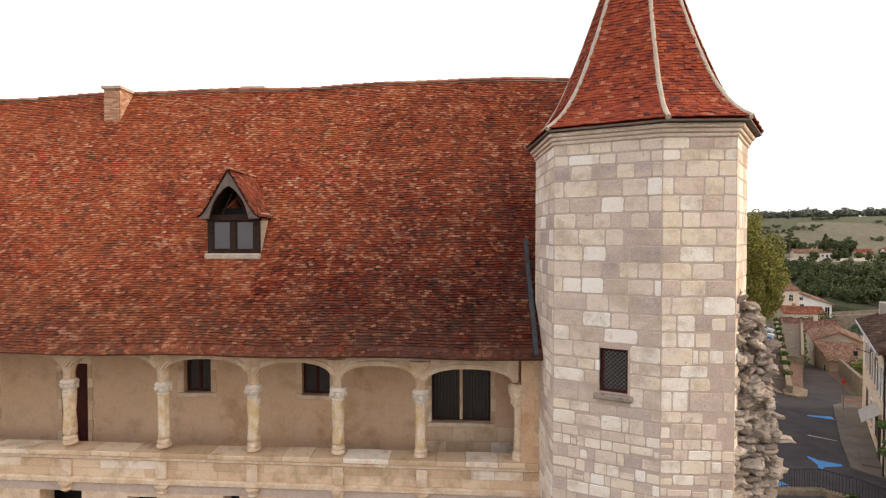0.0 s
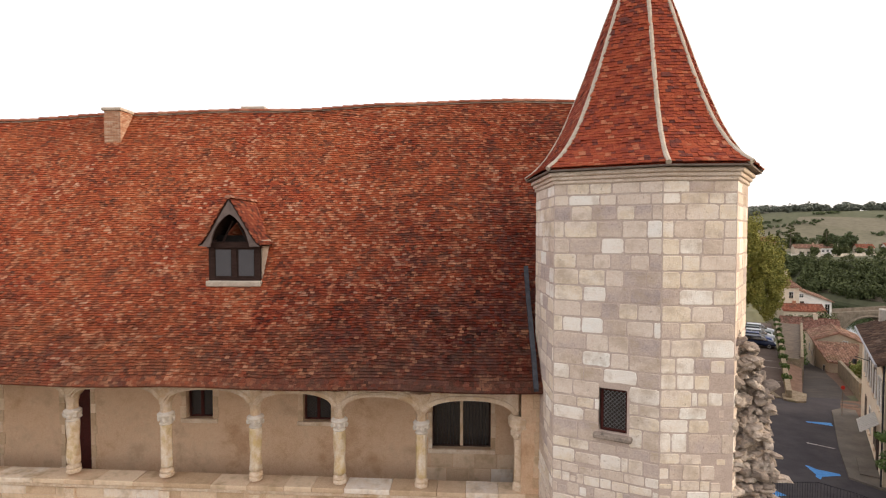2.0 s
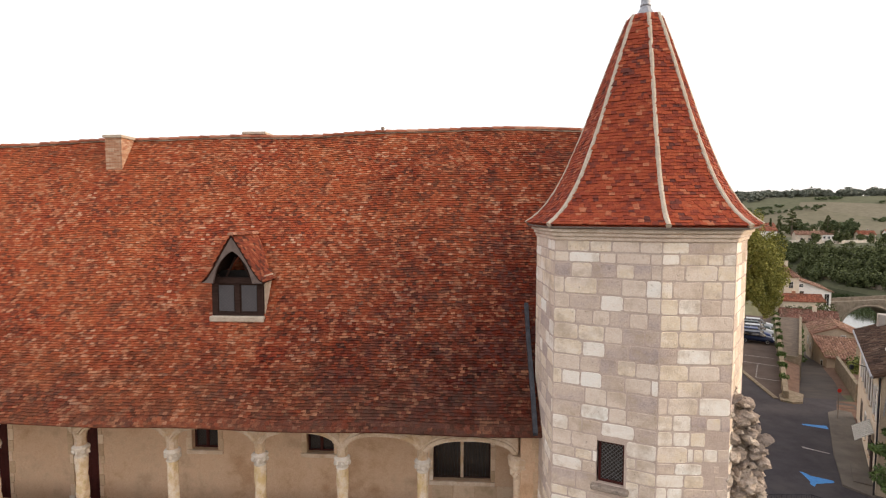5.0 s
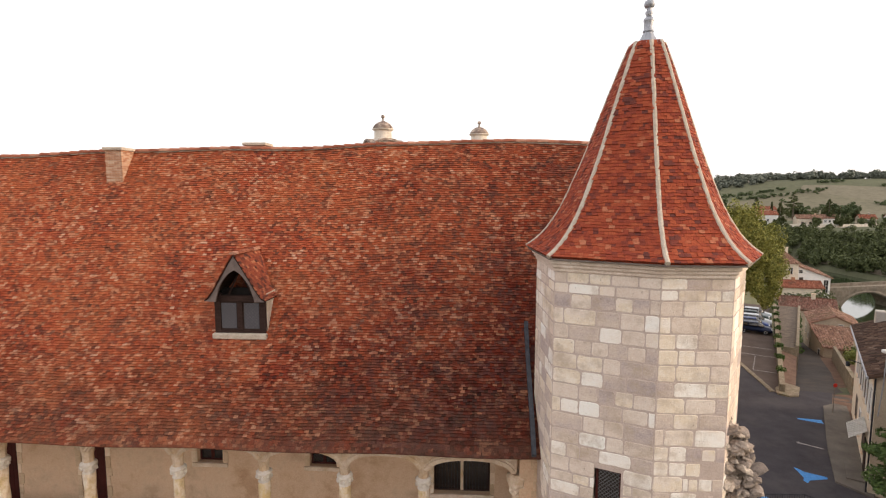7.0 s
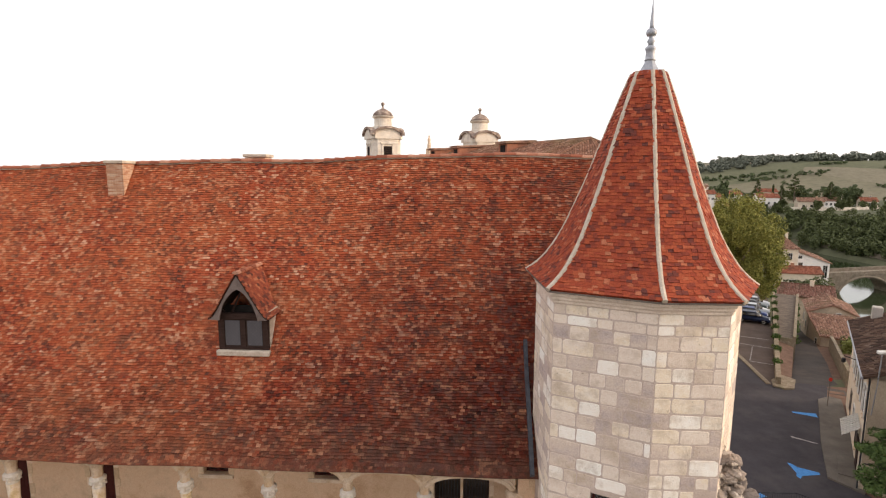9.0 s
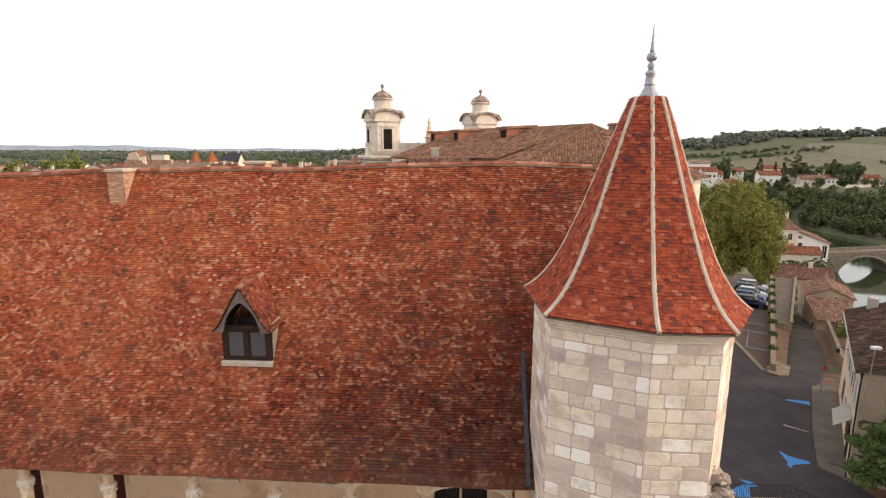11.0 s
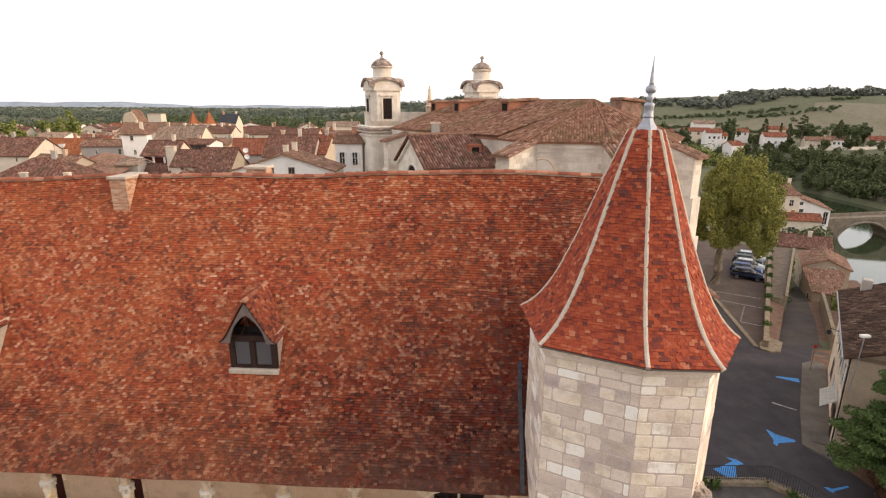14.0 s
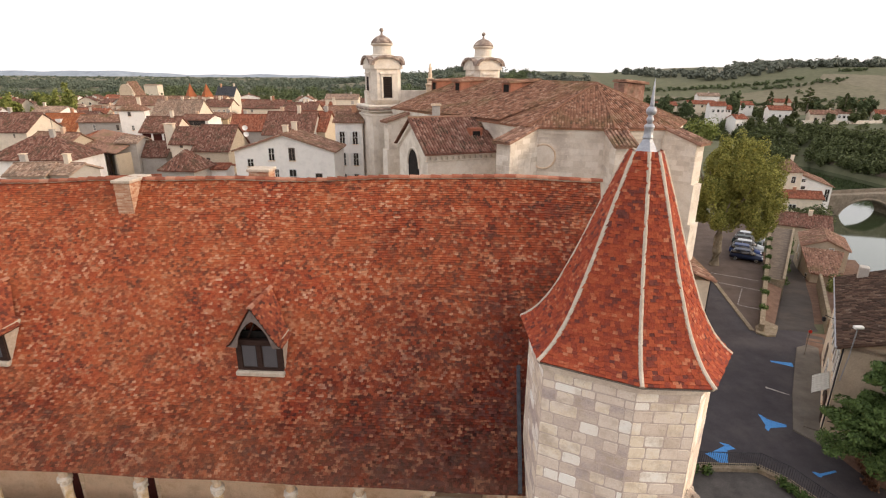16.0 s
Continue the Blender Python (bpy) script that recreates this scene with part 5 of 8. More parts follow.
def canal_slope(poly, parent, mat, pitch=0.34, piece=None, name="roof", label="", thick=0.14, ribs=True):
    """One roof slope of canal tiles: a slab, and rows of half-round tiles down the fall line, cut to the slope's outline."""
    piece = piece or pitch * 1.55
    P = [Vector(p) for p in poly]
    nrm = Vector((0, 0, 0))
    for i in range(len(P)):
        nrm += P[i].cross(P[(i + 1) % len(P)])
    nrm.normalize()
    if nrm.z < 0:
        nrm = -nrm
        P.reverse()
    hor = Vector((0, 0, 1)).cross(nrm).normalized()
    up = nrm.cross(hor).normalized()
    k = len(P)
    verts = [p + nrm * 0.0 for p in P] + [p - Vector((0, 0, thick)) for p in P]
    faces = [tuple(range(k)), tuple(reversed(range(k, 2 * k)))] + [(i, i + k, (i + 1) % k + k, (i + 1) % k) for i in range(k)]
    ob = raw(name, verts, faces, mat, parent, label)
    if not ribs:
        return ob
    o = P[0]
    q = [((p - o).dot(hor), (p - o).dot(up)) for p in P]
    x0, x1 = min(a for a, _ in q), max(a for a, _ in q)
    vs, fs = [], []
    x = x0 + pitch * 0.5
    while x < x1:
        cuts = []
        for i in range(k):
            (ax, ay), (bx, by) = q[i], q[(i + 1) % k]
            if (ax - x) * (bx - x) < 0:
                cuts.append(ay + (by - ay) * (x - ax) / (bx - ax))
        cuts.sort()
        for lo, hi in zip(cuts[::2], cuts[1::2]):
            y = lo - 0.04
            while y < hi - 0.1:
                e = min(y + piece * (0.7 + 0.6 * rng.random()), hi)
                r = pitch * 0.36
                n0 = len(vs)
                jx = rng.normal(0, 0.012)
                for yy, lift in ((y, 0.035), (e + 0.03, 0.0)):
                    for dx, dz in ((-r, 0.0), (-r * 0.62, r * 0.95), (r * 0.62, r * 0.95), (r, 0.0)):
                        vs.append(o + hor * (x + dx + jx) + up * yy + nrm * (dz + lift))
                fs += [(n0, n0 + 1, n0 + 5, n0 + 4), (n0 + 1, n0 + 2, n0 + 6, n0 + 5), (n0 + 2, n0 + 3, n0 + 7, n0 + 6), (n0, n0 + 3, n0 + 2, n0 + 1)]
                y = e
        x += pitch
    if fs:
        tagged(raw("tile_field", vs, fs, mat, ob), kind="stuff")
    return ob


def house_window(parent, x, y, z, w, h, axis=0, out=-1, shutters=None, pane=None, plain=False):
    """A window in a house wall: frame, pane, sill and shutters. axis 0: wall along x, facing out in y; axis 1: the other way."""
    win = thing("window", "", "", pose(x, y, z, 0, 0, 0 if axis == 0 and out < 0 else 180 if axis == 0 else 90 if out > 0 else -90))
    win.parent = parent
    bm = bmesh.new()
    for lo, hi in (((-w / 2 - 0.08, -0.05, -0.0), (-w / 2, 0.05, h)), ((w / 2, -0.05, 0), (w / 2 + 0.08, 0.05, h)), ((-w / 2 - 0.08, -0.05, h), (w / 2 + 0.08, 0.05, h + 0.10)), ((-0.03, -0.035, 0), (0.03, 0.05, h)), ((-w / 2, -0.035, h * 0.55), (w / 2, 0.05, h * 0.55 + 0.04))):
        add_box(bm, lo, hi)
    part("frame", bm, shutter_mats[0] if rng.random() < 0.6 else grey_wood, win)
    box("pane", (-w / 2, -0.02, 0), (w / 2, 0.03, h), pane or dark_glass, win)
    if not plain:
        box("sill", (-w / 2 - 0.14, -0.14, -0.10), (w / 2 + 0.14, 0.05, 0), carved_mat, win)
    if shutters is not None:
        for s in (-1, 1):
            a = s * (w / 2 + 0.09)
            box("shutter", (min(a, a + s * w * 0.5), -0.09, 0), (max(a, a + s * w * 0.5), -0.052, h), shutter_mats[shutters], win)
    return win


def house(x, y, w, d, z0, eave, rise, rot, wall, roof_mat, label, along="x", windows=(), detail=True, chim=1, group="", kind_="house", hip=False, over=0.35):
    """A town house: origin at the middle of its plan; along: the way its ridge runs; windows: (face, offset, height, w, h, shutters)."""
    hs = thing(kind_, label, "house", pose(x, y, z0, 0, 0, rot), group)
    e = eave - z0
    bm = bmesh.new()
    hw, hd = w / 2, d / 2
    if along == "x":
        ring_ = [(-hw, -hd, e), (hw, -hd, e), (hw, 0, e + rise), (hw, hd, e), (-hw, hd, e), (-hw, 0, e + rise)]
    else:
        ring_ = [(-hw, -hd, e), (0, -hd, e + rise), (hw, -hd, e), (hw, hd, e), (0, hd, e + rise), (-hw, hd, e)]
    base = [bm.verts.new(c) for c in ((-hw, -hd, 0), (hw, -hd, 0), (hw, hd, 0), (-hw, hd, 0))]
    t = [bm.verts.new(c) for c in ring_]
    bm.faces.new(base)
    if hip:
        q = [bm.verts.new(c) for c in ((-hw, -hd, e), (hw, -hd, e), (hw, hd, e), (-hw, hd, e))]
        for v in t:
            bm.verts.remove(v)
        bm.faces.new(q)
        for i in range(4):
            bm.faces.new((base[i], base[(i + 1) % 4], q[(i + 1) % 4], q[i]))
    elif along == "x":
        bm.faces.new((base[0], base[1], t[1], t[0])), bm.faces.new((base[1], base[2], t[3], t[2], t[1]))
        bm.faces.new((base[2], base[3], t[4], t[3])), bm.faces.new((base[3], base[0], t[0], t[5], t[4]))
        bm.faces.new((t[0], t[1], t[2], t[5])), bm.faces.new((t[5], t[2], t[3], t[4]))
    else:
        bm.faces.new((base[0], base[1], t[2], t[1], t[0])), bm.faces.new((base[1], base[2], t[3], t[2]))
        bm.faces.new((base[2], base[3], t[5], t[4], t[3])), bm.faces.new((base[3], base[0], t[0], t[5]))
        bm.faces.new((t[0], t[1], t[4], t[5])), bm.faces.new((t[1], t[2], t[3], t[4]))
    part("wall", bm, wall, hs)
    u = 0.16
    if hip:
        o = over
        c = [(-hw - o, -hd - o), (hw + o, -hd - o), (hw + o, hd + o), (-hw - o, hd + o)]
        m_ = min(hw, hd) + o
        tops = ((-(hw + o - m_), -(hd + o - m_)), (hw + o - m_, hd + o - m_))
        if hw >= hd:
            r0, r1 = (tops[0][0], 0, e + rise + u), (tops[1][0], 0, e + rise + u)
            sl = [(0, 1, r1, r0), (1, 2, r1, r1), (2, 3, r0, r1), (3, 0, r0, r0)]
        else:
            r0, r1 = (0, tops[0][1], e + rise + u), (0, tops[1][1], e + rise + u)
            sl = [(0, 1, r0, r0), (1, 2, r1, r0), (2, 3, r1, r1), (3, 0, r0, r1)]
        for i, j, a, b_ in sl:
            poly = [(*c[i], e + u - 0.1), (*c[j], e + u - 0.1), a] + ([b_] if a != b_ else [])
            canal_slope(poly, hs, roof_mat, 0.25 if detail else 0.5)
    else:
        run = hd if along == "x" else hw
        k = rise / run
        for s in (-1, 1):
            if along == "x":
                poly = [(-hw - over, s * (hd + over), e - over * k + u), (hw + over, s * (hd + over), e - over * k + u), (hw + over, 0, e + rise + u), (-hw - over, 0, e + rise + u)]
            else:
                poly = [(s * (hw + over), -hd - over, e - over * k + u), (s * (hw + over), hd + over, e - over * k + u), (0, hd + over, e + rise + u), (0, -hd - over, e + rise + u)]
            canal_slope(poly, hs, roof_mat, 0.25 if detail else 0.45)
        ends = ((-hw - over, 0, e + rise + u + 0.06), (hw + over, 0, e + rise + u + 0.06)) if along == "x" else ((0, -hd - over, e + rise + u + 0.06), (0, hd + over, e + rise + u + 0.06))
        tube("ridge", ends, 0.14, roof_mat, hs, sides=6)
    for i in range(chim):
        cx, cy = (rng.uniform(-hw * 0.8, hw * 0.8), rng.uniform(-0.3, 0.3)) if along == "x" else (rng.uniform(-0.3, 0.3), rng.uniform(-hd * 0.8, hd * 0.8))
        ch = box("chimney", (cx - 0.35, cy - 0.3, e + rise * 0.5), (cx + 0.35, cy + 0.3, e + rise + 0.9 + 0.6 * rng.random()), rng.choice([brick_mat, CREAM, GREY]), hs, bevel=0.03)
        top = max(v.co.z for v in ch.data.vertices)
        box("cap", (cx - 0.42, cy - 0.37, top), (cx + 0.42, cy + 0.37, top + 0.09), carved_mat, ch)
    for face, off, zz, ww, hh, sh in windows:
        if face == "front":
            house_window(hs, off, -hd, zz, ww, hh, 0, -1, sh, plain=not detail)
        elif face == "right":
            house_window(hs, hw, off, zz, ww, hh, 1, 1, sh)
        else:
            house_window(hs, -hw, off, zz, ww, hh, 1, -1, sh)
    return hs


# ---------------------------------------------------------------- church
church_tile = surface("church_canal_tile", [(0.2, (0.085, 0.052, 0.038)), (0.4, (0.20, 0.098, 0.062)), (0.6, (0.31, 0.150, 0.095)), (0.8, (0.46, 0.31, 0.225))], 0.9, 1.3, 9, 0.6, 0.03, each="island", spread=0.55, stain=(0.135, 0.115, 0.050), stain_scale=0.16)
church = thing("church", "large pale limestone church with brown canal tile roofs", "church")
EV = [(-8.0, 77.0), (5.2, 53.0), (7.3, 48.6), (14.9, 46.9), (20.7, 48.2), (25.0, 56.0), (13.0, 88.0)]
APEX, REND = (15.3, 56.0, 23.75), (3.0, 84.0, 23.95)
mid = Vector((9, 62))
inner = [tuple(Vector(p) + (mid - Vector(p)).normalized() * 0.55) for p in EV]
part("wall", prism(inner, 0, 19.9), white_stone, church, "weathered pale limestone wall")
part("cornice", prism([tuple(Vector(p) + (mid - Vector(p)).normalized() * 0.25) for p in EV], 19.45, 19.85), white_stone, church)
part("cornice", prism([tuple(Vector(p) + (mid - Vector(p)).normalized() * 0.42) for p in EV], 19.1, 19.44), white_stone, church)
E3 = [(*p, 20.0) for p in EV]
canal_slope([E3[0], E3[1], APEX, REND], church, church_tile, 0.25)
for i in range(1, 5):
    canal_slope([E3[i], E3[i + 1], APEX], church, church_tile, 0.25)
canal_slope([E3[5], E3[6], REND, APEX], church, church_tile, 0.25)
canal_slope([E3[6], E3[0], REND], church, church_tile, 0.25)
for i in (1, 2, 3, 4, 5):
    tube("hip", [E3[i], APEX], 0.17, church_tile, church, sides=6)
tube("ridge", [APEX, REND], 0.2, church_tile, church, sides=6)


def buttress(root, tip, wide, z_in, z_out):
    a, b = Vector(root), Vector(tip)
    d = (b - a).normalized()
    n_ = Vector((-d.y, d.x)) * wide / 2
    bt = thing("buttress", "", "")
    bt.parent = church
    bm = bmesh.new()
    lowr = [bm.verts.new((*p, 0)) for p in (a - n_, b - n_, b + n_, a + n_)]
    topr = [bm.verts.new((*p, z)) for p, z in ((a - n_, z_in), (b - n_, z_out), (b + n_, z_out), (a + n_, z_in))]
    bm.faces.new(lowr), bm.faces.new(topr)
    for i in range(4):
        bm.faces.new((lowr[i], lowr[(i + 1) % 4], topr[(i + 1) % 4], topr[i]))
    part("shaft", bm, white_stone, bt)
    # ashlar facing and two weathered set-offs
    vs, fs = [], []
    for p0, p1, zt0, zt1 in ((a - n_, b - n_, z_in, z_out), (b - n_, b + n_, z_out, z_out), (b + n_, a + n_, z_out, z_in)):
        dd = (p1 - p0).normalized()
        nn_ = Vector((dd.y, -dd.x))
        z, r_ = 11.0, 0
        while z < max(zt0, zt1) - 0.4:
            x = -0.5 * (r_ % 2)
            while x < (p1 - p0).length - 0.1:
                e = min(x + 0.8 + 0.5 * rng.random(), (p1 - p0).length)
                st = max(x, 0.0)
                top = min(z + 0.44, zt0 + (zt1 - zt0) * (st + e) / 2 / (p1 - p0).length - 0.25)
                if top - z > 0.15 and e - st > 0.1:
                    k0, o_ = len(vs), 0.012 + 0.02 * rng.random()
                    for out_ in (o_, -0.05):
                        vs += [(*(p0 + dd * s_ + nn_ * out_), zz) for s_, zz in ((st + 0.012, z + 0.012), (e - 0.012, z + 0.012), (e - 0.012, top), (st + 0.012, top))]
                    fs += [(k0, k0 + 1, k0 + 2, k0 + 3)] + [(k0 + q, k0 + 4 + q, k0 + 4 + (q + 1) % 4, k0 + (q + 1) % 4) for q in range(4)]
                x = e
            z += 0.45
            r_ += 1
    tagged(raw("ashlar_field", vs, fs, church_block, bt), kind="stuff")
    for zz, o_ in ((z_out - 3.6, 0.28), (z_out - 7.2, 0.55)):
        part("set_off", prism([tuple(q) for q in (a - n_ * 1.04, b - n_ * 1.04 + d * o_, b + n_ * 1.04 + d * o_, a + n_ * 1.04)], zz - 3.6, zz), white_stone, bt)
    n_ *= 1.35
    c = b + d * 0.45
    k = (z_in - z_out) / (b - a).length
    canal_slope([(*(a - n_), z_in + 0.12), (*(c - n_), z_out + 0.12 - 0.45 * k), (*(c + n_), z_out + 0.12 - 0.45 * k), (*(a + n_), z_in + 0.12)], bt, canal_mat, 0.36)


buttress((7.9, 49.4), (5.0, 46.4), 1.5, 20.0, 18.9)
buttress((14.9, 47.8), (14.95, 44.3), 1.5, 20.0, 18.9)
buttress((20.2, 48.9), (22.3, 46.5), 1.5, 20.0, 18.9)
buttress((3.6, 57.0), (0.6, 55.2), 1.4, 19.6, 18.6)
buttress((-1.0, 65.5), (-4.0, 63.7), 1.4, 19.6, 18.6)
buttress((-5.0, 72.5), (-8.0, 70.7), 1.4, 19.6, 18.6)
# blind round window on the apse
bm = bmesh.new()
a, b = Vector(inner[2]), Vector(inner[3])
d = (b - a).normalized()
nn = Vector((d.y, -d.x))
c = a.lerp(b, 0.22)
bmesh.ops.create_cone(bm, cap_ends=True, segments=40, radius1=1.05, radius2=1.05, depth=0.16, matrix=Matrix.Translation((c.x, c.y, 17.35)) @ nn.to_3d().to_track_quat("Z", "Y").to_matrix().to_4x4())
rose = part("blind_rose", bm, white_stone, church, "blocked round window with a raised stone rim")
ringpts = [(c.x + d.x * 1.1 * math.cos(t) + nn.x * 0.05, c.y + d.y * 1.1 * math.cos(t) + nn.y * 0.05, 17.35 + 1.1 * math.sin(t)) for t in np.linspace(0, 2 * math.pi, 41)]
tube("rim", ringpts, 0.10, carved_mat, rose, sides=6)
# ashlar joints of the apse walls as shallow string lines
for i in (1, 2, 3, 4):
    a, b = Vector(inner[i]), Vector(inner[i + 1])
    d = (b - a).normalized()
    nn = Vector((d.y, -d.x))
    vs, fs = [], []
    for r in range(11):
        z = 13.2 + r * 0.55
        x = (0.5 if r % 2 else 0) * 1.1
        while x < (b - a).length - 0.1:
            e = min(x + 1.1, (b - a).length)
            k0 = len(vs)
            o = 0.02 + 0.02 * rng.random()
            for s, zz in ((x + 0.012, z + 0.012), (e - 0.012, z + 0.012), (e - 0.012, z + 0.538), (x + 0.012, z + 0.538)):
                vs.append((a.x + d.x * s + nn.x * o, a.y + d.y * s + nn.y * o, zz))
            for s, zz in ((x + 0.012, z + 0.012), (e - 0.012, z + 0.012), (e - 0.012, z + 0.538), (x + 0.012, z + 0.538)):
                vs.append((a.x + d.x * s, a.y + d.y * s, zz))
            fs += [(k0, k0 + 1, k0 + 2, k0 + 3)] + [(k0 + q, k0 + 4 + q, k0 + 4 + (q + 1) % 4, k0 + (q + 1) % 4) for q in range(4)]
            x = e
    tagged(raw("ashlar_field", vs, fs, church_block, church), kind="stuff")

# lean-to dormers on the nave roof
ridge_v = Vector(REND) - Vector(APEX)
left_out = Vector((-0.88, -0.48, 0)).normalized()


def roof_dormer(t, out, reach, wide, mat, zb=21.2, start=0.0):
    o = Vector(APEX) + ridge_v * t + out * start
    reach -= start
    along = ridge_v.normalized()
    dm = thing("roof_dormer", "", "")
    dm.parent = church
    p = o + out * reach
    bm = bmesh.new()
    zt = 23.6
    vs_ = [bm.verts.new(c) for c in [(*(o + along * s).xy, z) for s in (-wide / 2, wide / 2) for z in (zb, zt + 0.2)] + [(*(p + along * s).xy, z) for s in (-wide / 2, wide / 2) for z in (zb, zt)]]
    for q in ((0, 1, 3, 2), (4, 6, 7, 5), (0, 4, 5, 1), (2, 3, 7, 6), (1, 5, 7, 3), (0, 2, 6, 4)):
        bm.faces.new([vs_[i] for i in q])
    part("cheek", bm, mat, dm, "red tile-hung dormer cheeks")
    q = o + out * (reach + 0.35)
    canal_slope([tuple((o + along * -(wide / 2 + 0.3)).xy) + (zt + 0.42,), tuple((o + along * (wide / 2 + 0.3)).xy) + (zt + 0.42,), tuple((q + along * (wide / 2 + 0.3)).xy) + (zt + 0.15,), tuple((q + along * -(wide / 2 + 0.3)).xy) + (zt + 0.15,)], dm, canal_mat, 0.36)
    f = p + out * 0.02
    bm = bmesh.new()
    vs_ = [bm.verts.new((*(f + along * s).xy, z)) for s, z in ((-wide * 0.3, zb + 0.9), (wide * 0.3, zb + 0.9), (wide * 0.3, zt - 0.15), (-wide * 0.3, zt - 0.15))]
    vs2 = [bm.verts.new(v.co - Vector((*out.xy, 0)) * 0.1) for v in vs_]
    bm.faces.new(vs_), bm.faces.new(vs2)
    for i in range(4):
        bm.faces.new((vs_[i], vs_[(i + 1) % 4], vs2[(i + 1) % 4], vs2[i]))
    part("louvre", bm, shade_mat, dm)


for t, reach in ((0.37, 4.3), (0.75, 5.3), (1.0, 5.6)):
    roof_dormer(t, left_out, reach, 2.0, canal_red)
roof_dormer(0.05, -left_out, 7.7, 1.7, canal_dark, 20.5, 4.6)
bx = thing("chimney", "", "", pose(-1.2, 60.5, 0))
bx.parent = church
box("shaft", (-0.45, -0.4, 17), (0.45, 0.4, 21.2), GREY, bx, bevel=0.04)
box("cap", (-0.58, -0.5, 21.2), (0.58, 0.5, 21.4), carved_mat, bx)

# side chapel with a gabled porch front
chapel = thing("side_chapel", "gabled stone chapel with an arched doorway and mossy tile roof", "chapel", pose(-1.8, 50.5, 0, 0, 0, 21.9))
L1, L2 = 8.6, 9.4
bm = bmesh.new()
pts0 = [bm.verts.new(c) for c in ((0, 0, 0), (L1, 0, 0), (L1, L2, 0), (0, L2, 0))]
pts1 = [bm.verts.new(c) for c in ((0, 0, 17.3), (L1, 0, 17.3), (L1, L2, 17.3), (0, L2, 17.3))]
g = [bm.verts.new((0, L2 / 2, 20.0)), bm.verts.new((L1, L2 / 2, 20.0))]
bm.faces.new(pts0), bm.faces.new((pts0[0], pts0[1], pts1[1], pts1[0])), bm.faces.new((pts0[2], pts0[3], pts1[3], pts1[2]))
bm.faces.new((pts0[3], pts0[0], pts1[0], g[0], pts1[3])), bm.faces.new((pts0[1], pts0[2], pts1[2], g[1], pts1[1]))
bm.faces.new((pts1[0], pts1[1], g[1], g[0])), bm.faces.new((pts1[2], pts1[3], g[0], g[1]))
part("wall", bm, white_stone, chapel)
for s in (0, 1):
    y_out, y_in = (-0.5, L2 / 2) if s == 0 else (L2 + 0.5, L2 / 2)
    canal_slope([(-0.45, y_out, 17.25), (L1, y_out, 17.25), (L1 - 1.6, y_in, 20.25), (-0.45, y_in, 20.25)], chapel, canal_dark, 0.30)
tube("ridge", [(-0.45, L2 / 2, 20.3), (L1, L2 / 2, 20.3)], 0.16, canal_mat, chapel, sides=6)
for z0, z1, o in ((16.95, 17.2, 0.34), (16.45, 16.6, 0.12)):
    box("cornice", (-0.3, -o, z0), (L1, 0.01, z1), white_stone, chapel, bevel=0.04)
for i in range(14):
    box("modillion", (0.2 + i * 0.6, -0.26, 16.62), (0.45 + i * 0.6, 0.0, 16.94), white_stone, chapel, bevel=0.03)
for s in (0, 1):
    for o, th in ((0.22, 0.28),):
        a, b = Vector((-o, -0.35 if s == 0 else L2 + 0.35, 16.95)), Vector((-o, L2 / 2, 19.95))
        d = (b - a)
        bm = bmesh.new()
        vv = [bm.verts.new(p) for p in (a, b, b - Vector((0, 0, th)), a - Vector((0, 0, th)))]
        vw = [bm.verts.new(p.co + Vector((o, 0, 0))) for p in vv]
        bm.faces.new(vv), bm.faces.new(vw)
        for i in range(4):
            bm.faces.new((vv[i], vv[(i + 1) % 4], vw[(i + 1) % 4], vw[i]))
        part("raking_cornice", bm, white_stone, chapel)
        for i in range(9):
            p = a.lerp(b, (i + 0.5) / 9)
            box("modillion", (-0.18, p.y - 0.11, p.z - 0.52), (0.0, p.y + 0.11, p.z - 0.28), white_stone, chapel, bevel=0.02)
bm = bmesh.new()
arc = [(1.75 * math.cos(t), 1.75 * math.sin(t)) for t in np.linspace(0, math.pi, 16)]
out = [(-0.02, L2 / 2 - 0.4 + x, 15.4 + z) for x, z in [(1.75, -5)] + arc + [(-1.75, -5)]]
a_ = [bm.verts.new(p) for p in out]
b_ = [bm.verts.new((0.25, p[1], p[2])) for p in out]
bm.faces.new(a_), bm.faces.new(b_)
for i in range(len(a_)):
    bm.faces.new((a_[i], a_[(i + 1) % len(a_)], b_[(i + 1) % len(a_)], b_[i]))
part("doorway", bm, shade_mat, chapel, "dark arched doorway")
tube("archivolt", [(-0.04, L2 / 2 - 0.4 + 1.87 * math.cos(t), 15.4 + 1.87 * math.sin(t)) for t in np.linspace(0, math.pi, 16)], 0.14, white_stone, chapel, sides=6)
box("roof_hatch", (5.2, 1.7, 18.2), (6.6, 2.6, 19.35), canal_red, chapel, bevel=0.03)
box("hatch_opening", (5.5, 1.66, 18.45), (6.3, 1.699, 19.05), shade_mat, chapel)


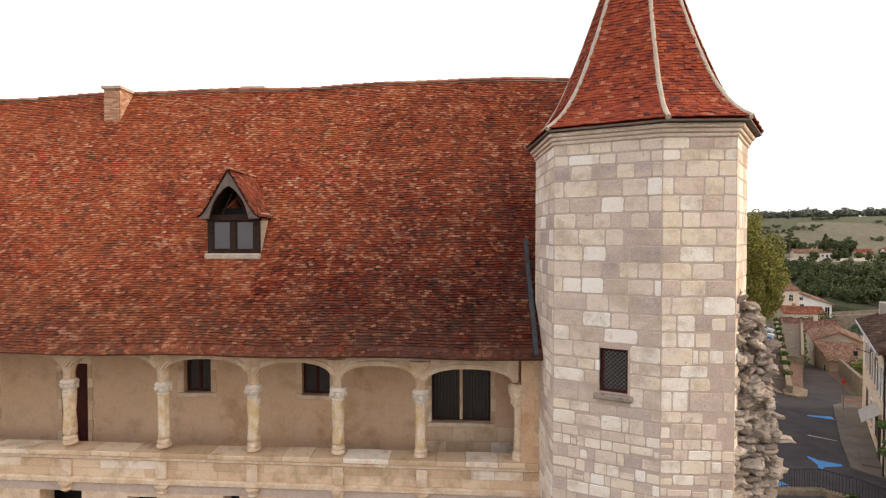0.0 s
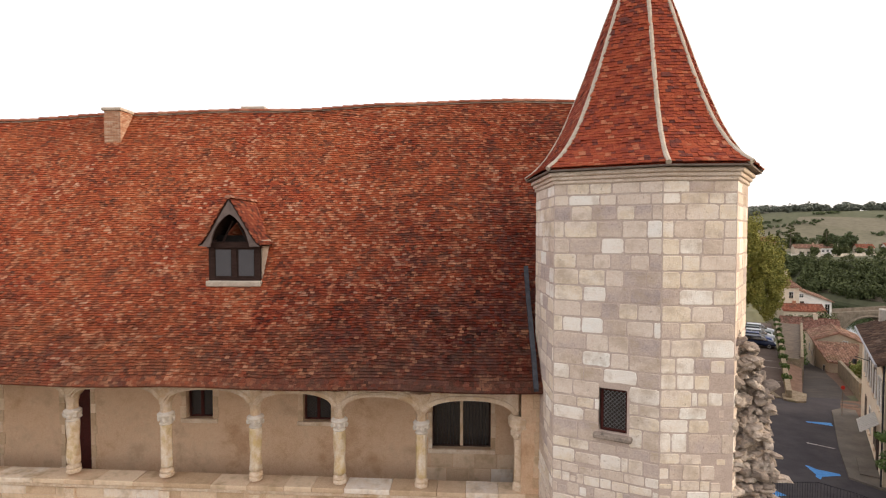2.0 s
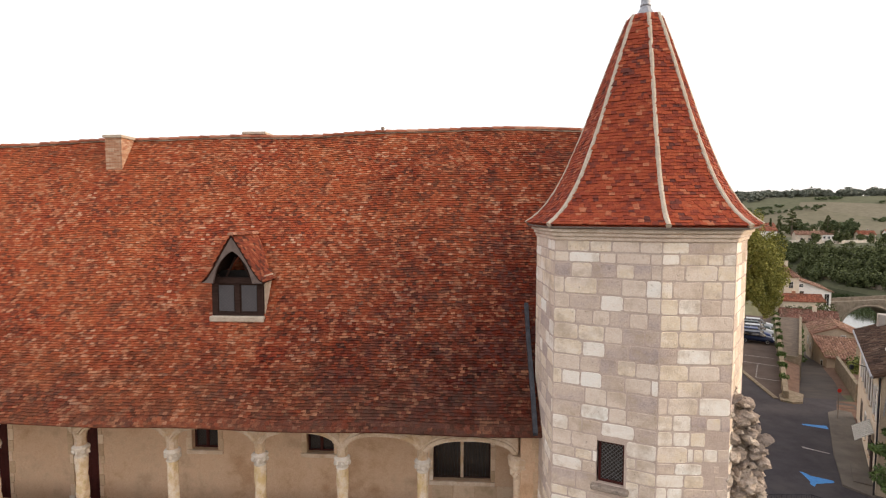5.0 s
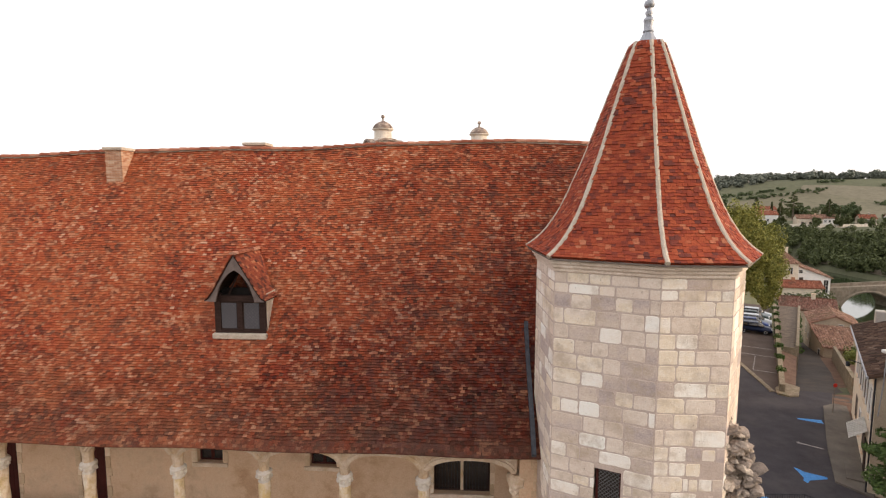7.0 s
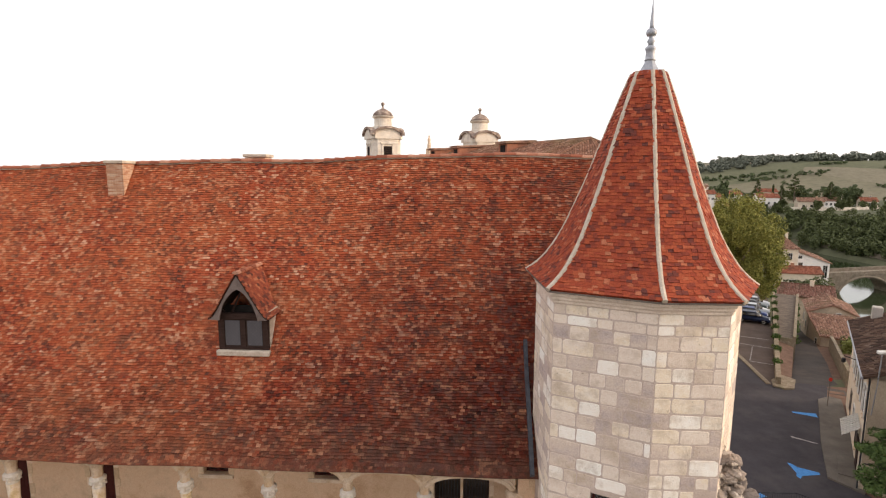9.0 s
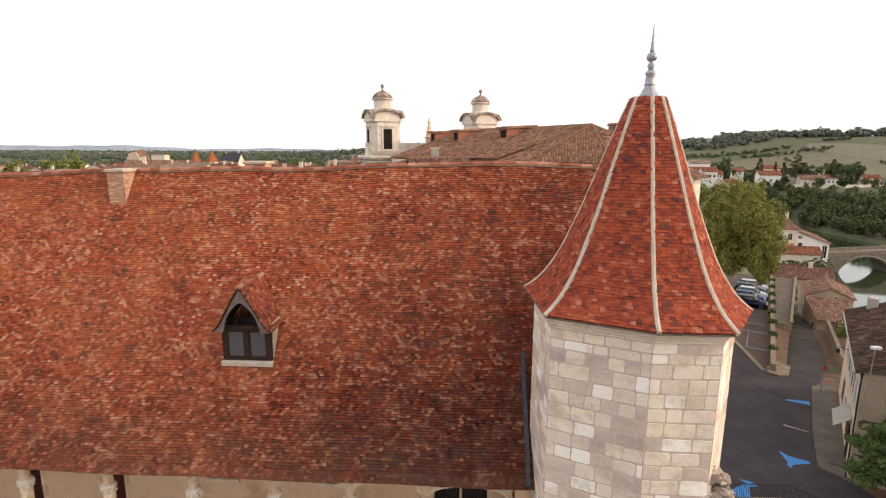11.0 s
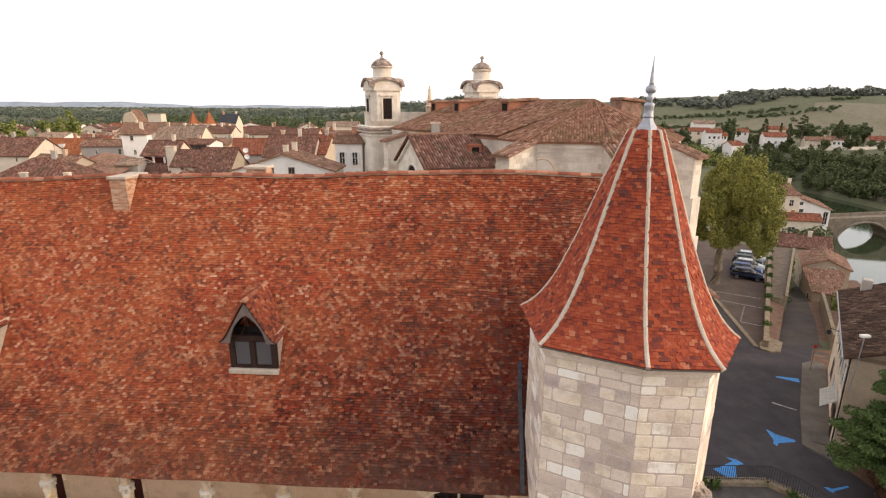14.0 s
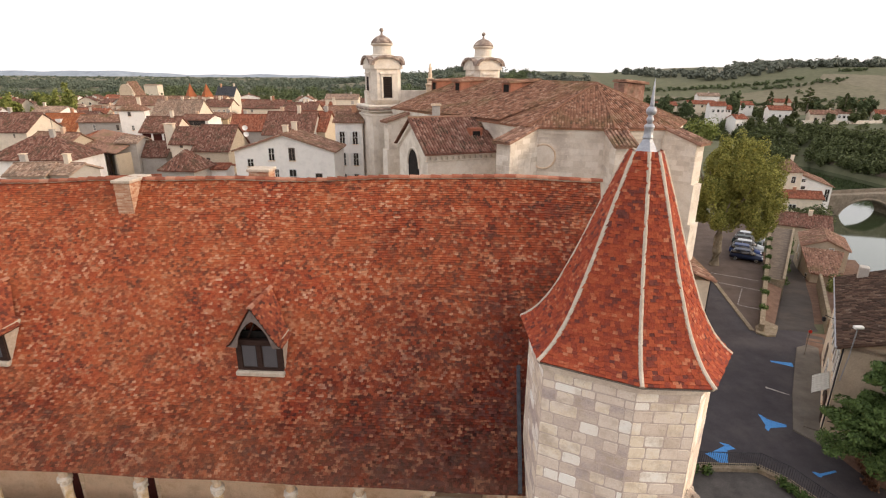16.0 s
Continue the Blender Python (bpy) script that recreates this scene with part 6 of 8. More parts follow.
def bell_tower(x, y, label):
    """A baroque bell tower: square shaft, belfry with segmental pediments, round drum and dome; origin at its foot."""
    t = thing("bell_tower", label, "tower", pose(x, y, 0, 0, 0, 23.8), "church towers")
    box("shaft", (-3.0, -3.0, 0), (3.0, 3.0, 19.2), white_stone, t, bevel=0.35)
    for o, z0, z1 in ((0.15, 18.6, 18.9), (0.3, 19.2, 19.5), (0.5, 19.5, 19.85), (0.35, 19.85, 20.2)):
        box("cornice", (-3.0 - o, -3.0 - o, z0), (3.0 + o, 3.0 + o, z1), lichen_stone if o == 0.5 else white_stone, t, bevel=0.1)
    for s in (-1, 1):
        for q in (-1, 1):
            box("pilaster", (s * 2.2 - 0.5, q * 3.0 - 0.13, 2), (s * 2.2 + 0.5, q * 3.0 + 0.13, 18.6), white_stone, t, bevel=0.03)
    belfry = part("belfry", add_box(bmesh.new(), (-2.3, -2.3, 20.2), (2.3, 2.3, 26.0), 0.7), white_stone, t)
    for k in range(4):
        rot = Matrix.Rotation(k * math.pi / 2, 4, "Z")
        op = part("bell_opening", add_box(bmesh.new(), (-0.66, -2.33, 21.2), (0.66, -2.2, 24.2), 0, rot), shade_mat, belfry, "dark louvred bell opening")
        for i in range(9):
            part("louvre", add_box(bmesh.new(), (-0.66, -2.42, 21.3 + i * 0.32), (0.66, -2.32, 21.40 + i * 0.32), 0, rot), wood_mat, op)
        for lo, hi in (((-0.98, -2.42, 21.1), (-0.68, -2.28, 24.5)), ((0.68, -2.42, 21.1), (0.98, -2.28, 24.5)), ((-1.2, -2.5, 24.5), (1.2, -2.28, 24.8))):
            part("surround", add_box(bmesh.new(), lo, hi, 0.03, rot), white_stone, belfry)
        bm = bmesh.new()
        pr = [(-2.55, 25.6), (-2.55, 25.85), (2.55, 25.85), (2.55, 25.6)]
        arc_o = [(2.5 * math.cos(q), 25.85 + 1.35 * math.sin(q)) for q in np.linspace(0, math.pi, 14)]
        arc_i = [(2.1 * math.cos(q), 25.85 + 1.0 * math.sin(q)) for q in np.linspace(0, math.pi, 14)]
        for (p, q) in zip(zip(arc_o, arc_i), list(zip(arc_o, arc_i))[1:]):
            v8 = [bm.verts.new((c[0], dep, c[1])) for dep in (-2.75, -1.9) for c in (p[0], q[0], q[1], p[1])]
            for f in ((0, 1, 2, 3), (4, 7, 6, 5), (0, 4, 5, 1), (2, 6, 7, 3)):
                bm.faces.new([v8[i] for i in f])
        bmesh.ops.remove_doubles(bm, verts=bm.verts[:], dist=0.002)
        bmesh.ops.transform(bm, matrix=rot, verts=bm.verts)
        part("pediment", bm, lichen_stone, t, "curved pediment darkened by lichen")
        bm = bmesh.new()
        tym = [bm.verts.new((2.12 * math.cos(q), -2.4, 25.85 + 1.02 * math.sin(q))) for q in np.linspace(0, math.pi, 14)]
        ty2 = [bm.verts.new((v.co.x, -1.0, v.co.z)) for v in tym]
        bm.faces.new(tym), bm.faces.new(ty2)
        for i in range(13):
            bm.faces.new((tym[i], tym[i + 1], ty2[i + 1], ty2[i]))
        bmesh.ops.transform(bm, matrix=rot, verts=bm.verts)
        part("tympanum", bm, white_stone, t)
    box("entablature", (-2.5, -2.5, 25.45), (2.5, 2.5, 25.8), white_stone, t, bevel=0.5)
    part("drum", lathe([(2.2, 26.4), (1.9, 26.9), (1.75, 27.1), (1.75, 27.25), (1.38, 27.35), (1.34, 28.5), (1.55, 28.6), (1.68, 28.72), (1.68, 28.85)], 24), white_stone, t)
    part("dome", lathe([(1.62, 28.85), (1.5, 29.15), (1.2, 29.55), (0.75, 29.85), (0.3, 30.02), (0.16, 30.15), (0.14, 30.45)], 24), lichen_stone, t, "small stone dome spotted with lichen", smooth=True)
    part("ball", lathe([(0.05, 30.45), (0.22, 30.5), (0.32, 30.72), (0.22, 30.95), (0.04, 31.02)], 14), lichen_stone, t, smooth=True)
    return t


bell_tower(-9.75, 83.2, "pale limestone bell tower with a small dome")
bell_tower(5.8, 90.0, "pale limestone bell tower with a small dome")
st = part("statue", lathe([(0.62, 22.0), (0.62, 22.9), (0.80, 23.0), (0.80, 23.15), (0.50, 23.25), (0.50, 23.9), (0.62, 24.0), (0.30, 24.1), (0.30, 24.6), (0.22, 25.1), (0.27, 25.5), (0.12, 25.8), (0.15, 26.0), (0.04, 26.2)], 12, centre=(-2.6, 85.0, 0)), carved_mat, None)
tagged(st, "weathered stone statue on a pedestal above the church front", "statue")
part("church_front", prism([(-12, 81.5), (9.0, 90.5), (8.4, 92), (-12.6, 83)], 0, 22.2), white_stone, church)


# ---------------------------------------------------------------- town
house(-22.3, 75.5, 13.7, 7.0, 0, 14.35, 2.2, 0, WHITE, canal_mat, "white rendered house with a broad low gable", "y",
      [("front", -1.75, 13.15, 0.72, 1.65, None), ("front", 1.05, 13.15, 0.72, 1.65, None), ("front", -4.75, 12.3, 0.75, 1.0, None), ("front", -1.2, 10.6, 0.5, 1.3, None), ("front", 1.0, 9.7, 0.9, 2.2, None), ("front", 4.6, 9.9, 0.8, 1.4, None)], chim=2)
house(-15.1, 85.5, 4.2, 7.0, 0, 17.5, 1.2, 0, WHITE, canal_mat, "tall narrow white house with white shutters", "x",
      [("front", x, z, 0.75, h, 0) for z, h in ((14.2, 1.9), (10.9, 1.9), (7.7, 1.8)) for x in (-1.05, 0.95)] + [("right", -1.5, 14.2, 0.8, 1.8, 0), ("right", -1.5, 11, 0.8, 1.8, 0)], chim=1)
lg = house(-61.2, 116.0, 7.2, 8.0, 0, 12.7, 2.7, 0, CREAM, canal_dark, "cream house with an open upper loggia under a dark roof", "x", [], chim=1)
# dark panel on the wall in place of the loggia's shaded recess
box("loggia_shade_panel", (-3.3, -4.05, 10.75), (3.3, -3.9, 12.35), red_wood, lg)
for x in (-3.4, -1.15, 1.15, 3.4):
    box("loggia_post", (x - 0.2, -4.16, 10.7), (x + 0.2, -3.88, 12.5), WHITE, lg)
box("loggia_sill", (-3.6, -4.2, 10.45), (3.6, -3.9, 10.7), carved_mat, lg)
house(-27.5, 150, 12, 9, 0, 13.6, 2.5, 4, CREAM, canal_mat, "cream house with a tile roof", "x", [("front", -3, 10.5, 1, 1.5, 0), ("front", 2.5, 10.5, 1, 1.5, 0)])

canal_pale = surface("canal_tile_pale", [(0.2, (0.179, 0.123, 0.095)), (0.45, (0.314, 0.207, 0.151)), (0.8, (0.493, 0.370, 0.286))], 0.9, 1.6, 9, 0.6, 0.03, each="island", spread=0.4, stain=(0.12, 0.10, 0.08), stain_scale=0.5)
canal_orange = surface("canal_tile_orange", [(0.2, (0.24, 0.075, 0.035)), (0.5, (0.36, 0.125, 0.055)), (0.8, (0.44, 0.19, 0.095))], 0.9, 1.6, 9, 0.5, 0.03, each="island", spread=0.4, stain=(0.16, 0.07, 0.04), stain_scale=0.4)
house(-64.6, 84.5, 12.6, 9, 0, 11.6, 3.0, 3, WHITE, canal_dark, "low white-walled house with a wide dark hipped tile roof", "x", [('front', -2.03, 9.7, 0.6, 1.2, None), ('front', 3.63, 9.6, 0.6, 0.9, None)], chim=1, hip=True)
house(-71.4, 97.5, 9.4, 10, 0, 11.1, 2.75, -14, BEIGE, canal_mat, "old house with a long sagging brown tile roof", "x", [('front', -0.17, 9.8, 0.46, 1.3, None)], chim=1)
house(-60.4, 101.5, 3.6, 6, 0, 12.0, 0.8, 6, GREY, canal_pale, "roofless-looking stained stone house end", "x", [], chim=0)
house(-98.5, 123.5, 10.2, 11, 0, 11.85, 3.6, -3, CREAM, canal_dark, "greyed house with a long brown tile roof", "x", [('front', 2.16, 10.62, 0.2, 0.74, None)], chim=1)
orange = house(-103.5, 145.0, 9.5, 10, 0, 9.9, 4.0, 4, BEIGE, canal_orange, "house with a bright orange tile roof and skylight", "x", [('front', -2.88, 7.58, 0.54, 1.1, None)], chim=1)
box("skylight", (-1.2, -2.9, 11.55), (0.2, -1.6, 12.75), shutter_mats[0], orange)
house(-123.6, 169.0, 8.2, 8, 0, 13.0, 1.3, 0, WHITE, canal_pale, "bright white house with a low gable", "x", [], chim=1)
house(-83.6, 130.2, 10.1, 4.5, 0, 13.35, 1.3, 3, GREY, canal_mat, "long weathered pale house under a thin brown roof", "x", [('front', -1.4, 11.34, 0.44, 1.2, None), ('front', 4.08, 11.38, 0.45, 1.19, None)], chim=0)
house(-75.1, 114.5, 5.2, 5, 0, 11.32, 1.2, 0, BEIGE, canal_red, "low house with a red hipped roof", "x", [], chim=0,hip=True)
house(-72.2, 123.8, 5.3, 3.6, 0, 16.42, 1.3, 12, WHITE, canal_mat, "pale tower-like house with a hipped tile roof", "x", [('front', -0.52, 15.17, 0.49, 0.87, None), ('front', -0.17, 12.01, 0.47, 1.02, None)], hip=True)
house(-56.9, 103.0, 6.0, 6, 0, 9.4, 2.3, 2, GREY, canal_dark, "dark-roofed annexe below the loggia house", "x", [], chim=0)
house(-49.2, 102.0, 4.8, 8, 0, 12.0, 2.55, 3, CREAM, canal_dark, "old beige house with a dark mossy tile roof", "x", [('front', -0.44, 11.31, 0.36, 0.41, None), ('front', 1.59, 11.43, 0.36, 0.41, None), ('front', -0.56, 9.52, 0.86, 0.63, None), ('front', 1.45, 8.9, 0.46, 1.27, None)], chim=0)
house(-43.5, 102.0, 6.6, 10, 0, 10.97, 4.0, -2, BEIGE, canal_dark, "beige house with a brown mossy tile roof", "x", [('front', -1.66, 10.68, 0.57, 0.41, None), ('front', -2.57, 8.19, 0.82, 0.83, None), ('front', -0.62, 8.31, 0.57, 1.24, None)], chim=0)
# one wide dark pane stands for the shade in the open loggia
house(-62.6, 136.0, 7.0, 8, 0, 13.57, 0.9, 0, WHITE, canal_dark, "flat-roofed white house with a dark open loggia", "x", [('front', -0.16, 12.24, 5.73, 1.19, None)], chim=1)
house(-44.5, 121.5, 7.4, 7, 0, 12.59, 3.0, 3, GREY, canal_red, "house with a weathered red tile roof", "x", [], chim=1)
house(-31.2, 109.0, 9.6, 10, 0, 13.29, 3.8, 0, GREY, canal_dark, "grey house with a mossy dark roof", "x", [], chim=2)
house(-27.2, 112.5, 6.0, 9, 0, 13.58, 3.4, -6, BEIGE, canal_red, "old beige house with a terracotta tile roof", "x", [], chim=1)
house(-65.0, 194.5, 14.0, 9, 0, 13.06, 2.6, 2, CREAM, canal_dark, "long house with a dark tile roof", "x", [('front', -4.06, 11.69, 0.71, 0.77, None)], chim=2)
house(-48.8, 182.5, 11.3, 9, 0, 12.96, 2.4, -3, BEIGE, canal_dark, "pale house with a dark roof", "x", [], chim=2)
house(-86.8, 207.0, 9.8, 9, 0, 12.74, 2.4, 0, CREAM, canal_dark, "cream manor wing with a dark roof and tall windows", "x", [('front', -1.01, 10.29, 0.47, 1.22, None), ('front', 0.89, 10.3, 0.47, 1.23, None), ('front', 2.79, 10.32, 0.48, 1.22, None), ('front', 4.69, 10.33, 0.48, 1.22, None)], chim=2)
house(-105.2, 195.0, 23.7, 10, 0, 13.75, 2.9, 2, CREAM, canal_mat, "long low house with a brown roof", "x", [('front', 6.7, 9.84, 0.54, 1.19, None), ('front', 8.94, 9.86, 0.55, 1.19, None)], chim=1)
house(-83.8, 170.0, 14.7, 10, 0, 12.01, 4.6, -4, CREAM, canal_pale, "house with a pale pink tile roof", "x", [('front', -3.56, 10.63, 0.54, 1.02, None)], chim=2)
house(-48.9, 255.0, 14.9, 10, 0, 13.78, 2.0, 3, CREAM, canal_pale, "long pale barn with a brown roof", "x", [], chim=1)
house(-32.7, 152.0, 3.2, 4, 0, 13.59, 3.6, 0, CREAM, canal_red, "small house with a pointed red roof", "x", [], hip=True,chim=1)
house(-33.1, 75.5, 3.2, 3, 0, 11.51, 0.4, 0, WHITE, canal_red, "small white wall house with a tile cap", "x", [], chim=0)
house(-36.1, 72.5, 4.7, 5, 0, 11.94, 2.4, -6, GREY, canal_dark, "rubble barn with a humped mossy roof", "x", [], chim=0,hip=True)
house(-51.1, 64.5, 4.2, 5, 0, 12.61, 1.0, 8, GREY, canal_pale, "old sheds with a broken grey tile roof", "x", [], chim=1)
house(-47.6, 65.5, 3.9, 5, 0, 12.59, 0.9, -7, GREY, canal_pale, "low shed with a grey mossy roof", "x", [], chim=1)

# manor with two pointed turrets and a slate roof
cas = house(-97.0, 222.0, 14.0, 10.0, 0, 14.2, 1.6, 0, CREAM, canal_mat, "cream manor with two pointed red turrets", "x", [])
for x in (-3.8, 2.6):
    box("turret", (x - 1.6, -10.2, 0), (x + 1.6, -7.0, 16.0), CREAM, cas)
    part("turret_roof", lathe([(2.5, 15.9), (1.35, 18.0), (0.05, 20.9)], 4, centre=(x, -8.6, 0)), canal_orange, cas, "pointed red tile roof")
house(-95.2, 236.0, 7.6, 8.0, 0, 15.6, 3.6, 0, CREAM, slate_mat, "stone house with a steep blue-grey slate roof", "x", [], chim=2)
# chapel with a bell wall
sp = house(-178.0, 308.0, 8.0, 12.0, 0, 12.5, 7.5, 8, CREAM, canal_mat, "old chapel with a steep brown roof and a bell wall", "y", [], chim=0)
part("bell_wall", prism([(-4.2, -8.2), (2.6, -8.2), (2.6, -6.6), (-4.2, -6.6)], 0, 16.2), BEIGE, sp)
part("bell_wall", lathe([(0.6, 0), (3.0, 0), (3.0, 1.4), (0.6, 1.4)], 18), BEIGE, sp).matrix_basis = pose(-0.8, -6.7, 16.0, 90)
house(-229, 424, 10.5, 8, 4, 15.9, 0.5, 0, CREAM, canal_pale, "white modern building among the trees", "x", [], chim=0)
# open barn with a sagging roof on posts
barn = thing("barn", "open timber barn with a sagging brown tile roof", "barn", pose(-63.4, 95.0, 0, 0, 0, -8))
canal_slope([(-4.8, 0.0, 11.7), (3.7, 0.0, 10.7), (3.2, 8.5, 12.8), (-5.0, 8.0, 14.1)], barn, canal_mat, 0.25)
box("back_wall", (-4.6, 7.2, 0), (3.0, 7.6, 11.6), GREY, barn)
box("end_wall", (3.0, 0.3, 0), (3.4, 7.6, 10.4), BEIGE, barn)
box("end_wall", (-4.6, 0.2, 0), (-3.5, 7.2, 11.2), BEIGE, barn)
for x in (0.2, 1.7):
    box("post", (x - 0.16, 0.2, 0), (x + 0.16, 0.5, 10.9), wood_mat, barn)
box("beam", (-3.5, 0.2, 10.35), (3.2, 0.5, 10.65), wood_mat, barn)
stack = thing("chimney_stack", "tall cream rendered chimney stack", "chimney", pose(-53.2, 101.5, 0))
box("shaft", (-0.85, 0, 10.0), (0.85, 1.1, 15.2), CREAM, stack, bevel=0.05)
box("cap", (-0.98, -0.13, 15.2), (0.98, 1.23, 15.45), carved_mat, stack, bevel=0.04)
for dx, dz, r_ in ((-38.55, 14.7, 0.5), (-38.4, 13.5, 0.5)):
    dish = thing("satellite_dish", "round white satellite dish on a short arm", "dish", pose(dx, 101.5, dz, 70, 0, 20))
    part("reflector", lathe([(0.03, -0.12), (0.3, -0.06), (r_, 0.06), (r_, 0.08), (0.3, -0.03), (0.03, -0.09)], 20), shutter_mats[0], dish)
    tube("arm", [(0, 0, -0.1), (0, -0.35, -0.45)], 0.03, iron_mat, dish)
for ax_, ay, az, ah in ((-60, 150, 12, 4.5), (-33, 128, 13.5, 5.0), (-70, 172, 12, 4.0), (-90, 121, 13, 3.5), (-44, 185, 14, 4.5), (-30, 185, 14, 4.5)):
    ant = thing("tv_antenna", "thin metal rooftop television antenna", "antenna", pose(ax_, ay, az, 0, 0, rng.uniform(0, 90)))
    tube("mast", [(0, 0, -3), (0, 0, ah)], 0.035, iron_mat, ant, sides=5)
    tube("boom", [(-0.7, 0, ah - 0.2), (0.7, 0, ah - 0.2)], 0.025, iron_mat, ant, sides=5)
    for q in (-0.6, -0.3, 0.0, 0.3, 0.6):
        tube("rod", [(q, -0.35, ah - 0.2), (q, 0.35, ah - 0.2)], 0.015, iron_mat, ant, sides=4)

# the rest of the old town, street by street
taken = [(-22, 79, 11), (-15, 85, 6), (-76, 143, 7), (-97, 225, 11), (-178, 308, 9), (-27, 150, 8), (9, 66, 22), (0, 86, 16), (0, 52, 8), (-63, 92, 9), (-67, 85, 6.2), (-63, 92, 1.4), (-98, 124, 5.1), (-111, 156, 5.0), (-154, 210, 4.8), (-84, 132, 5.1), (-75, 116, 2.6), (-84, 146, 3.1), (-57, 104, 2.7), (-49, 102, 2.5), (-42, 101, 3.4), (-63, 136, 3.5), (-44, 122, 3.7), (-31, 109, 4.8), (-27, 112, 3.0), (-65, 194, 7.0), (-49, 182, 5.6), (-88, 205, 6.3), (-133, 240, 11.8), (-84, 170, 7.4), (-49, 255, 7.5), (-33, 152, 1.6), (-33, 76, 1.6), (-36, 74, 2.5), (-51, 64, 2.1), (-48, 66, 1.9)]
labels = {WHITE: "white rendered town house with a brown tile roof", CREAM: "cream town house with a brown tile roof", BEIGE: "beige town house with a weathered tile roof", OCHRE: "ochre town house with a brown tile roof", GREY: "greyed old town house with a tile roof"}
count, tries = 0, 0
while count < 180 and tries < 12000:
    tries += 1
    y = 66 + 300 * rng.random() ** 1.15
    x = -0.97 * y + (0.97 * y + 14) * rng.random() + 3
    if x > -14 and y < 150:
        continue
    if x > 30 or (y < 95 and x > -34 and y > 60 and x > -30):
        continue
    w, d = rng.uniform(8, 15), rng.uniform(7, 10)
    r = 0.5 * math.hypot(w, d) * 0.82
    if any(math.hypot(x - a, y - b) < (r + c) * 0.80 for a, b, c in taken):
        continue
    taken.append((x, y, r))
    wall = house_walls[rng.choice(5, p=[0.38, 0.30, 0.14, 0.08, 0.10])]
    if river_side(np.array(x), np.array(y))[0] < 32:
        continue
    eave = rng.uniform(3.8, 6.2) if y < 170 else rng.uniform(6.5, 10.4)
    along = "x" if rng.random() < 0.68 else "y"
    wins = [("front", o * w / 2, zz, 0.95, 1.4, int(rng.choice([0, 1])) if rng.random() < 0.5 and y < 200 else None) for o in ((-0.55, 0.1, 0.6) if w > 11 and y < 220 else (-0.45, 0.4)) for zz in ((eave - 2.2,) if y > 120 else (eave - 2.2, eave - 5.0))]
    house(x, y, w, d, 0, eave, rng.uniform(1.6, 2.6), rng.normal(0, 14), wall, [canal_mat, canal_red, canal_dark, canal_pale][int(rng.choice(4, p=[0.36, 0.2, 0.24, 0.2]))], labels[wall], along, wins, detail=y < 140, chim=int(rng.random() < 0.75), group="town houses")
    count += 1


# ---------------------------------------------------------------- foliage
def leaf_material(name, dark, light):
    m, n, l, b = material(name, dark, 0.7)
    rnd = n.new("ShaderNodeNewGeometry").outputs["Random Per Island"]
    big = noise_node(n, l, 0.35, 3, 0.6)
    fac = math_node(n, l, "ADD", math_node(n, l, "MULTIPLY", rnd, 0.6), math_node(n, l, "MULTIPLY", big, 0.4))
    col = ramp_node(n, l, fac, [(0.1, dark), (0.5, tuple((a + b_) / 2 for a, b_ in zip(dark, light))), (0.85, light)])
    l.new(col, b.inputs["Base Color"])
    b.inputs["Subsurface Weight"].default_value = 0.0
    return m


plane_leaf = leaf_material("plane_leaves", (0.075, 0.088, 0.020), (0.37, 0.345, 0.090))
wood_leaf = leaf_material("woodland_leaves", (0.036, 0.047, 0.020), (0.135, 0.150, 0.060))
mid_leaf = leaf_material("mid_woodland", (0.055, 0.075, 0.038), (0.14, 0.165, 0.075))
# these two leaf colours are paled and greyed to carry distance haze
hazed_plain_leaf = leaf_material("hazed_plain_woodland", (0.085, 0.102, 0.080), (0.155, 0.178, 0.130))
hazed_leaf = leaf_material("hazed_woodland", (0.115, 0.125, 0.10), (0.19, 0.20, 0.155))
bush_leaf = leaf_material("garden_leaves", (0.026, 0.050, 0.014), (0.10, 0.145, 0.040))
fir_leaf = leaf_material("conifer_needles", (0.030, 0.052, 0.018), (0.115, 0.170, 0.050))
bright_leaf = leaf_material("light_tree_leaves", (0.10, 0.125, 0.03), (0.27, 0.28, 0.08))
dry_leaf = leaf_material("autumn_vine", (0.06, 0.03, 0.02), (0.14, 0.07, 0.04))
bark_mat = surface("plane_bark", [(0.2, (0.11, 0.085, 0.06)), (0.5, (0.20, 0.165, 0.12)), (0.8, (0.33, 0.29, 0.23))], 0.9, 2.0, 14, 0.6, 0.02)


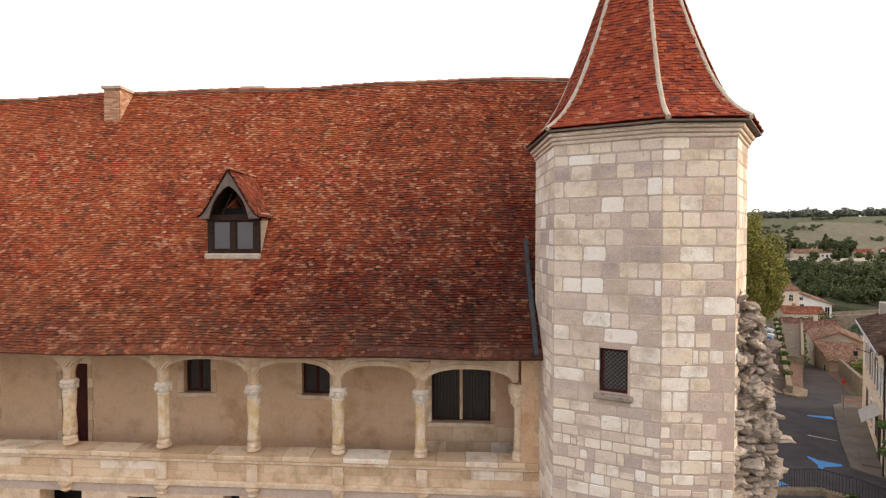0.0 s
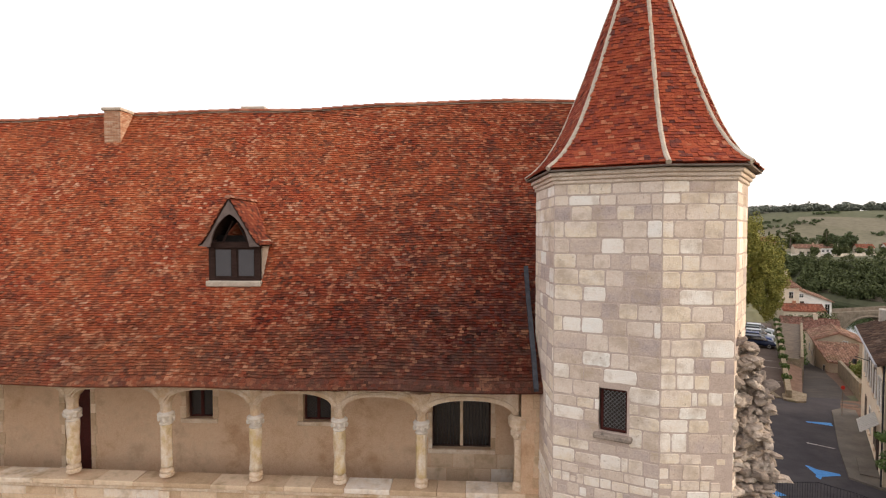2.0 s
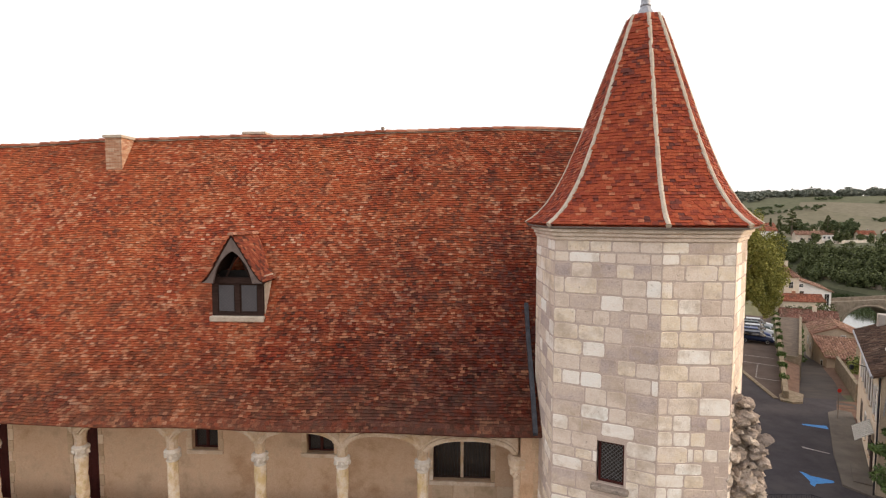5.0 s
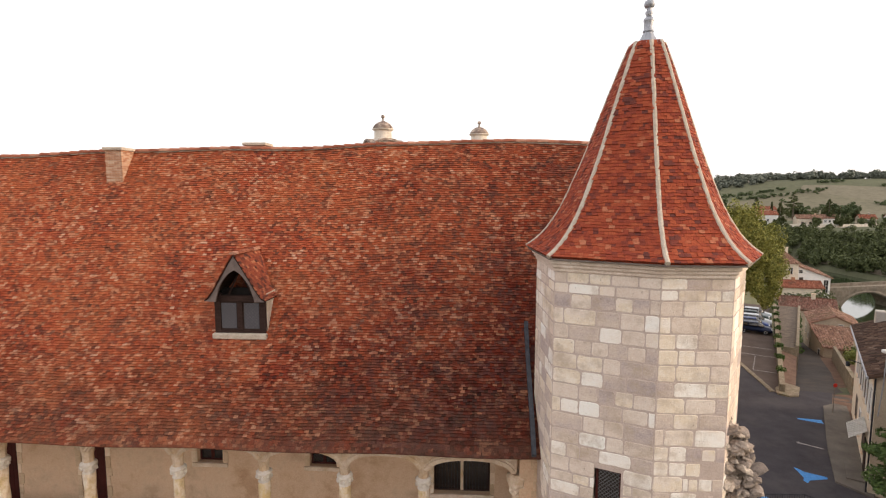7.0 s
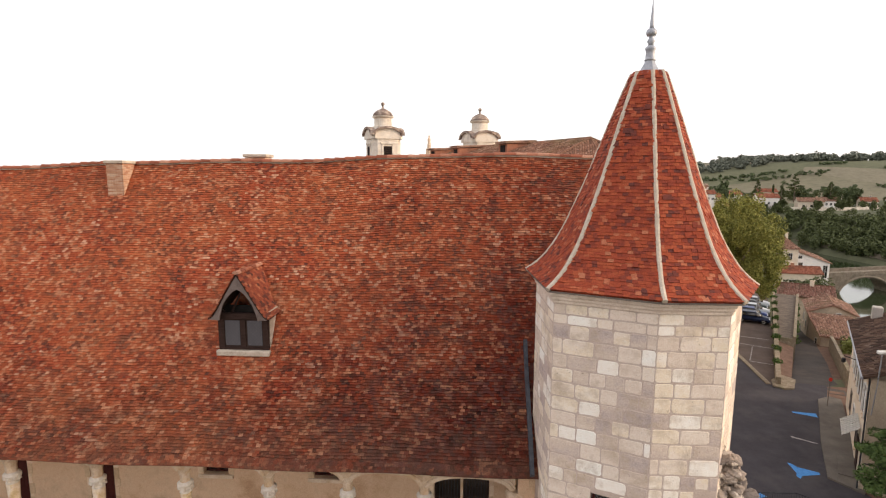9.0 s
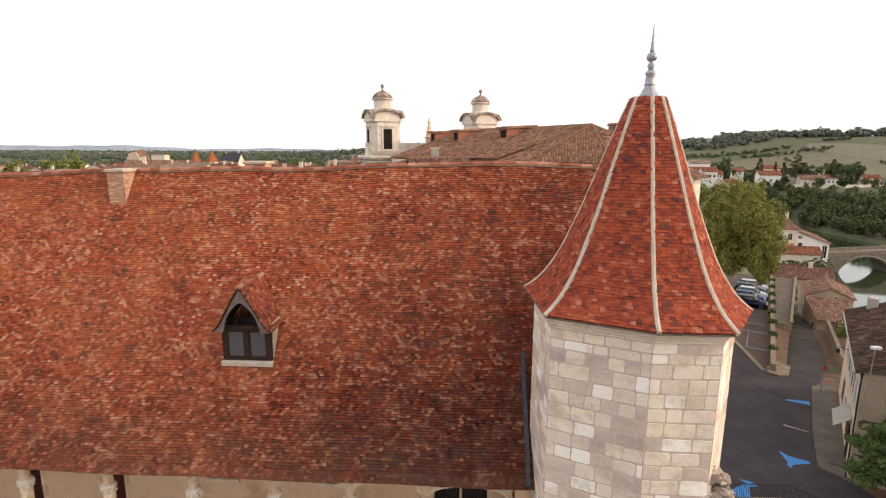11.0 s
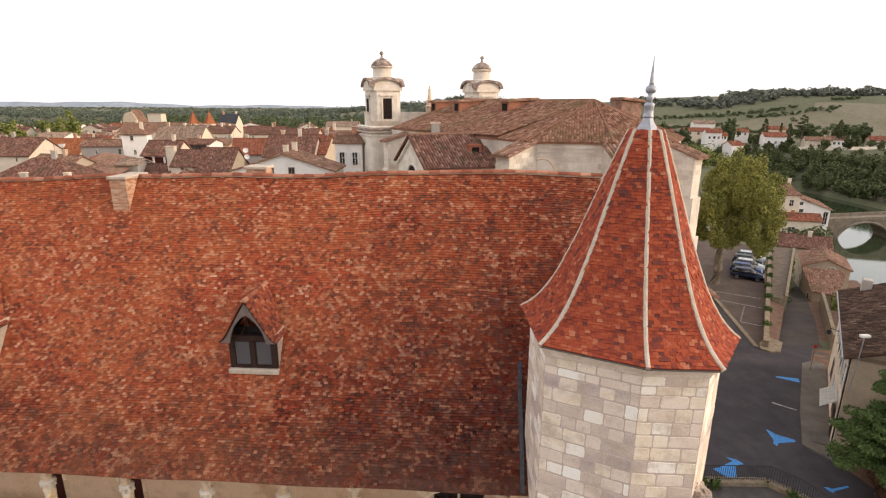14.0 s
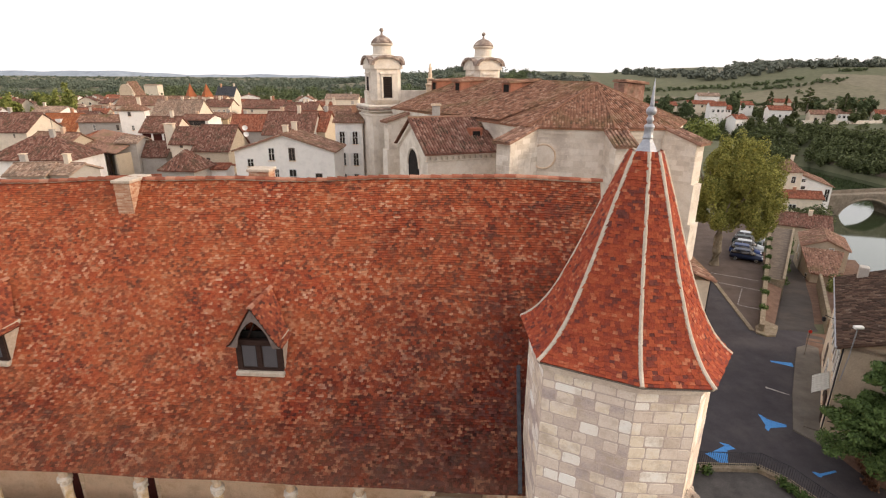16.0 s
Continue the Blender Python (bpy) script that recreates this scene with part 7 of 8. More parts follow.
def leaf_cloud(centres, radii, count, size, seed, flat=0.75, lumps=9):
    """Leaf quads scattered over lumpy crowns, many crowns at once. Returns points and faces."""
    g = np.random.default_rng(seed)
    centres, radii = np.asarray(centres, float), np.asarray(radii, float)
    T = len(centres)
    per = np.full(T, count) if np.isscalar(count) else np.asarray(count)
    own = np.repeat(np.arange(T), per)
    K = len(own)
    # lumps: sub-centres inside each crown
    sub = g.normal(0, 1, (T, lumps, 3))
    sub /= np.linalg.norm(sub, axis=-1, keepdims=True)
    sub *= 0.62 * g.random((T, lumps, 1)) ** 0.4
    pick = g.integers(0, lumps, K)
    dirs = g.normal(0, 1, (K, 3))
    dirs /= np.linalg.norm(dirs, axis=1, keepdims=True)
    loc = sub[own, pick] + dirs * (0.42 * (0.6 + 0.4 * g.random((K, 1)) ** 0.5))
    pos = centres[own] + loc * radii[own]
    sz = (size if np.isscalar(size) else np.asarray(size)[own]) * (0.6 + 0.8 * g.random(K))
    nrm = dirs * 0.9 + g.normal(0, 0.55, (K, 3)) + np.array([0, 0, 0.35])
    nrm /= np.linalg.norm(nrm, axis=1, keepdims=True)
    ref = g.normal(0, 1, (K, 3))
    a = np.cross(nrm, ref)
    a /= np.linalg.norm(a, axis=1, keepdims=True)
    b = np.cross(nrm, a)
    a, b = a * sz[:, None] * 0.5, b * sz[:, None] * 0.5 * flat
    V = np.stack([pos - a, pos - b * 0.9, pos + a, pos + b], 1).reshape(-1, 3)
    F = np.arange(4 * K).reshape(-1, 4)
    return V, F


def leaf_mesh(name, V, F, mat, parent=None, label=""):
    me = bpy.data.meshes.new(name)
    me.vertices.add(len(V))
    me.vertices.foreach_set("co", V.ravel())
    me.loops.add(F.size)
    me.loops.foreach_set("vertex_index", F.ravel().astype(np.int32))
    me.polygons.add(len(F))
    me.polygons.foreach_set("loop_start", np.arange(0, F.size, 4, dtype=np.int32))
    me.polygons.foreach_set("loop_total", np.full(len(F), 4, np.int32))
    me.update(calc_edges=True)
    me.materials.append(mat)
    ob = new(name, me)
    ob.parent = parent
    return tagged(ob, label)


def tree(x, y, z, trunk_h, crown_c, crown_r, trunk_r, mat, label, leaves=9000, size=0.42, name="tree", seed=1, limbs=9):
    """A broadleaved tree: tapered trunk, forking limbs, lumpy crown of separate leaves; origin at its foot."""
    t = thing(name, label, "tree", pose(x, y, z))
    part_trunk = tube("trunk", [(0, 0, -0.3), (0.05, 0, trunk_h * 0.35), (-0.06, 0.05, trunk_h * 0.7), (0, 0, trunk_h)], [trunk_r * 1.5, trunk_r * 1.05, trunk_r * 0.95, trunk_r * 0.85], bark_mat, t, sides=10)
    g = np.random.default_rng(seed)
    for i in range(limbs):
        a = 2 * math.pi * i / limbs + g.normal(0, 0.2)
        r_, h_ = crown_r[0] * g.uniform(0.4, 0.75), crown_c[2] + crown_r[2] * g.uniform(-0.2, 0.6)
        tube("limb", [(0, 0, trunk_h - 0.3), (r_ * 0.45 * math.cos(a), r_ * 0.45 * math.sin(a), trunk_h + (h_ - trunk_h) * 0.45), (r_ * math.cos(a), r_ * math.sin(a), h_)], [trunk_r * 0.5, trunk_r * 0.3, 0.05], bark_mat, t, sides=6)
    cs, rs = [], []
    for i in range(46):
        v = g.normal(0, 1, 3)
        v /= np.linalg.norm(v)
        k = g.uniform(0.35, 0.92) if i else 0
        cs.append([crown_c[j] + v[j] * k * crown_r[j] * (1.0 if v[2] < 0 or j < 2 else 1.05) for j in range(3)])
        s_ = g.uniform(0.19, 0.33) if i else 0.6
        rs.append([crown_r[0] * s_, crown_r[1] * s_, crown_r[2] * s_ * 1.6])
    V, F = leaf_cloud(cs, rs, leaves // 46, size, seed, lumps=12)
    leaf_mesh("crown", V, F, mat, t)
    return t


tree(36.9, 67.6, 0, 5.6, (1.4, 0, 10.8), (6.5, 6.2, 6.7), 0.55, plane_leaf, "tall plane tree with a dense yellowing green crown", 125000, 0.23, "plane_tree", 3)


def conifer(x, y, z, h, r, label, seed, mat=None, name="conifer", tiers=22, size=0.28, low=0.06, dense=420):
    t = thing(name, label, "tree", pose(x, y, z))
    tube("trunk", [(0, 0, -0.2), (0, 0, h * 0.5), (0, 0, h * 0.97)], [r * 0.09, r * 0.06, 0.02], bark_mat, t, sides=8)
    g = np.random.default_rng(seed)
    cs, rs = [], []
    for i in range(tiers):
        q = i / tiers
        n_ = max(3, int(9 * (1 - q)))
        for k in range(n_):
            a = g.random() * 6.28
            rr = r * (1 - q) ** 0.85 * g.uniform(0.45, 0.95)
            cs.append((rr * math.cos(a), rr * math.sin(a), h * (low + (0.98 - low) * q) - 0.12 * rr))
            rs.append((max(r * 0.30 * (1 - q * 0.6), 0.25), max(r * 0.30 * (1 - q * 0.6), 0.25), 0.28 + 0.05 * r))
    V, F = leaf_cloud(cs, rs, dense, size * 0.72, seed, flat=0.38, lumps=5)
    leaf_mesh("needles", V, F, mat or fir_leaf, t)
    return t


conifer(28.4, 25.2, -0.2, 17.0, 5.0, "dark green conifer with drooping boughs", 5, tiers=46, low=0.22, size=0.36, dense=760)


def bush(x, y, z, rx, ry, rz, mat, label, n_=500, size=0.2, seed=1, name="bush"):
    V, F = leaf_cloud([(0, 0, rz * 0.8)], [(rx, ry, rz)], n_, size, seed, lumps=12)
    ob = leaf_mesh(name, V, F, mat)
    ob.matrix_basis = pose(x, y, z)
    return tagged(ob, label, "bush")


# ---------------------------------------------------------------- streets and car park
def sheet(name, pts, z, mat, label, kind="structure", category="road"):
    bm = bmesh.new()
    f = bm.faces.new([bm.verts.new((x, y, z)) for x, y in pts])
    f.normal_update()
    bmesh.ops.triangulate(bm, faces=[f])
    return tagged(part(name, bm, mat, None), label, category, kind=kind)


lane_mat = surface("lane_asphalt", [(0.3, (0.060, 0.050, 0.045)), (0.7, (0.095, 0.080, 0.070))], 0.9, 0.5, 18, 0.2, 0.01, stain=(0.12, 0.092, 0.072), stain_scale=0.3)
sheet("road", [(9, 15), (31, 15), (27.2, 27.2), (26.6, 30.3), (26.2, 32.2), (29.0, 36.4), (34.0, 44.0), (36.6, 47.6), (33.4, 48.4), (31.9, 49.6), (34.3, 63.2), (28.0, 69.0), (24.5, 58.0), (22, 48), (14, 44)], 0.012, asphalt_mat, "dark asphalt street")
sheet("car_park", [(31.25, 47.7), (31.9, 47.6), (44.0, 68.2), (55.0, 87.0), (40, 96), (27, 70), (34.2, 63.2)], 0.020, lot_mat, "brownish worn car park surface", category="car park")
cl = np.array([(34.8, 46.2), (37.6, 51.0), (43.8, 60.0), (50.0, 69.8), (55.3, 77.6), (61.3, 86.6), (67.0, 95.5)])
half_wide = (2.4, 1.75, 1.6, 1.5, 1.35, 1.2, 1.2)
vs, fs = [], []
for i, p in enumerate(cl):
    d = cl[min(i + 1, len(cl) - 1)] - cl[max(i - 1, 0)]
    d = d / np.hypot(*d)
    w = half_wide[i]
    vs += [(qx, qy, -0.165 * max(qy - 47, 0) + 0.04) for qx, qy in ((p[0] - d[1] * w, p[1] + d[0] * w), (p[0] + d[1] * w, p[1] - d[0] * w))]
    if i:
        fs.append((2 * i - 2, 2 * i - 1, 2 * i + 1, 2 * i))
ev, ef = [], []
for i, p in enumerate(cl):
    d = cl[min(i + 1, len(cl) - 1)] - cl[max(i - 1, 0)]
    d = d / np.hypot(*d)
    ev += [(qx, qy, -0.165 * max(qy - 47, 0) + 0.016) for qx, qy in ((p[0] - d[1] * 5.4, p[1] + d[0] * 5.4), (p[0] + d[1] * 9.5, p[1] - d[0] * 9.5))]
    if i:
        ef.append((2 * i - 2, 2 * i - 1, 2 * i + 1, 2 * i))
lane_earth = (ev, ef)
tagged(raw("lane", vs, fs, lane_mat), "narrow asphalt lane running down to the river", "road", kind="structure")
dirt_mat = surface("bare_earth", [(0.3, (0.11, 0.062, 0.045)), (0.7, (0.19, 0.12, 0.085))], 0.95, 1.2, 12, 0.4, 0.02)
tagged(raw("earth", *lane_earth, dirt_mat), "brown bare earth beside the lane", "earth", kind="structure")
# pavement with a real kerb
pv_ = [(25.4, 32.1), (26.4, 30.3), (27.2, 31.0), (35.4, 44.2), (34.8, 44.9), (33.4, 44.3), (28.1, 36.5)]
tagged(part("pavement", prism(pv_, -0.05, 0.14), pave_mat, None), "worn brownish pavement with a stone kerb", "pavement", kind="structure")


sheet("verge", [(26.0, 30.7), (27.2, 27.0), (31.5, 21.5), (35, 26), (30, 33), (37, 46), (35.8, 46.5), (33, 44)], 0.006, dirt_mat, "reddish bare earth along the wall foot", category="earth")


def paint(name, pts, mat, label, z=0.03):
    ob = sheet(name, pts, z, mat, label, "", "road marking")
    return ob


paint("blue_marking", [(29.55, 42.0), (29.5, 41.75), (31.0, 40.9), (31.3, 41.6)], blue_paint, "blue painted parking marking on asphalt")
paint("blue_marking", [(23.95, 34.0), (24.1, 33.9), (24.3, 33.4), (25.3, 32.75), (25.2, 32.5), (23.9, 32.35), (23.55, 32.0), (23.5, 32.35), (23.75, 32.7)], blue_paint, "blue painted parking triangle on asphalt")
paint("blue_marking", [(17.8, 29.55), (18.3, 29.7), (19.55, 30.35), (19.35, 30.75), (19.9, 30.5), (20.15, 30.05), (19.5, 29.9), (18.9, 28.6), (18.5, 28.5)], blue_paint, "blue painted parking triangle on asphalt")
paint("blue_marking", [(24.0, 27.9), (24.2, 27.9), (24.4, 27.75), (25.6, 28.05), (25.6, 27.9), (24.45, 27.55), (24.25, 27.4), (24.1, 27.5)], blue_paint, "blue painted bay marking on asphalt")
paint("white_marking", [(26.62, 37.75), (26.8, 37.75), (26.85, 37.6), (27.95, 36.66), (27.9, 36.55), (26.75, 37.45), (26.6, 37.5)], white_paint, "white bay line on asphalt")


def stripe(a, b, w=0.12):
    a, b = Vector(a), Vector(b)
    d = (b - a).normalized()
    n_ = Vector((-d.y, d.x)) * w / 2
    paint("white_marking", [tuple(p) for p in (a - n_, b - n_, b + n_, a + n_)], white_paint, "worn white parking line", 0.034)


stripe((34.9, 64.3), (39.6, 61.6))
stripe((34.3, 60.9), (38.1, 58.3))
for i in range(8):
    stripe(Vector((36.1, 58.95)).lerp(Vector((33.05, 54.2)), (i + 0.15) / 8), Vector((36.1, 58.95)).lerp(Vector((33.05, 54.2)), (i + 0.7) / 8))
stripe((33.05, 54.2), (34.9, 53.05))

# low car-park wall with planted bushes, walkway and outer parapet
W0, W1 = Vector((31.9, 47.6)), Vector((55.0, 85.5))
wd = (W1 - W0).normalized()
wn_ = Vector((wd.y, -wd.x))
lowwall = thing("car_park_wall", "low rubble wall edging the car park, with round bushes", "wall")


def wall_run(name, a, b, th, z0, z1, mat, parent):
    d = (b - a).normalized()
    n_ = Vector((-d.y, d.x)) * th / 2
    bm = bmesh.new()
    lo = [bm.verts.new((*p, z)) for p, z in ((a - n_, z0[0]), (b - n_, z0[1]), (b + n_, z0[1]), (a + n_, z0[0]))]
    hi = [bm.verts.new((*p, z)) for p, z in ((a - n_, z1[0]), (b - n_, z1[1]), (b + n_, z1[1]), (a + n_, z1[0]))]
    bm.faces.new(lo), bm.faces.new(hi)
    for i in range(4):
        bm.faces.new((lo[i], lo[(i + 1) % 4], hi[(i + 1) % 4], hi[i]))
    return part(name, bm, mat, parent)


gravel_mat = surface("walkway_gravel", [(0.3, (0.095, 0.072, 0.055)), (0.7, (0.18, 0.14, 0.108))], 0.95, 1.5, 7, 0.6, 0.02)
ruin_wall = surface("old_rubble_wall", [(0.2, (0.15, 0.12, 0.085)), (0.5, (0.24, 0.19, 0.135)), (0.8, (0.34, 0.28, 0.21))], 0.95, 2.5, 10, 0.9, 0.05, stain=(0.13, 0.12, 0.07), stain_scale=0.9)
for i in range(9):
    a, b = W0 + wd * i * 4.9, W0 + wd * (i + 1) * 4.9
    wall_run("wall_segment", a, b - wd * 0.35, 0.45, (-0.2, -0.2), (0.85, 0.85), ruin_wall, lowwall)
    bush(*(b - wd * 0.17), 0.55, 0.62, 0.62, 0.5, bush_leaf, "round clipped bush on the car park wall", 420, 0.16, 20 + i, "round_bush")
kerb_end = [W0 - wd * 0.9 + wn_ * 0.5, W0 - wd * 0.6 - wn_ * 0.4, W0 + wd * 1.0 - wn_ * 0.5, W0 + wd * 3.0 + wn_ * 0.3, W0 + wd * 2.2 + wn_ * 1.5, W0 - wd * 0.3 + wn_ * 1.3]
tagged(part("pavement", prism([tuple(p) for p in kerb_end], -0.5, 0.17), ruin_wall, None), "rounded pale stone kerb at the wall's end", "kerb", kind="structure")
kerb = thing("kerb", "worn pale stone kerb along the car park", "kerb", kind="structure")
for i in range(13):
    ka, kb = Vector((31.2, 47.9)).lerp(Vector((34.2, 63.0)), i / 13), Vector((31.2, 47.9)).lerp(Vector((34.2, 63.0)), (i + 0.97) / 13)
    wall_run("kerb_stone", ka, kb, 0.42, (-0.1, -0.1), (0.10, 0.10), ruin_wall, kerb)
P1 = W1 + wn_ * 3.4
bm = bmesh.new()
q = [bm.verts.new((*p, z)) for p, z in ((W0 + wd * 16 + wn_ * 0.2, 0.55), (W0 + wd * 16 + wn_ * 1.9, 0.55), (P1, 0.45), (W1 + wn_ * 0.2, 0.45))]
bm.faces.new(q)
tagged(part("walkway", bm, gravel_mat, None), "raised gravel walkway beside the car park wall", "pavement", kind="structure")
part_v = [(W0 + wd * 1.0 + wn_ * 0.22, 0.12), (W0 + wd * 1.0 + wn_ * 1.1, 0.02), (W0 + wd * 16 + wn_ * 1.9, -0.4), (W0 + wd * 16 + wn_ * 0.22, 0.12)]
bm = bmesh.new()
bm.faces.new([bm.verts.new((*p, z)) for p, z in part_v])
tagged(part("verge", bm, dirt_mat, None), "planted earth strip under the car park wall", "verge", kind="structure")
outer = thing("rampart_wall", "ivy-grown rubble retaining wall above the lane", "wall")
wall_run("end_wall", W0 + wd * 16 + wn_ * 0.2, W0 + wd * 16 + wn_ * 1.9, 0.3, (-1.0, -4.0), (0.6, 0.6), ruin_wall, outer)
wall_run("retaining_wall", W0 + wd * 16 + wn_ * 1.9, P1, 0.32, (-4.0, -9.0), (0.85, 0.75), ruin_wall, outer)
for i in range(16):
    p = (W0 + wn_ * 2.0 + wd * 16.0).lerp(P1, (i + 0.5) / 16)
    if rng.random() < 0.7:
        bush(p.x, p.y, -0.3 - 0.05 * i, 0.5, 0.8, 0.7, bush_leaf, "ivy tuft on the rampart wall", 160, 0.2, 60 + i, "ivy")


# ---------------------------------------------------------------- parked cars
def paint_car(name, col):
    m, n, l, b = material(name, col, 0.4, 0.0)
    b.inputs["Coat Weight"].default_value = 0.15
    return m


tyre_mat = surface("tyre_rubber", [(0.3, (0.015, 0.015, 0.016)), (0.7, (0.03, 0.03, 0.032))], 0.8)
rim_mat = surface("alloy_rim", [(0.3, (0.42, 0.43, 0.45)), (0.7, (0.58, 0.58, 0.60))], 0.35, metal=0.8)
lamp_glass = surface("headlight_glass", [(0.3, (0.55, 0.56, 0.58)), (0.7, (0.72, 0.72, 0.74))], 0.15)


def car(x, y, rot, mat, label):
    """A hatchback, its nose along +x; origin on the ground at its middle."""
    c = thing("car", label, "car", pose(x, y, 0.02, 0, 0, rot), "parked cars")
    side = [(-2.05, 0.35), (-2.08, 0.72), (-1.95, 0.98), (1.05, 0.95), (1.85, 0.78), (2.06, 0.55), (2.04, 0.32)]
    bm = bmesh.new()
    a_ = [bm.verts.new((px, -0.84, pz)) for px, pz in side]
    b_ = [bm.verts.new((px, 0.84, pz)) for px, pz in side]
    bm.faces.new(a_), bm.faces.new(b_)
    for i in range(len(side)):
        bm.faces.new((a_[i], a_[(i + 1) % 7], b_[(i + 1) % 7], b_[i]))
    bmesh.ops.bevel(bm, geom=bm.edges[:], offset=0.07, segments=2, affect="EDGES")
    part("body", bm, mat, c, smooth=True)
    cab = [(-1.98, 0.95, 0.80), (-1.62, 1.42, 0.62), (-0.2, 1.50, 0.62), (0.55, 1.38, 0.60), (1.15, 0.94, 0.78)]
    bm = bmesh.new()
    a_ = [bm.verts.new((px, -w, pz)) for px, pz, w in cab]
    b_ = [bm.verts.new((px, w, pz)) for px, pz, w in cab]
    bm.faces.new(a_), bm.faces.new(b_)
    for i in range(5):
        bm.faces.new((a_[i], a_[(i + 1) % 5], b_[(i + 1) % 5], b_[i]))
    bmesh.ops.bevel(bm, geom=bm.edges[:], offset=0.05, segments=2, affect="EDGES")
    part("glasshouse", bm, dark_glass, c, "dark windows", smooth=True)
    bm = bmesh.new()
    add_box(bm, (-1.5, -0.6, 1.44), (0.35, 0.6, 1.53), 0.035)
    part("roof", bm, mat, c)
    for s in (-1, 1):
        for px, tx in ((-0.75, -0.8), (0.35, 0.32)):
            bm = bmesh.new()
            v4 = [bm.verts.new(p) for p in ((px - 0.04, s * 0.83, 0.95), (px + 0.04, s * 0.83, 0.95), (tx + 0.04, s * 0.645, 1.45), (tx - 0.04, s * 0.645, 1.45))]
            bm.faces.new(v4)
            bmesh.ops.solidify(bm, geom=bm.faces[:], thickness=0.02)
            part("pillar", bm, mat, c)
        box("headlight", (1.86, s * 0.55 - 0.17, 0.60), (2.03, s * 0.55 + 0.17, 0.76), lamp_glass, c, bevel=0.03)
        box("mirror", (0.62, s * 0.84 - 0.02 if s > 0 else s * 0.84 - 0.14, 0.95), (0.78, s * 0.84 + 0.14 if s > 0 else s * 0.84 + 0.02, 1.07), mat, c, bevel=0.03)
        for px in (-1.28, 1.28):
            wh = thing("wheel", "", "", pose(px, s * 0.76, 0.31, 90, 0, 0))
            wh.parent = c
            part("tyre", lathe([(0.22, -0.1), (0.30, -0.1), (0.315, -0.06), (0.315, 0.06), (0.30, 0.1), (0.22, 0.1)], 18), tyre_mat, wh)
            part("rim", lathe([(0.05, -0.09), (0.2, -0.108), (0.215, -0.08), (0.215, 0.08), (0.2, 0.108), (0.05, 0.09)], 14), rim_mat, wh)
    return c


navy, silver, blue, black, dkgreen = (paint_car(nm, c) for nm, c in (("navy_paint", (0.012, 0.018, 0.045)), ("silver_paint", (0.42, 0.44, 0.46)), ("blue_car_paint", (0.015, 0.035, 0.13)), ("black_paint", (0.012, 0.013, 0.015)), ("green_paint", (0.01, 0.022, 0.02))))
for i, (mt, lb) in enumerate(((navy, "dark navy hatchback parked nose to the wall"), (blue, "dark blue car parked nose to the wall"), (silver, "silver car parked nose to the wall"), (dkgreen, "dark green car parked nose to the wall"), (silver, "pale grey car parked nose to the wall"))):
    p = Vector((43.3, 66.6)) + wd * (2.0 + i * 2.55) - wn_ * (2.4 + 0.25 * (i % 2))
    car(p.x, p.y, math.degrees(math.atan2(wn_.y, wn_.x)) + rng.normal(0, 2), mt, lb)
box("drain_cover", (33.5, 73.2, 0.0), (35.6, 75.0, 0.35), ruin_wall, None)
tagged(bpy.data.objects["drain_cover"], "low stone trough beside the plane tree", "trough")


# ---------------------------------------------------------------- small building by the church
annex = thing("outbuilding", "small cream outbuilding with a brown tile roof", "building", pose(28.0, 51.5, 0, 0, 0, 83))
box("wall", (0, 0, 0), (11, 7, 4.0), CREAM, annex)
canal_slope([(-0.5, -0.5, 4.05), (11.5, -0.5, 4.05), (11.5, 7.2, 7.0), (-0.5, 7.2, 7.0)], annex, canal_mat)
tube("downpipe", [(0.1, -0.1, 0), (0.1, -0.1, 3.9)], 0.06, iron_mat, annex)


# ---------------------------------------------------------------- house on the street, pavement side
SH = pose(26.45, 30.85, 0, 0, 0, math.degrees(math.atan2(0.82, 0.57)))
canal_moss = surface("canal_tile_lichen", [(0.2, (0.040, 0.026, 0.020)), (0.45, (0.070, 0.042, 0.031)), (0.70, (0.115, 0.070, 0.050)), (0.80, (0.17, 0.12, 0.09)), (0.90, (0.46, 0.40, 0.34))], 0.95, 3.0, 9, 0.6, 0.03, each="island", spread=0.45, stain=(0.052, 0.038, 0.030), stain_scale=0.8)
street_house = thing("street_house", "old pale two-storey street house with a brown tile roof", "house", SH)
LH, DH, EH = 15.2, 9.0, 7.55
box("front_wall", (0, -DH, 0), (LH, 0, EH - 0.1), CREAM, street_house)
box("end_wall", (-0.04, -DH, 0), (0.0, 0.02, EH + 0.2), BEIGE, street_house, "greyish rendered end wall")
canal_slope([(-0.35, 0.45, EH), (LH, 0.45, EH), (LH, -DH * 0.62, EH + 2.6), (-0.35, -DH * 0.62, EH + 2.6)], street_house, canal_moss, 0.25)
canal_slope([(-0.35, -DH - 0.4, EH + 0.4), (LH, -DH - 0.4, EH + 0.4), (LH, -DH * 0.62, EH + 2.6), (-0.35, -DH * 0.62, EH + 2.6)], street_house, canal_mat)
bm = bmesh.new()
tri_ = [bm.verts.new(c) for c in ((-0.04, 0, EH - 0.1), (-0.04, -DH, EH - 0.1), (-0.04, -DH * 0.62, EH + 2.4))]
tri2 = [bm.verts.new((0.2, v.co.y, v.co.z)) for v in tri_]
bm.faces.new(tri_), bm.faces.new(tri2)
for i in range(3):
    bm.faces.new((tri_[i], tri_[(i + 1) % 3], tri2[(i + 1) % 3], tri2[i]))
part("gable", bm, BEIGE, street_house)
for i in range(4):
    house_window(street_house, 2.2 + i * 3.2, 0.0, 4.3, 1.0, 1.9, 0, 1, 0)
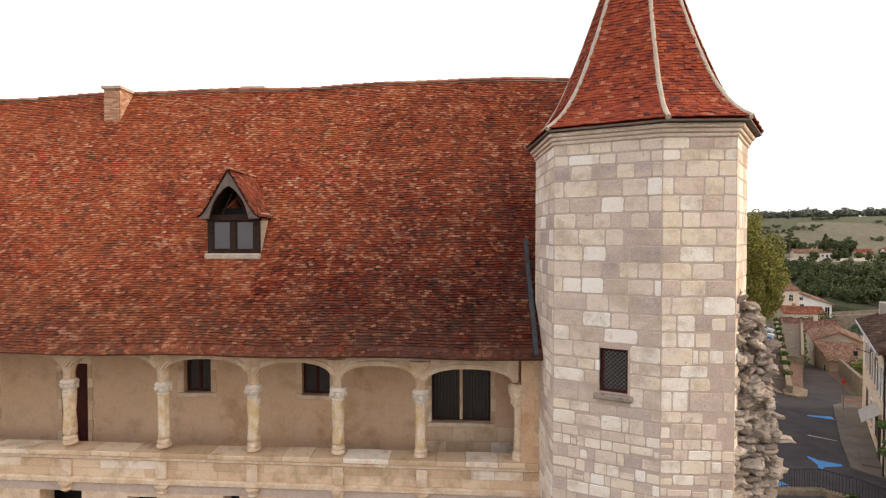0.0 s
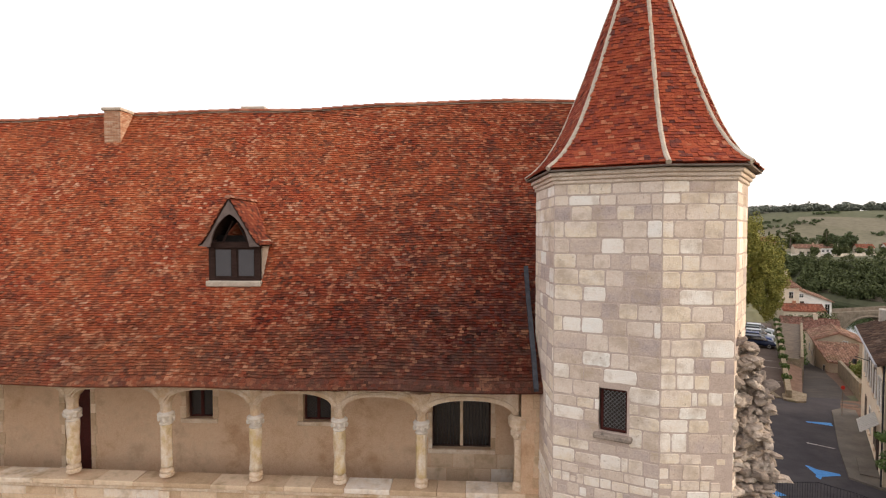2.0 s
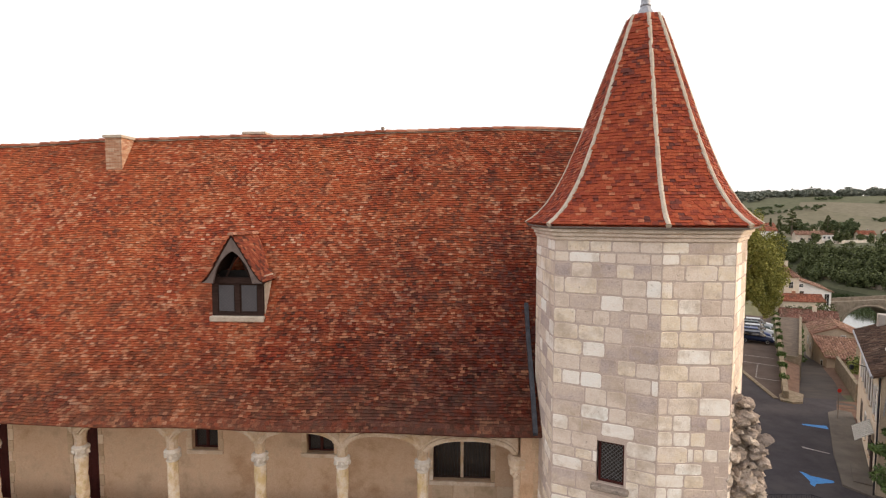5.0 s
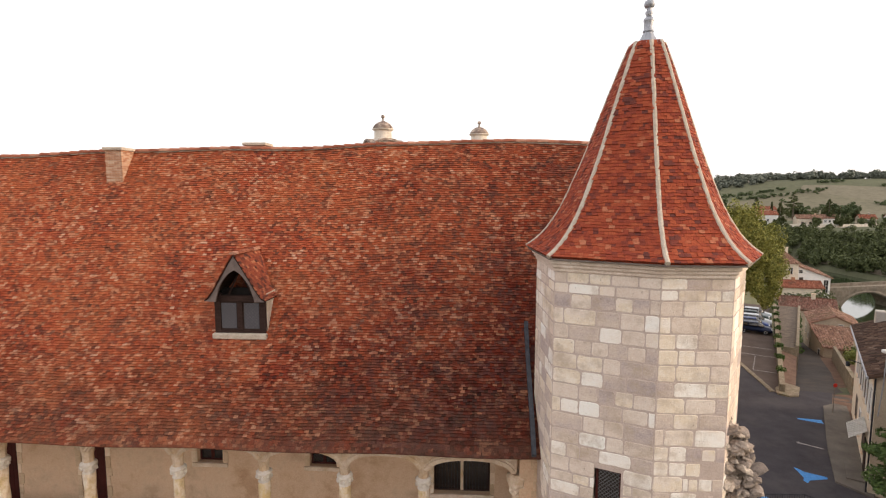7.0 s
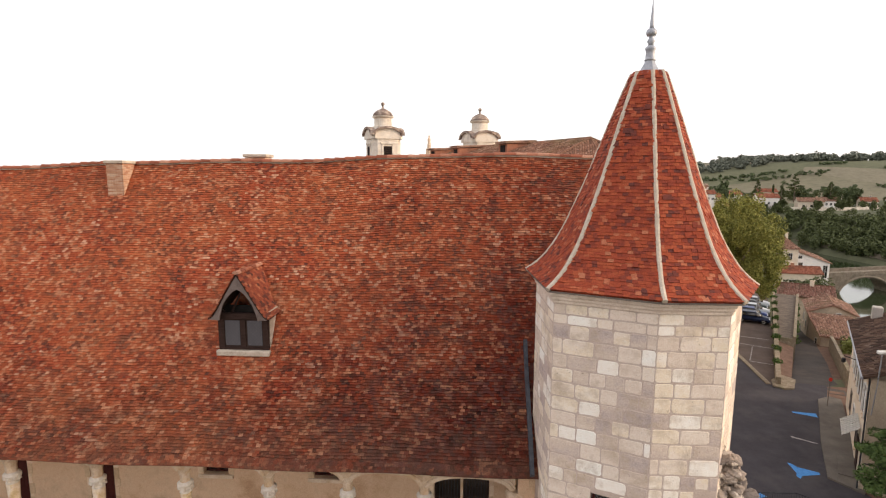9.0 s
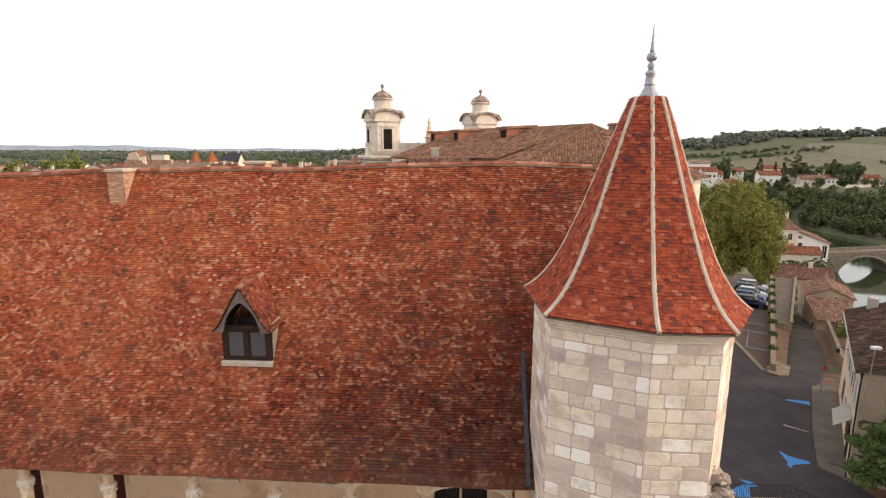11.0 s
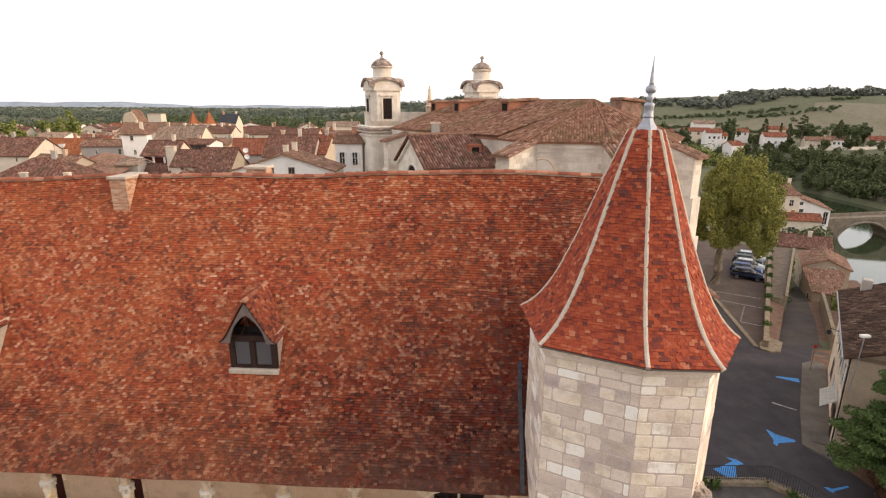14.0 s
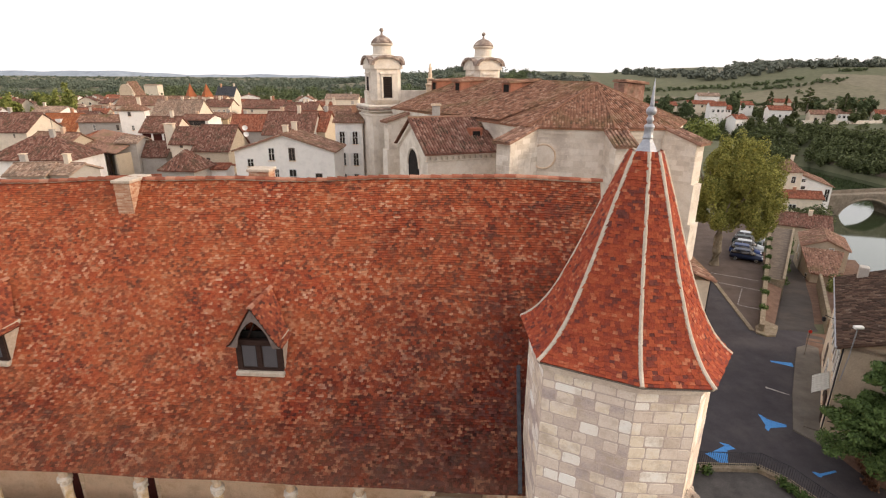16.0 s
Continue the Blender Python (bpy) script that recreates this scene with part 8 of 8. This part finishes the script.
for i in range(3):
    house_window(street_house, 4.6 + i * 3.2, 0.0, 1.0, 1.0, 1.7, 0, 1, None)
box("cornice", (0, 0, EH - 0.55), (LH, 0.18, EH - 0.25), carved_mat, street_house)
tube("gutter", [(-0.3, 0.5, EH - 0.08), (LH, 0.5, EH - 0.08)], 0.09, zinc_mat, street_house)
tube("downpipe", [(-0.09, 0.1, 0), (-0.09, 0.1, EH - 0.1)], 0.05, iron_mat, street_house, "dark downpipe on the corner")
tube("downpipe", [(-0.1, -3.6, 1.9), (-0.1, -0.1, 1.9)], 0.04, iron_mat, street_house)
box("doorway", (2.3, 0.01, 0.1), (3.4, 0.06, 2.4), wood_mat, street_house)
box("door_step", (1.2, 0.0, 0.0), (4.2, 1.0, 0.22), pave_mat, street_house)
awning = thing("awning", "white slatted awning over a doorway", "", pose(3.4, 0, 0))
awning.parent = street_house
bm = bmesh.new()
v4 = [bm.verts.new(p) for p in ((-1.4, 0.05, 3.3), (1.4, 0.05, 3.3), (1.4, 1.0, 2.6), (-1.4, 1.0, 2.6))]
bm.faces.new(v4)
bmesh.ops.solidify(bm, geom=bm.faces[:], thickness=0.06)
part("sheet", bm, shutter_mats[0], awning)
for i in range(9):
    tube("slat", [(-1.35 + i * 0.335, 0.06, 3.34), (-1.35 + i * 0.335, 1.0, 2.64)], 0.03, shutter_mats[0], awning, sides=5)
chim3 = box("chimney", (13.8, -1.6, EH - 0.2), (14.6, -0.9, EH + 1.7), GREY, street_house, bevel=0.05)

lamp = thing("street_lamp", "slim street lamp with a white head", "lamp")
lx, ly = 26.35, 30.0
tube("pole", [(lx + 0.05, ly + 0.55, 5.2), (lx - 0.05, ly + 0.25, 7.2), (lx - 0.12, ly + 0.1, 9.3)], 0.035, zinc_mat, lamp)
part("head", add_box(bmesh.new(), (lx - 0.42, ly - 0.08, 9.3), (lx + 0.18, ly + 0.22, 9.5), 0.05), shutter_mats[0], lamp, "white lamp head")
lantern = thing("wall_lantern", "black wall lantern on an iron bracket", "lantern")
lp = SH @ Vector((9.0, 0.9, 5.6))
box("lantern_body", (lp.x - 0.12, lp.y - 0.12, lp.z), (lp.x + 0.12, lp.y + 0.12, lp.z + 0.36), iron_mat, lantern, bevel=0.05)
tube("bracket", [SH @ Vector((9.0, 0.0, 5.9)), lp + Vector((0, 0, 0.55))], 0.03, iron_mat, lantern)
sign = thing("no_entry_sign", "red and white round road sign on a pole", "road sign", pose(33.2, 42.9, 0.14))
tube("pole", [(0, 0, 0), (0, 0, 2.6)], 0.03, grey_wood, sign)
red_sign = surface("sign_red", [(0.3, (0.45, 0.03, 0.02)), (0.7, (0.55, 0.04, 0.03))], 0.5)
bm = bmesh.new()
bmesh.ops.create_cone(bm, cap_ends=True, segments=20, radius1=0.17, radius2=0.17, depth=0.03, matrix=pose(0, -0.05, 2.4, 90))
part("disc", bm, red_sign, sign)

# more houses down the lane
house(63.1, 83.5, 6.2, 8.6, -11.0, -1.6, 1.35, -30, BEIGE, canal_mat, "old lane house with a patched brown tile roof", "y", [("left", 1.5, 6.6, 0.8, 1.3, None), ("left", -2.0, 6.4, 0.7, 1.0, None), ("front", 0.8, 9.0, 0.5, 0.6, None)], chim=0, over=0.25)
house(72.6, 103.0, 9.0, 8.5, -14.0, -3.5, 1.6, -30, BEIGE, canal_dark, "stone lane house with a dark tile roof", "x", [("left", 0.0, 7.0, 0.8, 1.0, None)], chim=1)
lean = thing("lean_to", "low stone lean-to with a sagging tile roof beside the lane", "outbuilding")
lw_ = [(53.4, 71.5), (55.4, 69.6), (62.3, 78.2), (58.0, 80.6)]
bm = bmesh.new()
lo_, hi_ = [bm.verts.new((*p, -11.0)) for p in lw_], [bm.verts.new((*p, z)) for p, z in zip(lw_, (-2.55, -2.6, -1.75, -1.75))]
bm.faces.new(lo_), bm.faces.new(hi_)
for i in range(4):
    bm.faces.new((lo_[i], lo_[(i + 1) % 4], hi_[(i + 1) % 4], hi_[i]))
part("wall", bm, BEIGE, lean)
canal_slope([(53.0, 71.3, -2.45), (55.4, 69.2, -2.5), (62.8, 78.1, -1.55), (57.7, 80.9, -1.55)], lean, canal_mat)
house_window(lean, 54.6, 73.9, -4.6, 0.7, 0.9, 1, -1, None, plain=True)
garden = thing("garden_wall", "rough stone garden wall along the lane", "wall")
for i in range(6):
    ga, gb = Vector((38.6, 47.6)).lerp(Vector((52.6, 68.6)), i / 6), Vector((38.6, 47.6)).lerp(Vector((52.6, 68.6)), (i + 1) / 6)
    wall_run("wall_section", ga, gb, 0.35, (-1.0 - i * 0.55, -1.6 - i * 0.55), (1.5 - 0.52 * i, 1.5 - 0.52 * (i + 1)), ruin_wall, garden)
house(58.6, 57.0, 9.0, 8.0, -4.0, 3.4, 1.2, 58, GREY, canal_mat, "grey lane house above the river", "x", [], chim=1)
gw2 = bush(54.6, 66.6, -4.2, 2.0, 2.4, 2.0, bush_leaf, "green garden shrubs behind a lane wall", 1600, 0.25, 90)
bush(52.6, 65.4, -3.8, 1.4, 1.6, 1.6, bright_leaf, "light green garden shrub", 900, 0.22, 91)
bush(62.0, 66.0, -6.0, 3.2, 2.5, 2.6, dry_leaf, "reddish brown vine thicket by the river", 1400, 0.3, 92)
bush(79.5, 112.0, -8.0, 6.5, 4.0, 4.2, wood_leaf, "dark green shrubs below the river house", 2600, 0.5, 93)
bush(73.0, 108.0, -8.0, 4.0, 4.0, 3.0, wood_leaf, "dark green shrubs below the river house", 1500, 0.5, 94)
house(93.8, 143.5, 5.2, 6.4, -12, 0.3, 2.9, -8, CREAM, canal_mat, "square cream riverside house with a pyramid tile roof", "x", [("front", 0.6, 9.4, 1.0, 1.7, None)], chim=1, hip=True)
wing_house = thing("riverside_wing", "white riverside wing with a tile roof falling towards the river", "house", pose(100.7, 143.5, -12, 0, 0, -8))
bm = bmesh.new()
lo_ = [bm.verts.new(c) for c in ((-4.4, -3.2, 0), (4.4, -3.2, 0), (4.4, 3.6, 0), (-4.4, 3.6, 0))]
hi_ = [bm.verts.new(c) for c in ((-4.4, -3.2, 11.6), (4.4, -3.2, 8.4), (4.4, 3.6, 9.4), (-4.4, 3.6, 12.8))]
bm.faces.new(lo_), bm.faces.new(hi_)
for i in range(4):
    bm.faces.new((lo_[i], lo_[(i + 1) % 4], hi_[(i + 1) % 4], hi_[i]))
part("wall", bm, WHITE, wing_house)
canal_slope([(-4.5, -3.6, 11.72), (4.8, -3.6, 8.38), (4.8, 3.9, 9.6), (-4.5, 3.9, 13.0)], wing_house, canal_mat, 0.27)
for wx, wz, ww, wh in ((-3.2, 9.6, 0.9, 0.8), (-3.0, 7.6, 0.9, 0.8), (3.3, 4.4, 1.1, 3.4)):
    house_window(wing_house, wx, -3.2, wz, ww, wh, 0, -1, None, plain=True)
house(91.5, 133.0, 9.0, 5.0, -12, -4.6, 1.3, -14, CREAM, canal_red, "low riverside annexe with a red tile roof", "x", [("front", -2, 4.2, 1.6, 1.4, None)], chim=1)
# stone bridge over the river
bridge = thing("bridge", "old stone arch bridge over the river", "bridge", pose(110, 150.5, 0, 0, 0, -2))
bridge_stone = surface("bridge_stone", [(0.2, (0.15, 0.12, 0.092)), (0.5, (0.24, 0.195, 0.148)), (0.8, (0.34, 0.285, 0.225))], 0.95, 1.2, 8, 0.7, 0.05, stain=(0.14, 0.12, 0.09), stain_scale=0.5)
spans = [(5.5, 21.5), (25.0, 40.0), (43.5, 56)]
bm = bmesh.new()
deck = lambda x: -9.4 + 1.6 * math.exp(-((x - 30) / 22) ** 2)
xs_ = sorted({0.0, 64.0, *[s for q in spans for s in np.linspace(q[0], q[1], 25)]})
prev = None
for x in xs_:
    zlow = -17.0
    for a, b in spans:
        if a < x < b:
            zlow = -15.4 + 6.2 * math.sqrt(max(0, 1 - ((x - (a + b) / 2) / ((b - a) / 2)) ** 2))
    now = [bm.verts.new(c) for c in ((x, 0, zlow), (x, 0, deck(x)), (x, 6.5, deck(x)), (x, 6.5, zlow))]
    if prev:
        for k in range(4):
            bm.faces.new((prev[k], now[k], now[(k + 1) % 4], prev[(k + 1) % 4]))
    prev = now
part("span", bm, bridge_stone, bridge)
for y0 in (-0.15, 6.2):
    bm = bmesh.new()
    prev = None
    for x in np.linspace(0, 64, 33):
        now = [bm.verts.new(c) for c in ((x, y0, deck(x) - 0.1), (x, y0, deck(x) + 0.95), (x, y0 + 0.45, deck(x) + 0.95), (x, y0 + 0.45, deck(x) - 0.1))]
        if prev:
            for k in range(4):
                bm.faces.new((prev[k], now[k], now[(k + 1) % 4], prev[(k + 1) % 4]))
        prev = now
    part("parapet", bm, bridge_stone, bridge)
for a, b in spans:
    tube("arch_ring", [((a + b) / 2 + (b - a) / 2 * math.cos(t), -0.1, -15.4 + 6.3 * math.sin(t)) for t in np.linspace(0.02, math.pi - 0.02, 22)], 0.4, bridge_stone, bridge, sides=5)
for x in (23.2, 42.2):
    part("cutwater", prism([(x - 1.7, 0.1), (x, -2.6), (x + 1.7, 0.1)], -17, -11), bridge_stone, bridge)
qw = thing("quay_wall", "long pale quay wall on the far bank", "wall")
qp = [(168, 176), (170, 200), (171, 226), (168, 254), (146, 284)]
for a, b in zip(qp, qp[1:]):
    wall_run("quay_section", Vector(a), Vector(b), 0.8, (-16, -16), (-10.2, -10.2), bridge_stone, qw)

slab_mat = surface("terrace_paving", [(0.3, (0.055, 0.050, 0.047)), (0.7, (0.095, 0.086, 0.08))], 0.9, 1.2, 14, 0.4, 0.01)
# railed terrace at the foot of the tower
terrace = thing("terrace", "paved terrace with a dark iron railing", "terrace")
tp = [(12.5, 26.9), (19.55, 26.75), (20.7, 25.6), (22.0, 22.6), (22.4, 19.0), (12.5, 18.0)]
part("slab", prism(tp, 0, 1.15), slab_mat, terrace, "grey stone paving")
rail_pts = tp[:5]
cop = thing("coping", "", "")
cop.parent = terrace
for a, b in zip(rail_pts, rail_pts[1:]):
    a, b = Vector(a), Vector(b)
    wall_run("coping_stone", a, b, 0.5, (1.1, 1.1), (1.42, 1.42), ruin_wall, cop)
    k = int((b - a).length / 0.13)
    for i in range(k + 1):
        p = a.lerp(b, i / k)
        tube("baluster", [(p.x, p.y, 1.42), (p.x, p.y, 2.4)], 0.014, iron_mat, terrace, sides=5)
    tube("top_rail", [(a.x, a.y, 2.42), (b.x, b.y, 2.42)], 0.028, iron_mat, terrace, sides=6)
    tube("bottom_rail", [(a.x, a.y, 1.52), (b.x, b.y, 1.52)], 0.02, iron_mat, terrace, sides=6)
for i in range(6):
    p = Vector(tp[2]).lerp(Vector(tp[3]), i / 6) + Vector((-0.45, -0.2))
    bush(p.x, p.y, 1.15, 0.45, 0.45, 0.4, bush_leaf, "low shrubs along the terrace railing", 260, 0.14, 110 + i, "terrace_shrub")
for i in range(5):
    bush(13.4 + i * 0.7, 26.4, 1.15, 0.45, 0.4, 0.4, bush_leaf, "low shrubs along the terrace railing", 260, 0.14, 120 + i, "terrace_shrub")
for i in range(5):
    p = Vector((25.8, 26.2)).lerp(Vector((27.6, 29.6)), i / 4) + Vector((1.0, 0.4))
    bush(p.x, p.y, 0, 0.6, 0.7, 0.4, dry_leaf, "dry reddish ground plants by the wall", 260, 0.16, 130 + i, "ground_plant")


# ---------------------------------------------------------------- woods, far houses, hills
def spread(n_, xr, yr, ok, seed):
    g = np.random.default_rng(seed)
    X, Y = g.uniform(*xr, n_ * 6), g.uniform(*yr, n_ * 6)
    keep = ok(X, Y)
    return X[keep][:n_], Y[keep][:n_]


def woods(name, X, Y, r_, h_, count, size, mat, label, seed):
    g = np.random.default_rng(seed)
    k = len(X)
    R = g.uniform(r_[0], r_[1], k)
    Hh = R * g.uniform(h_[0], h_[1], k)
    Z = height(X, Y)
    C = np.stack([X, Y, Z + Hh * 0.85], 1)
    V, F = leaf_cloud(C, np.stack([R, R, Hh], 1), count, size, seed, lumps=9)
    return tagged(leaf_mesh(name, V, F, mat), label, "woodland", kind="stuff")


def bank(x, y):
    d, s = river_side(x, y)
    return (s < 0) & (d > 19) & (d < 47)


X, Y = spread(760, (90, 330), (120, 420), bank, 31)
woods("bank_woods", X, Y, (2.8, 4.4), (0.8, 1.15), 330, 0.9, wood_leaf, "dense dark green trees on the far river bank", 32)


def beyond(x, y):
    d, s = river_side(x, y)
    return (s < 0) & (d > 72) & (np.hypot(x, y) < 440) & (np.hypot(x, y) > 338)


X, Y = spread(150, (60, 480), (200, 420), beyond, 33)
X2, Y2 = spread(420, (90, 330), (120, 420), lambda x, y: (river_side(x, y)[1] < 0) & (river_side(x, y)[0] > 42) & (river_side(x, y)[0] < 60), 63)
woods("bank_scrub", X2, Y2, (1.9, 2.9), (0.8, 1.0), 200, 0.7, wood_leaf, "low dark trees along the top of the bank", 64)
woods("garden_trees", X, Y, (2.0, 3.6), (0.9, 1.3), 320, 0.9, wood_leaf, "trees between the far houses", 34)
X, Y = spread(60, (-60, 140), (200, 330), lambda x, y: (river_side(x, y)[1] > 0) & (river_side(x, y)[0] > 24) & (river_side(x, y)[0] < 70) & ((x > 40) | (y > 280)), 35)
woods("near_bank_trees", X, Y, (3.0, 5.0), (1.0, 1.4), 380, 0.9, bright_leaf, "light green trees along the near bank", 36)
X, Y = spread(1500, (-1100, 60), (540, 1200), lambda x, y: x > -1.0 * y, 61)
woods("plain_woods", X, Y, (6.0, 12.0), (0.38, 0.6), 120, 2.0, hazed_plain_leaf, "hazy woods across the plain", 62)
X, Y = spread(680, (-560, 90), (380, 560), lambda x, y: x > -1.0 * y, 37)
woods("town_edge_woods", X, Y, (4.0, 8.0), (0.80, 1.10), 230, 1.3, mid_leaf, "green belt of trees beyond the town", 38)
X, Y = spread(60, (-360, -10), (335, 420), lambda x, y: x > -0.98 * y, 71)
woods("belt_trees", X, Y, (4.2, 7.5), (0.95, 1.25), 480, 1.1, wood_leaf, "tall green trees at the edge of the town", 72)
X, Y = spread(40, (-330, -40), (150, 400), lambda x, y: (x > -0.95 * y) & (np.sin(x * 1.3) * np.sin(y * 0.7) > 0.4), 39)
woods("town_trees", X, Y, (3, 5.5), (0.9, 1.3), 380, 0.9, bright_leaf, "trees among the town roofs", 40)
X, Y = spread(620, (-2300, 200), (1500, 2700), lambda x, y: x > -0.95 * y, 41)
woods("distant_woods", X, Y, (6, 10), (0.3, 0.5), 60, 3.2, hazed_plain_leaf, "distant hazy woodland", 42)
# hedgerows, woods and skyline trees on the hill
hx, hy = [], []
g = np.random.default_rng(43)
for y0, dens, a, b in ((346, 1.3, -60, 240), (352, 0.8, 300, 520), (378, 0.9, -60, 90), (388, 1.0, 130, 330), (412, 1.2, 40, 260), (430, 0.9, 240, 560), (452, 1.1, -40, 330), (466, 0.8, 380, 600)):
    x = a
    while x < b:
        if math.sin(x * 0.031 + y0 * 3.7) + 0.6 * math.sin(x * 0.083 + y0) > -0.75:
            wob = 4 * math.sin(x * 0.021 + y0) + 2 * math.sin(x * 0.067 + 2 * y0)
            hx.append(x + g.normal(0, 1.2)), hy.append(y0 - 0.05 * x + wob + g.normal(0, 1.6 + 1.4 * math.sin(x * 0.05 + y0) ** 2))
        x += 1.5 / dens * g.uniform(0.4, 1.6)
woods("hedgerows", np.array(hx), np.array(hy), (1.0, 2.6), (0.5, 0.85), 90, 0.9, mid_leaf, "hedgerows across the hillside", 44)
X, Y = spread(330, (-160, 230), (345, 440), lambda x, y: np.sin(x * 0.02 + 1) + np.sin(y * 0.03 + x * 0.01) > -0.1 + x * 0.005, 47)
woods("slope_woods", X, Y, (2.4, 5.4), (0.7, 1.1), 130, 1.4, mid_leaf, "green woods on the lower hillside", 48)
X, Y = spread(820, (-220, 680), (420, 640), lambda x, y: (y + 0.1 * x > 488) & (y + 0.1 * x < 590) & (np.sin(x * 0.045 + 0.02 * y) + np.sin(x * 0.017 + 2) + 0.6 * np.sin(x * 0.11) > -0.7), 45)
woods("hilltop_woods", X, Y, (2.2, 5.6), (0.6, 1.0), 170, 2.2, hazed_leaf, "wooded crest of the hill", 46)

# far hills closing the plain; their blue haze is in the base colour
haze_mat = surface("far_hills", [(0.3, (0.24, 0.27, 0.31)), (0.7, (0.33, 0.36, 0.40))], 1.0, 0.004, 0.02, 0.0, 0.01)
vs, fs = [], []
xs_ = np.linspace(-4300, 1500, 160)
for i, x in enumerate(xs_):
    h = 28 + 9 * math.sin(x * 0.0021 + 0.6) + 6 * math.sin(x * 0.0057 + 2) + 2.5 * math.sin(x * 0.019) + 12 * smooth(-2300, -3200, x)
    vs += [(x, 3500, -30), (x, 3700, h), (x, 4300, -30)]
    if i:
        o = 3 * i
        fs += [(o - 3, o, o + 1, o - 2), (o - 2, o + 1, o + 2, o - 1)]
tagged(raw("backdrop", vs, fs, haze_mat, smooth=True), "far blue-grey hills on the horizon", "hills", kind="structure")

# houses above the far bank: place, width, depth, floor height, wall height, turn
for i, (x, y, w, d, zf, hh, rot, mt, rf, al) in enumerate(((145.5, 292, 8, 7, 5.6, 4.4, -8, WHITE, canal_red, "x"), (153, 298, 6, 6, 5.2, 2.8, -8, WHITE, canal_red, "x"), (153, 283, 7, 7, -1.0, 5.0, 12, WHITE, canal_red, "x"), (161, 292, 9, 7, -1.5, 4.0, 5, BEIGE, canal_mat, "y"), (176, 287, 10.5, 8, 3.6, 4.8, -14, WHITE, canal_red, "x"), (201, 289, 12, 8, 1.8, 4.4, -20, CREAM, canal_mat, "x"), (220, 300, 7, 7, 2.4, 3.6, -20, WHITE, canal_mat, "x"), (242, 300, 8, 7, 2.6, 3.4, -20, CREAM, canal_red, "x"), (262, 304, 8, 7, 3.0, 3.6, -20, WHITE, canal_red, "x"),
        (132, 330, 14, 8, 5.0, 3.2, -6, CREAM, canal_red, "x"), (158, 338, 16, 8, 5.6, 3.2, -8, CREAM, canal_red, "x"), (184, 338, 11, 8, 5.4, 3.0, -6, WHITE, canal_red, "x"), (214, 350, 12, 8, 6.6, 3.0, -10, CREAM, canal_red, "x"), (262, 344, 12, 8, 6.0, 3.2, -12, CREAM, canal_red, "x"), (112, 322, 12, 8, 4.8, 3.2, 0, CREAM, canal_red, "x"), (178, 372, 14, 7, 10.2, 2.2, -6, WHITE, canal_pale, "x"))):
    z0 = min(float(height(x, y)), zf) - 0.6
    house(x, y, w, d, z0, zf + hh, 1.9, rot, mt, rf, "white suburban house with a red tile roof across the river" if mt is WHITE else "cream suburban house with a tile roof across the river", al,
          [("front", o * w / 2, zf - z0 + zz, 1.0, 1.3, None) for o in (-0.55, 0.05, 0.6) for zz in ((0.9, 3.6) if hh > 5 else (1.2,))] if i < 12 else [], detail=False, chim=1, group="far houses")
gw3 = thing("garden_wall", "long pale garden wall above the wooded bank", "wall")
for a, b in zip([(183, 283), (196, 282), (214, 283), (240, 288)], [(196, 282), (214, 283), (240, 288), (275, 292)]):
    wall_run("wall_section", Vector(a), Vector(b), 0.4, (-3, -3), (3.4, 3.2), white_stone, gw3)
for i, (x, top, tall, wide) in enumerate(((178.5, 18.0, 10.5, 3.6), (187.5, 15.6, 9.0, 1.3), (192.5, 15.4, 11.5, 3.6), (220.5, 17.4, 10.5, 4.0))):
    conifer(x, 300, top - tall, tall, wide, "dark conifer among the far houses", 51 + i, wood_leaf, size=0.8, tiers=14)
# spreading cedar in flat tiers
cedar = thing("cedar", "tall spreading cedar with flat tiers among the far houses", "tree", pose(200.5, 301, 7.2))
tube("trunk", [(0, 0, -2), (0.1, 0, 6), (0, 0, 12.4)], [0.5, 0.35, 0.08], bark_mat, cedar)
gc = np.random.default_rng(58)
tiers_ = [(gc.normal(0, 0.6) + (6.2 - 0.42 * k) * 0.55 * math.cos(2.4 * k), (6.2 - 0.42 * k) * 0.55 * math.sin(2.4 * k), 3.2 + 0.78 * k) for k in range(12)]
V, F = leaf_cloud(tiers_, [((6.2 - 0.42 * k) * 0.62, (6.2 - 0.42 * k) * 0.62, 0.55) for k in range(12)], 420, 0.7, 58, lumps=8)
leaf_mesh("needles", V, F, wood_leaf, cedar)
for i, (x, y, r_, h_) in enumerate(((-168, 236, 7.5, 8.2), (-196, 262, 6.5, 6.5), (-206, 252, 5.5, 6.5), (-130, 262, 4.0, 4.2), (-88, 250, 3.4, 4.5), (-66, 262, 4.5, 4.6), (126, 312, 6.0, 6.5), (138, 310, 4.0, 5.0), (206, 302, 5.0, 4.8), (226, 304, 5.5, 5.0), (239, 308, 5.0, 5.0), (166, 312, 5.0, 6.5), (118, 318, 5.0, 6.0), (138, 284, 3.2, 3.2), (145, 285, 3.0, 3.0), (151, 276, 2.6, 2.4), (170, 280, 2.8, 2.6), (178, 279, 2.6, 2.2), (159, 282, 2.8, 3.0), (201, 282, 2.6, 2.2), (214, 283, 2.8, 2.4))):
    z0 = float(height(x, y))
    tree(x, y, z0, h_ * 0.5, (0, 0, h_ * 1.35), (r_, r_, h_), 0.35, bright_leaf if i < 6 else mid_leaf if i < 13 else wood_leaf, "broad light green tree among the roofs" if i < 6 else "round green garden tree across the river", 5200, 0.95, "tree", 200 + i, 3)
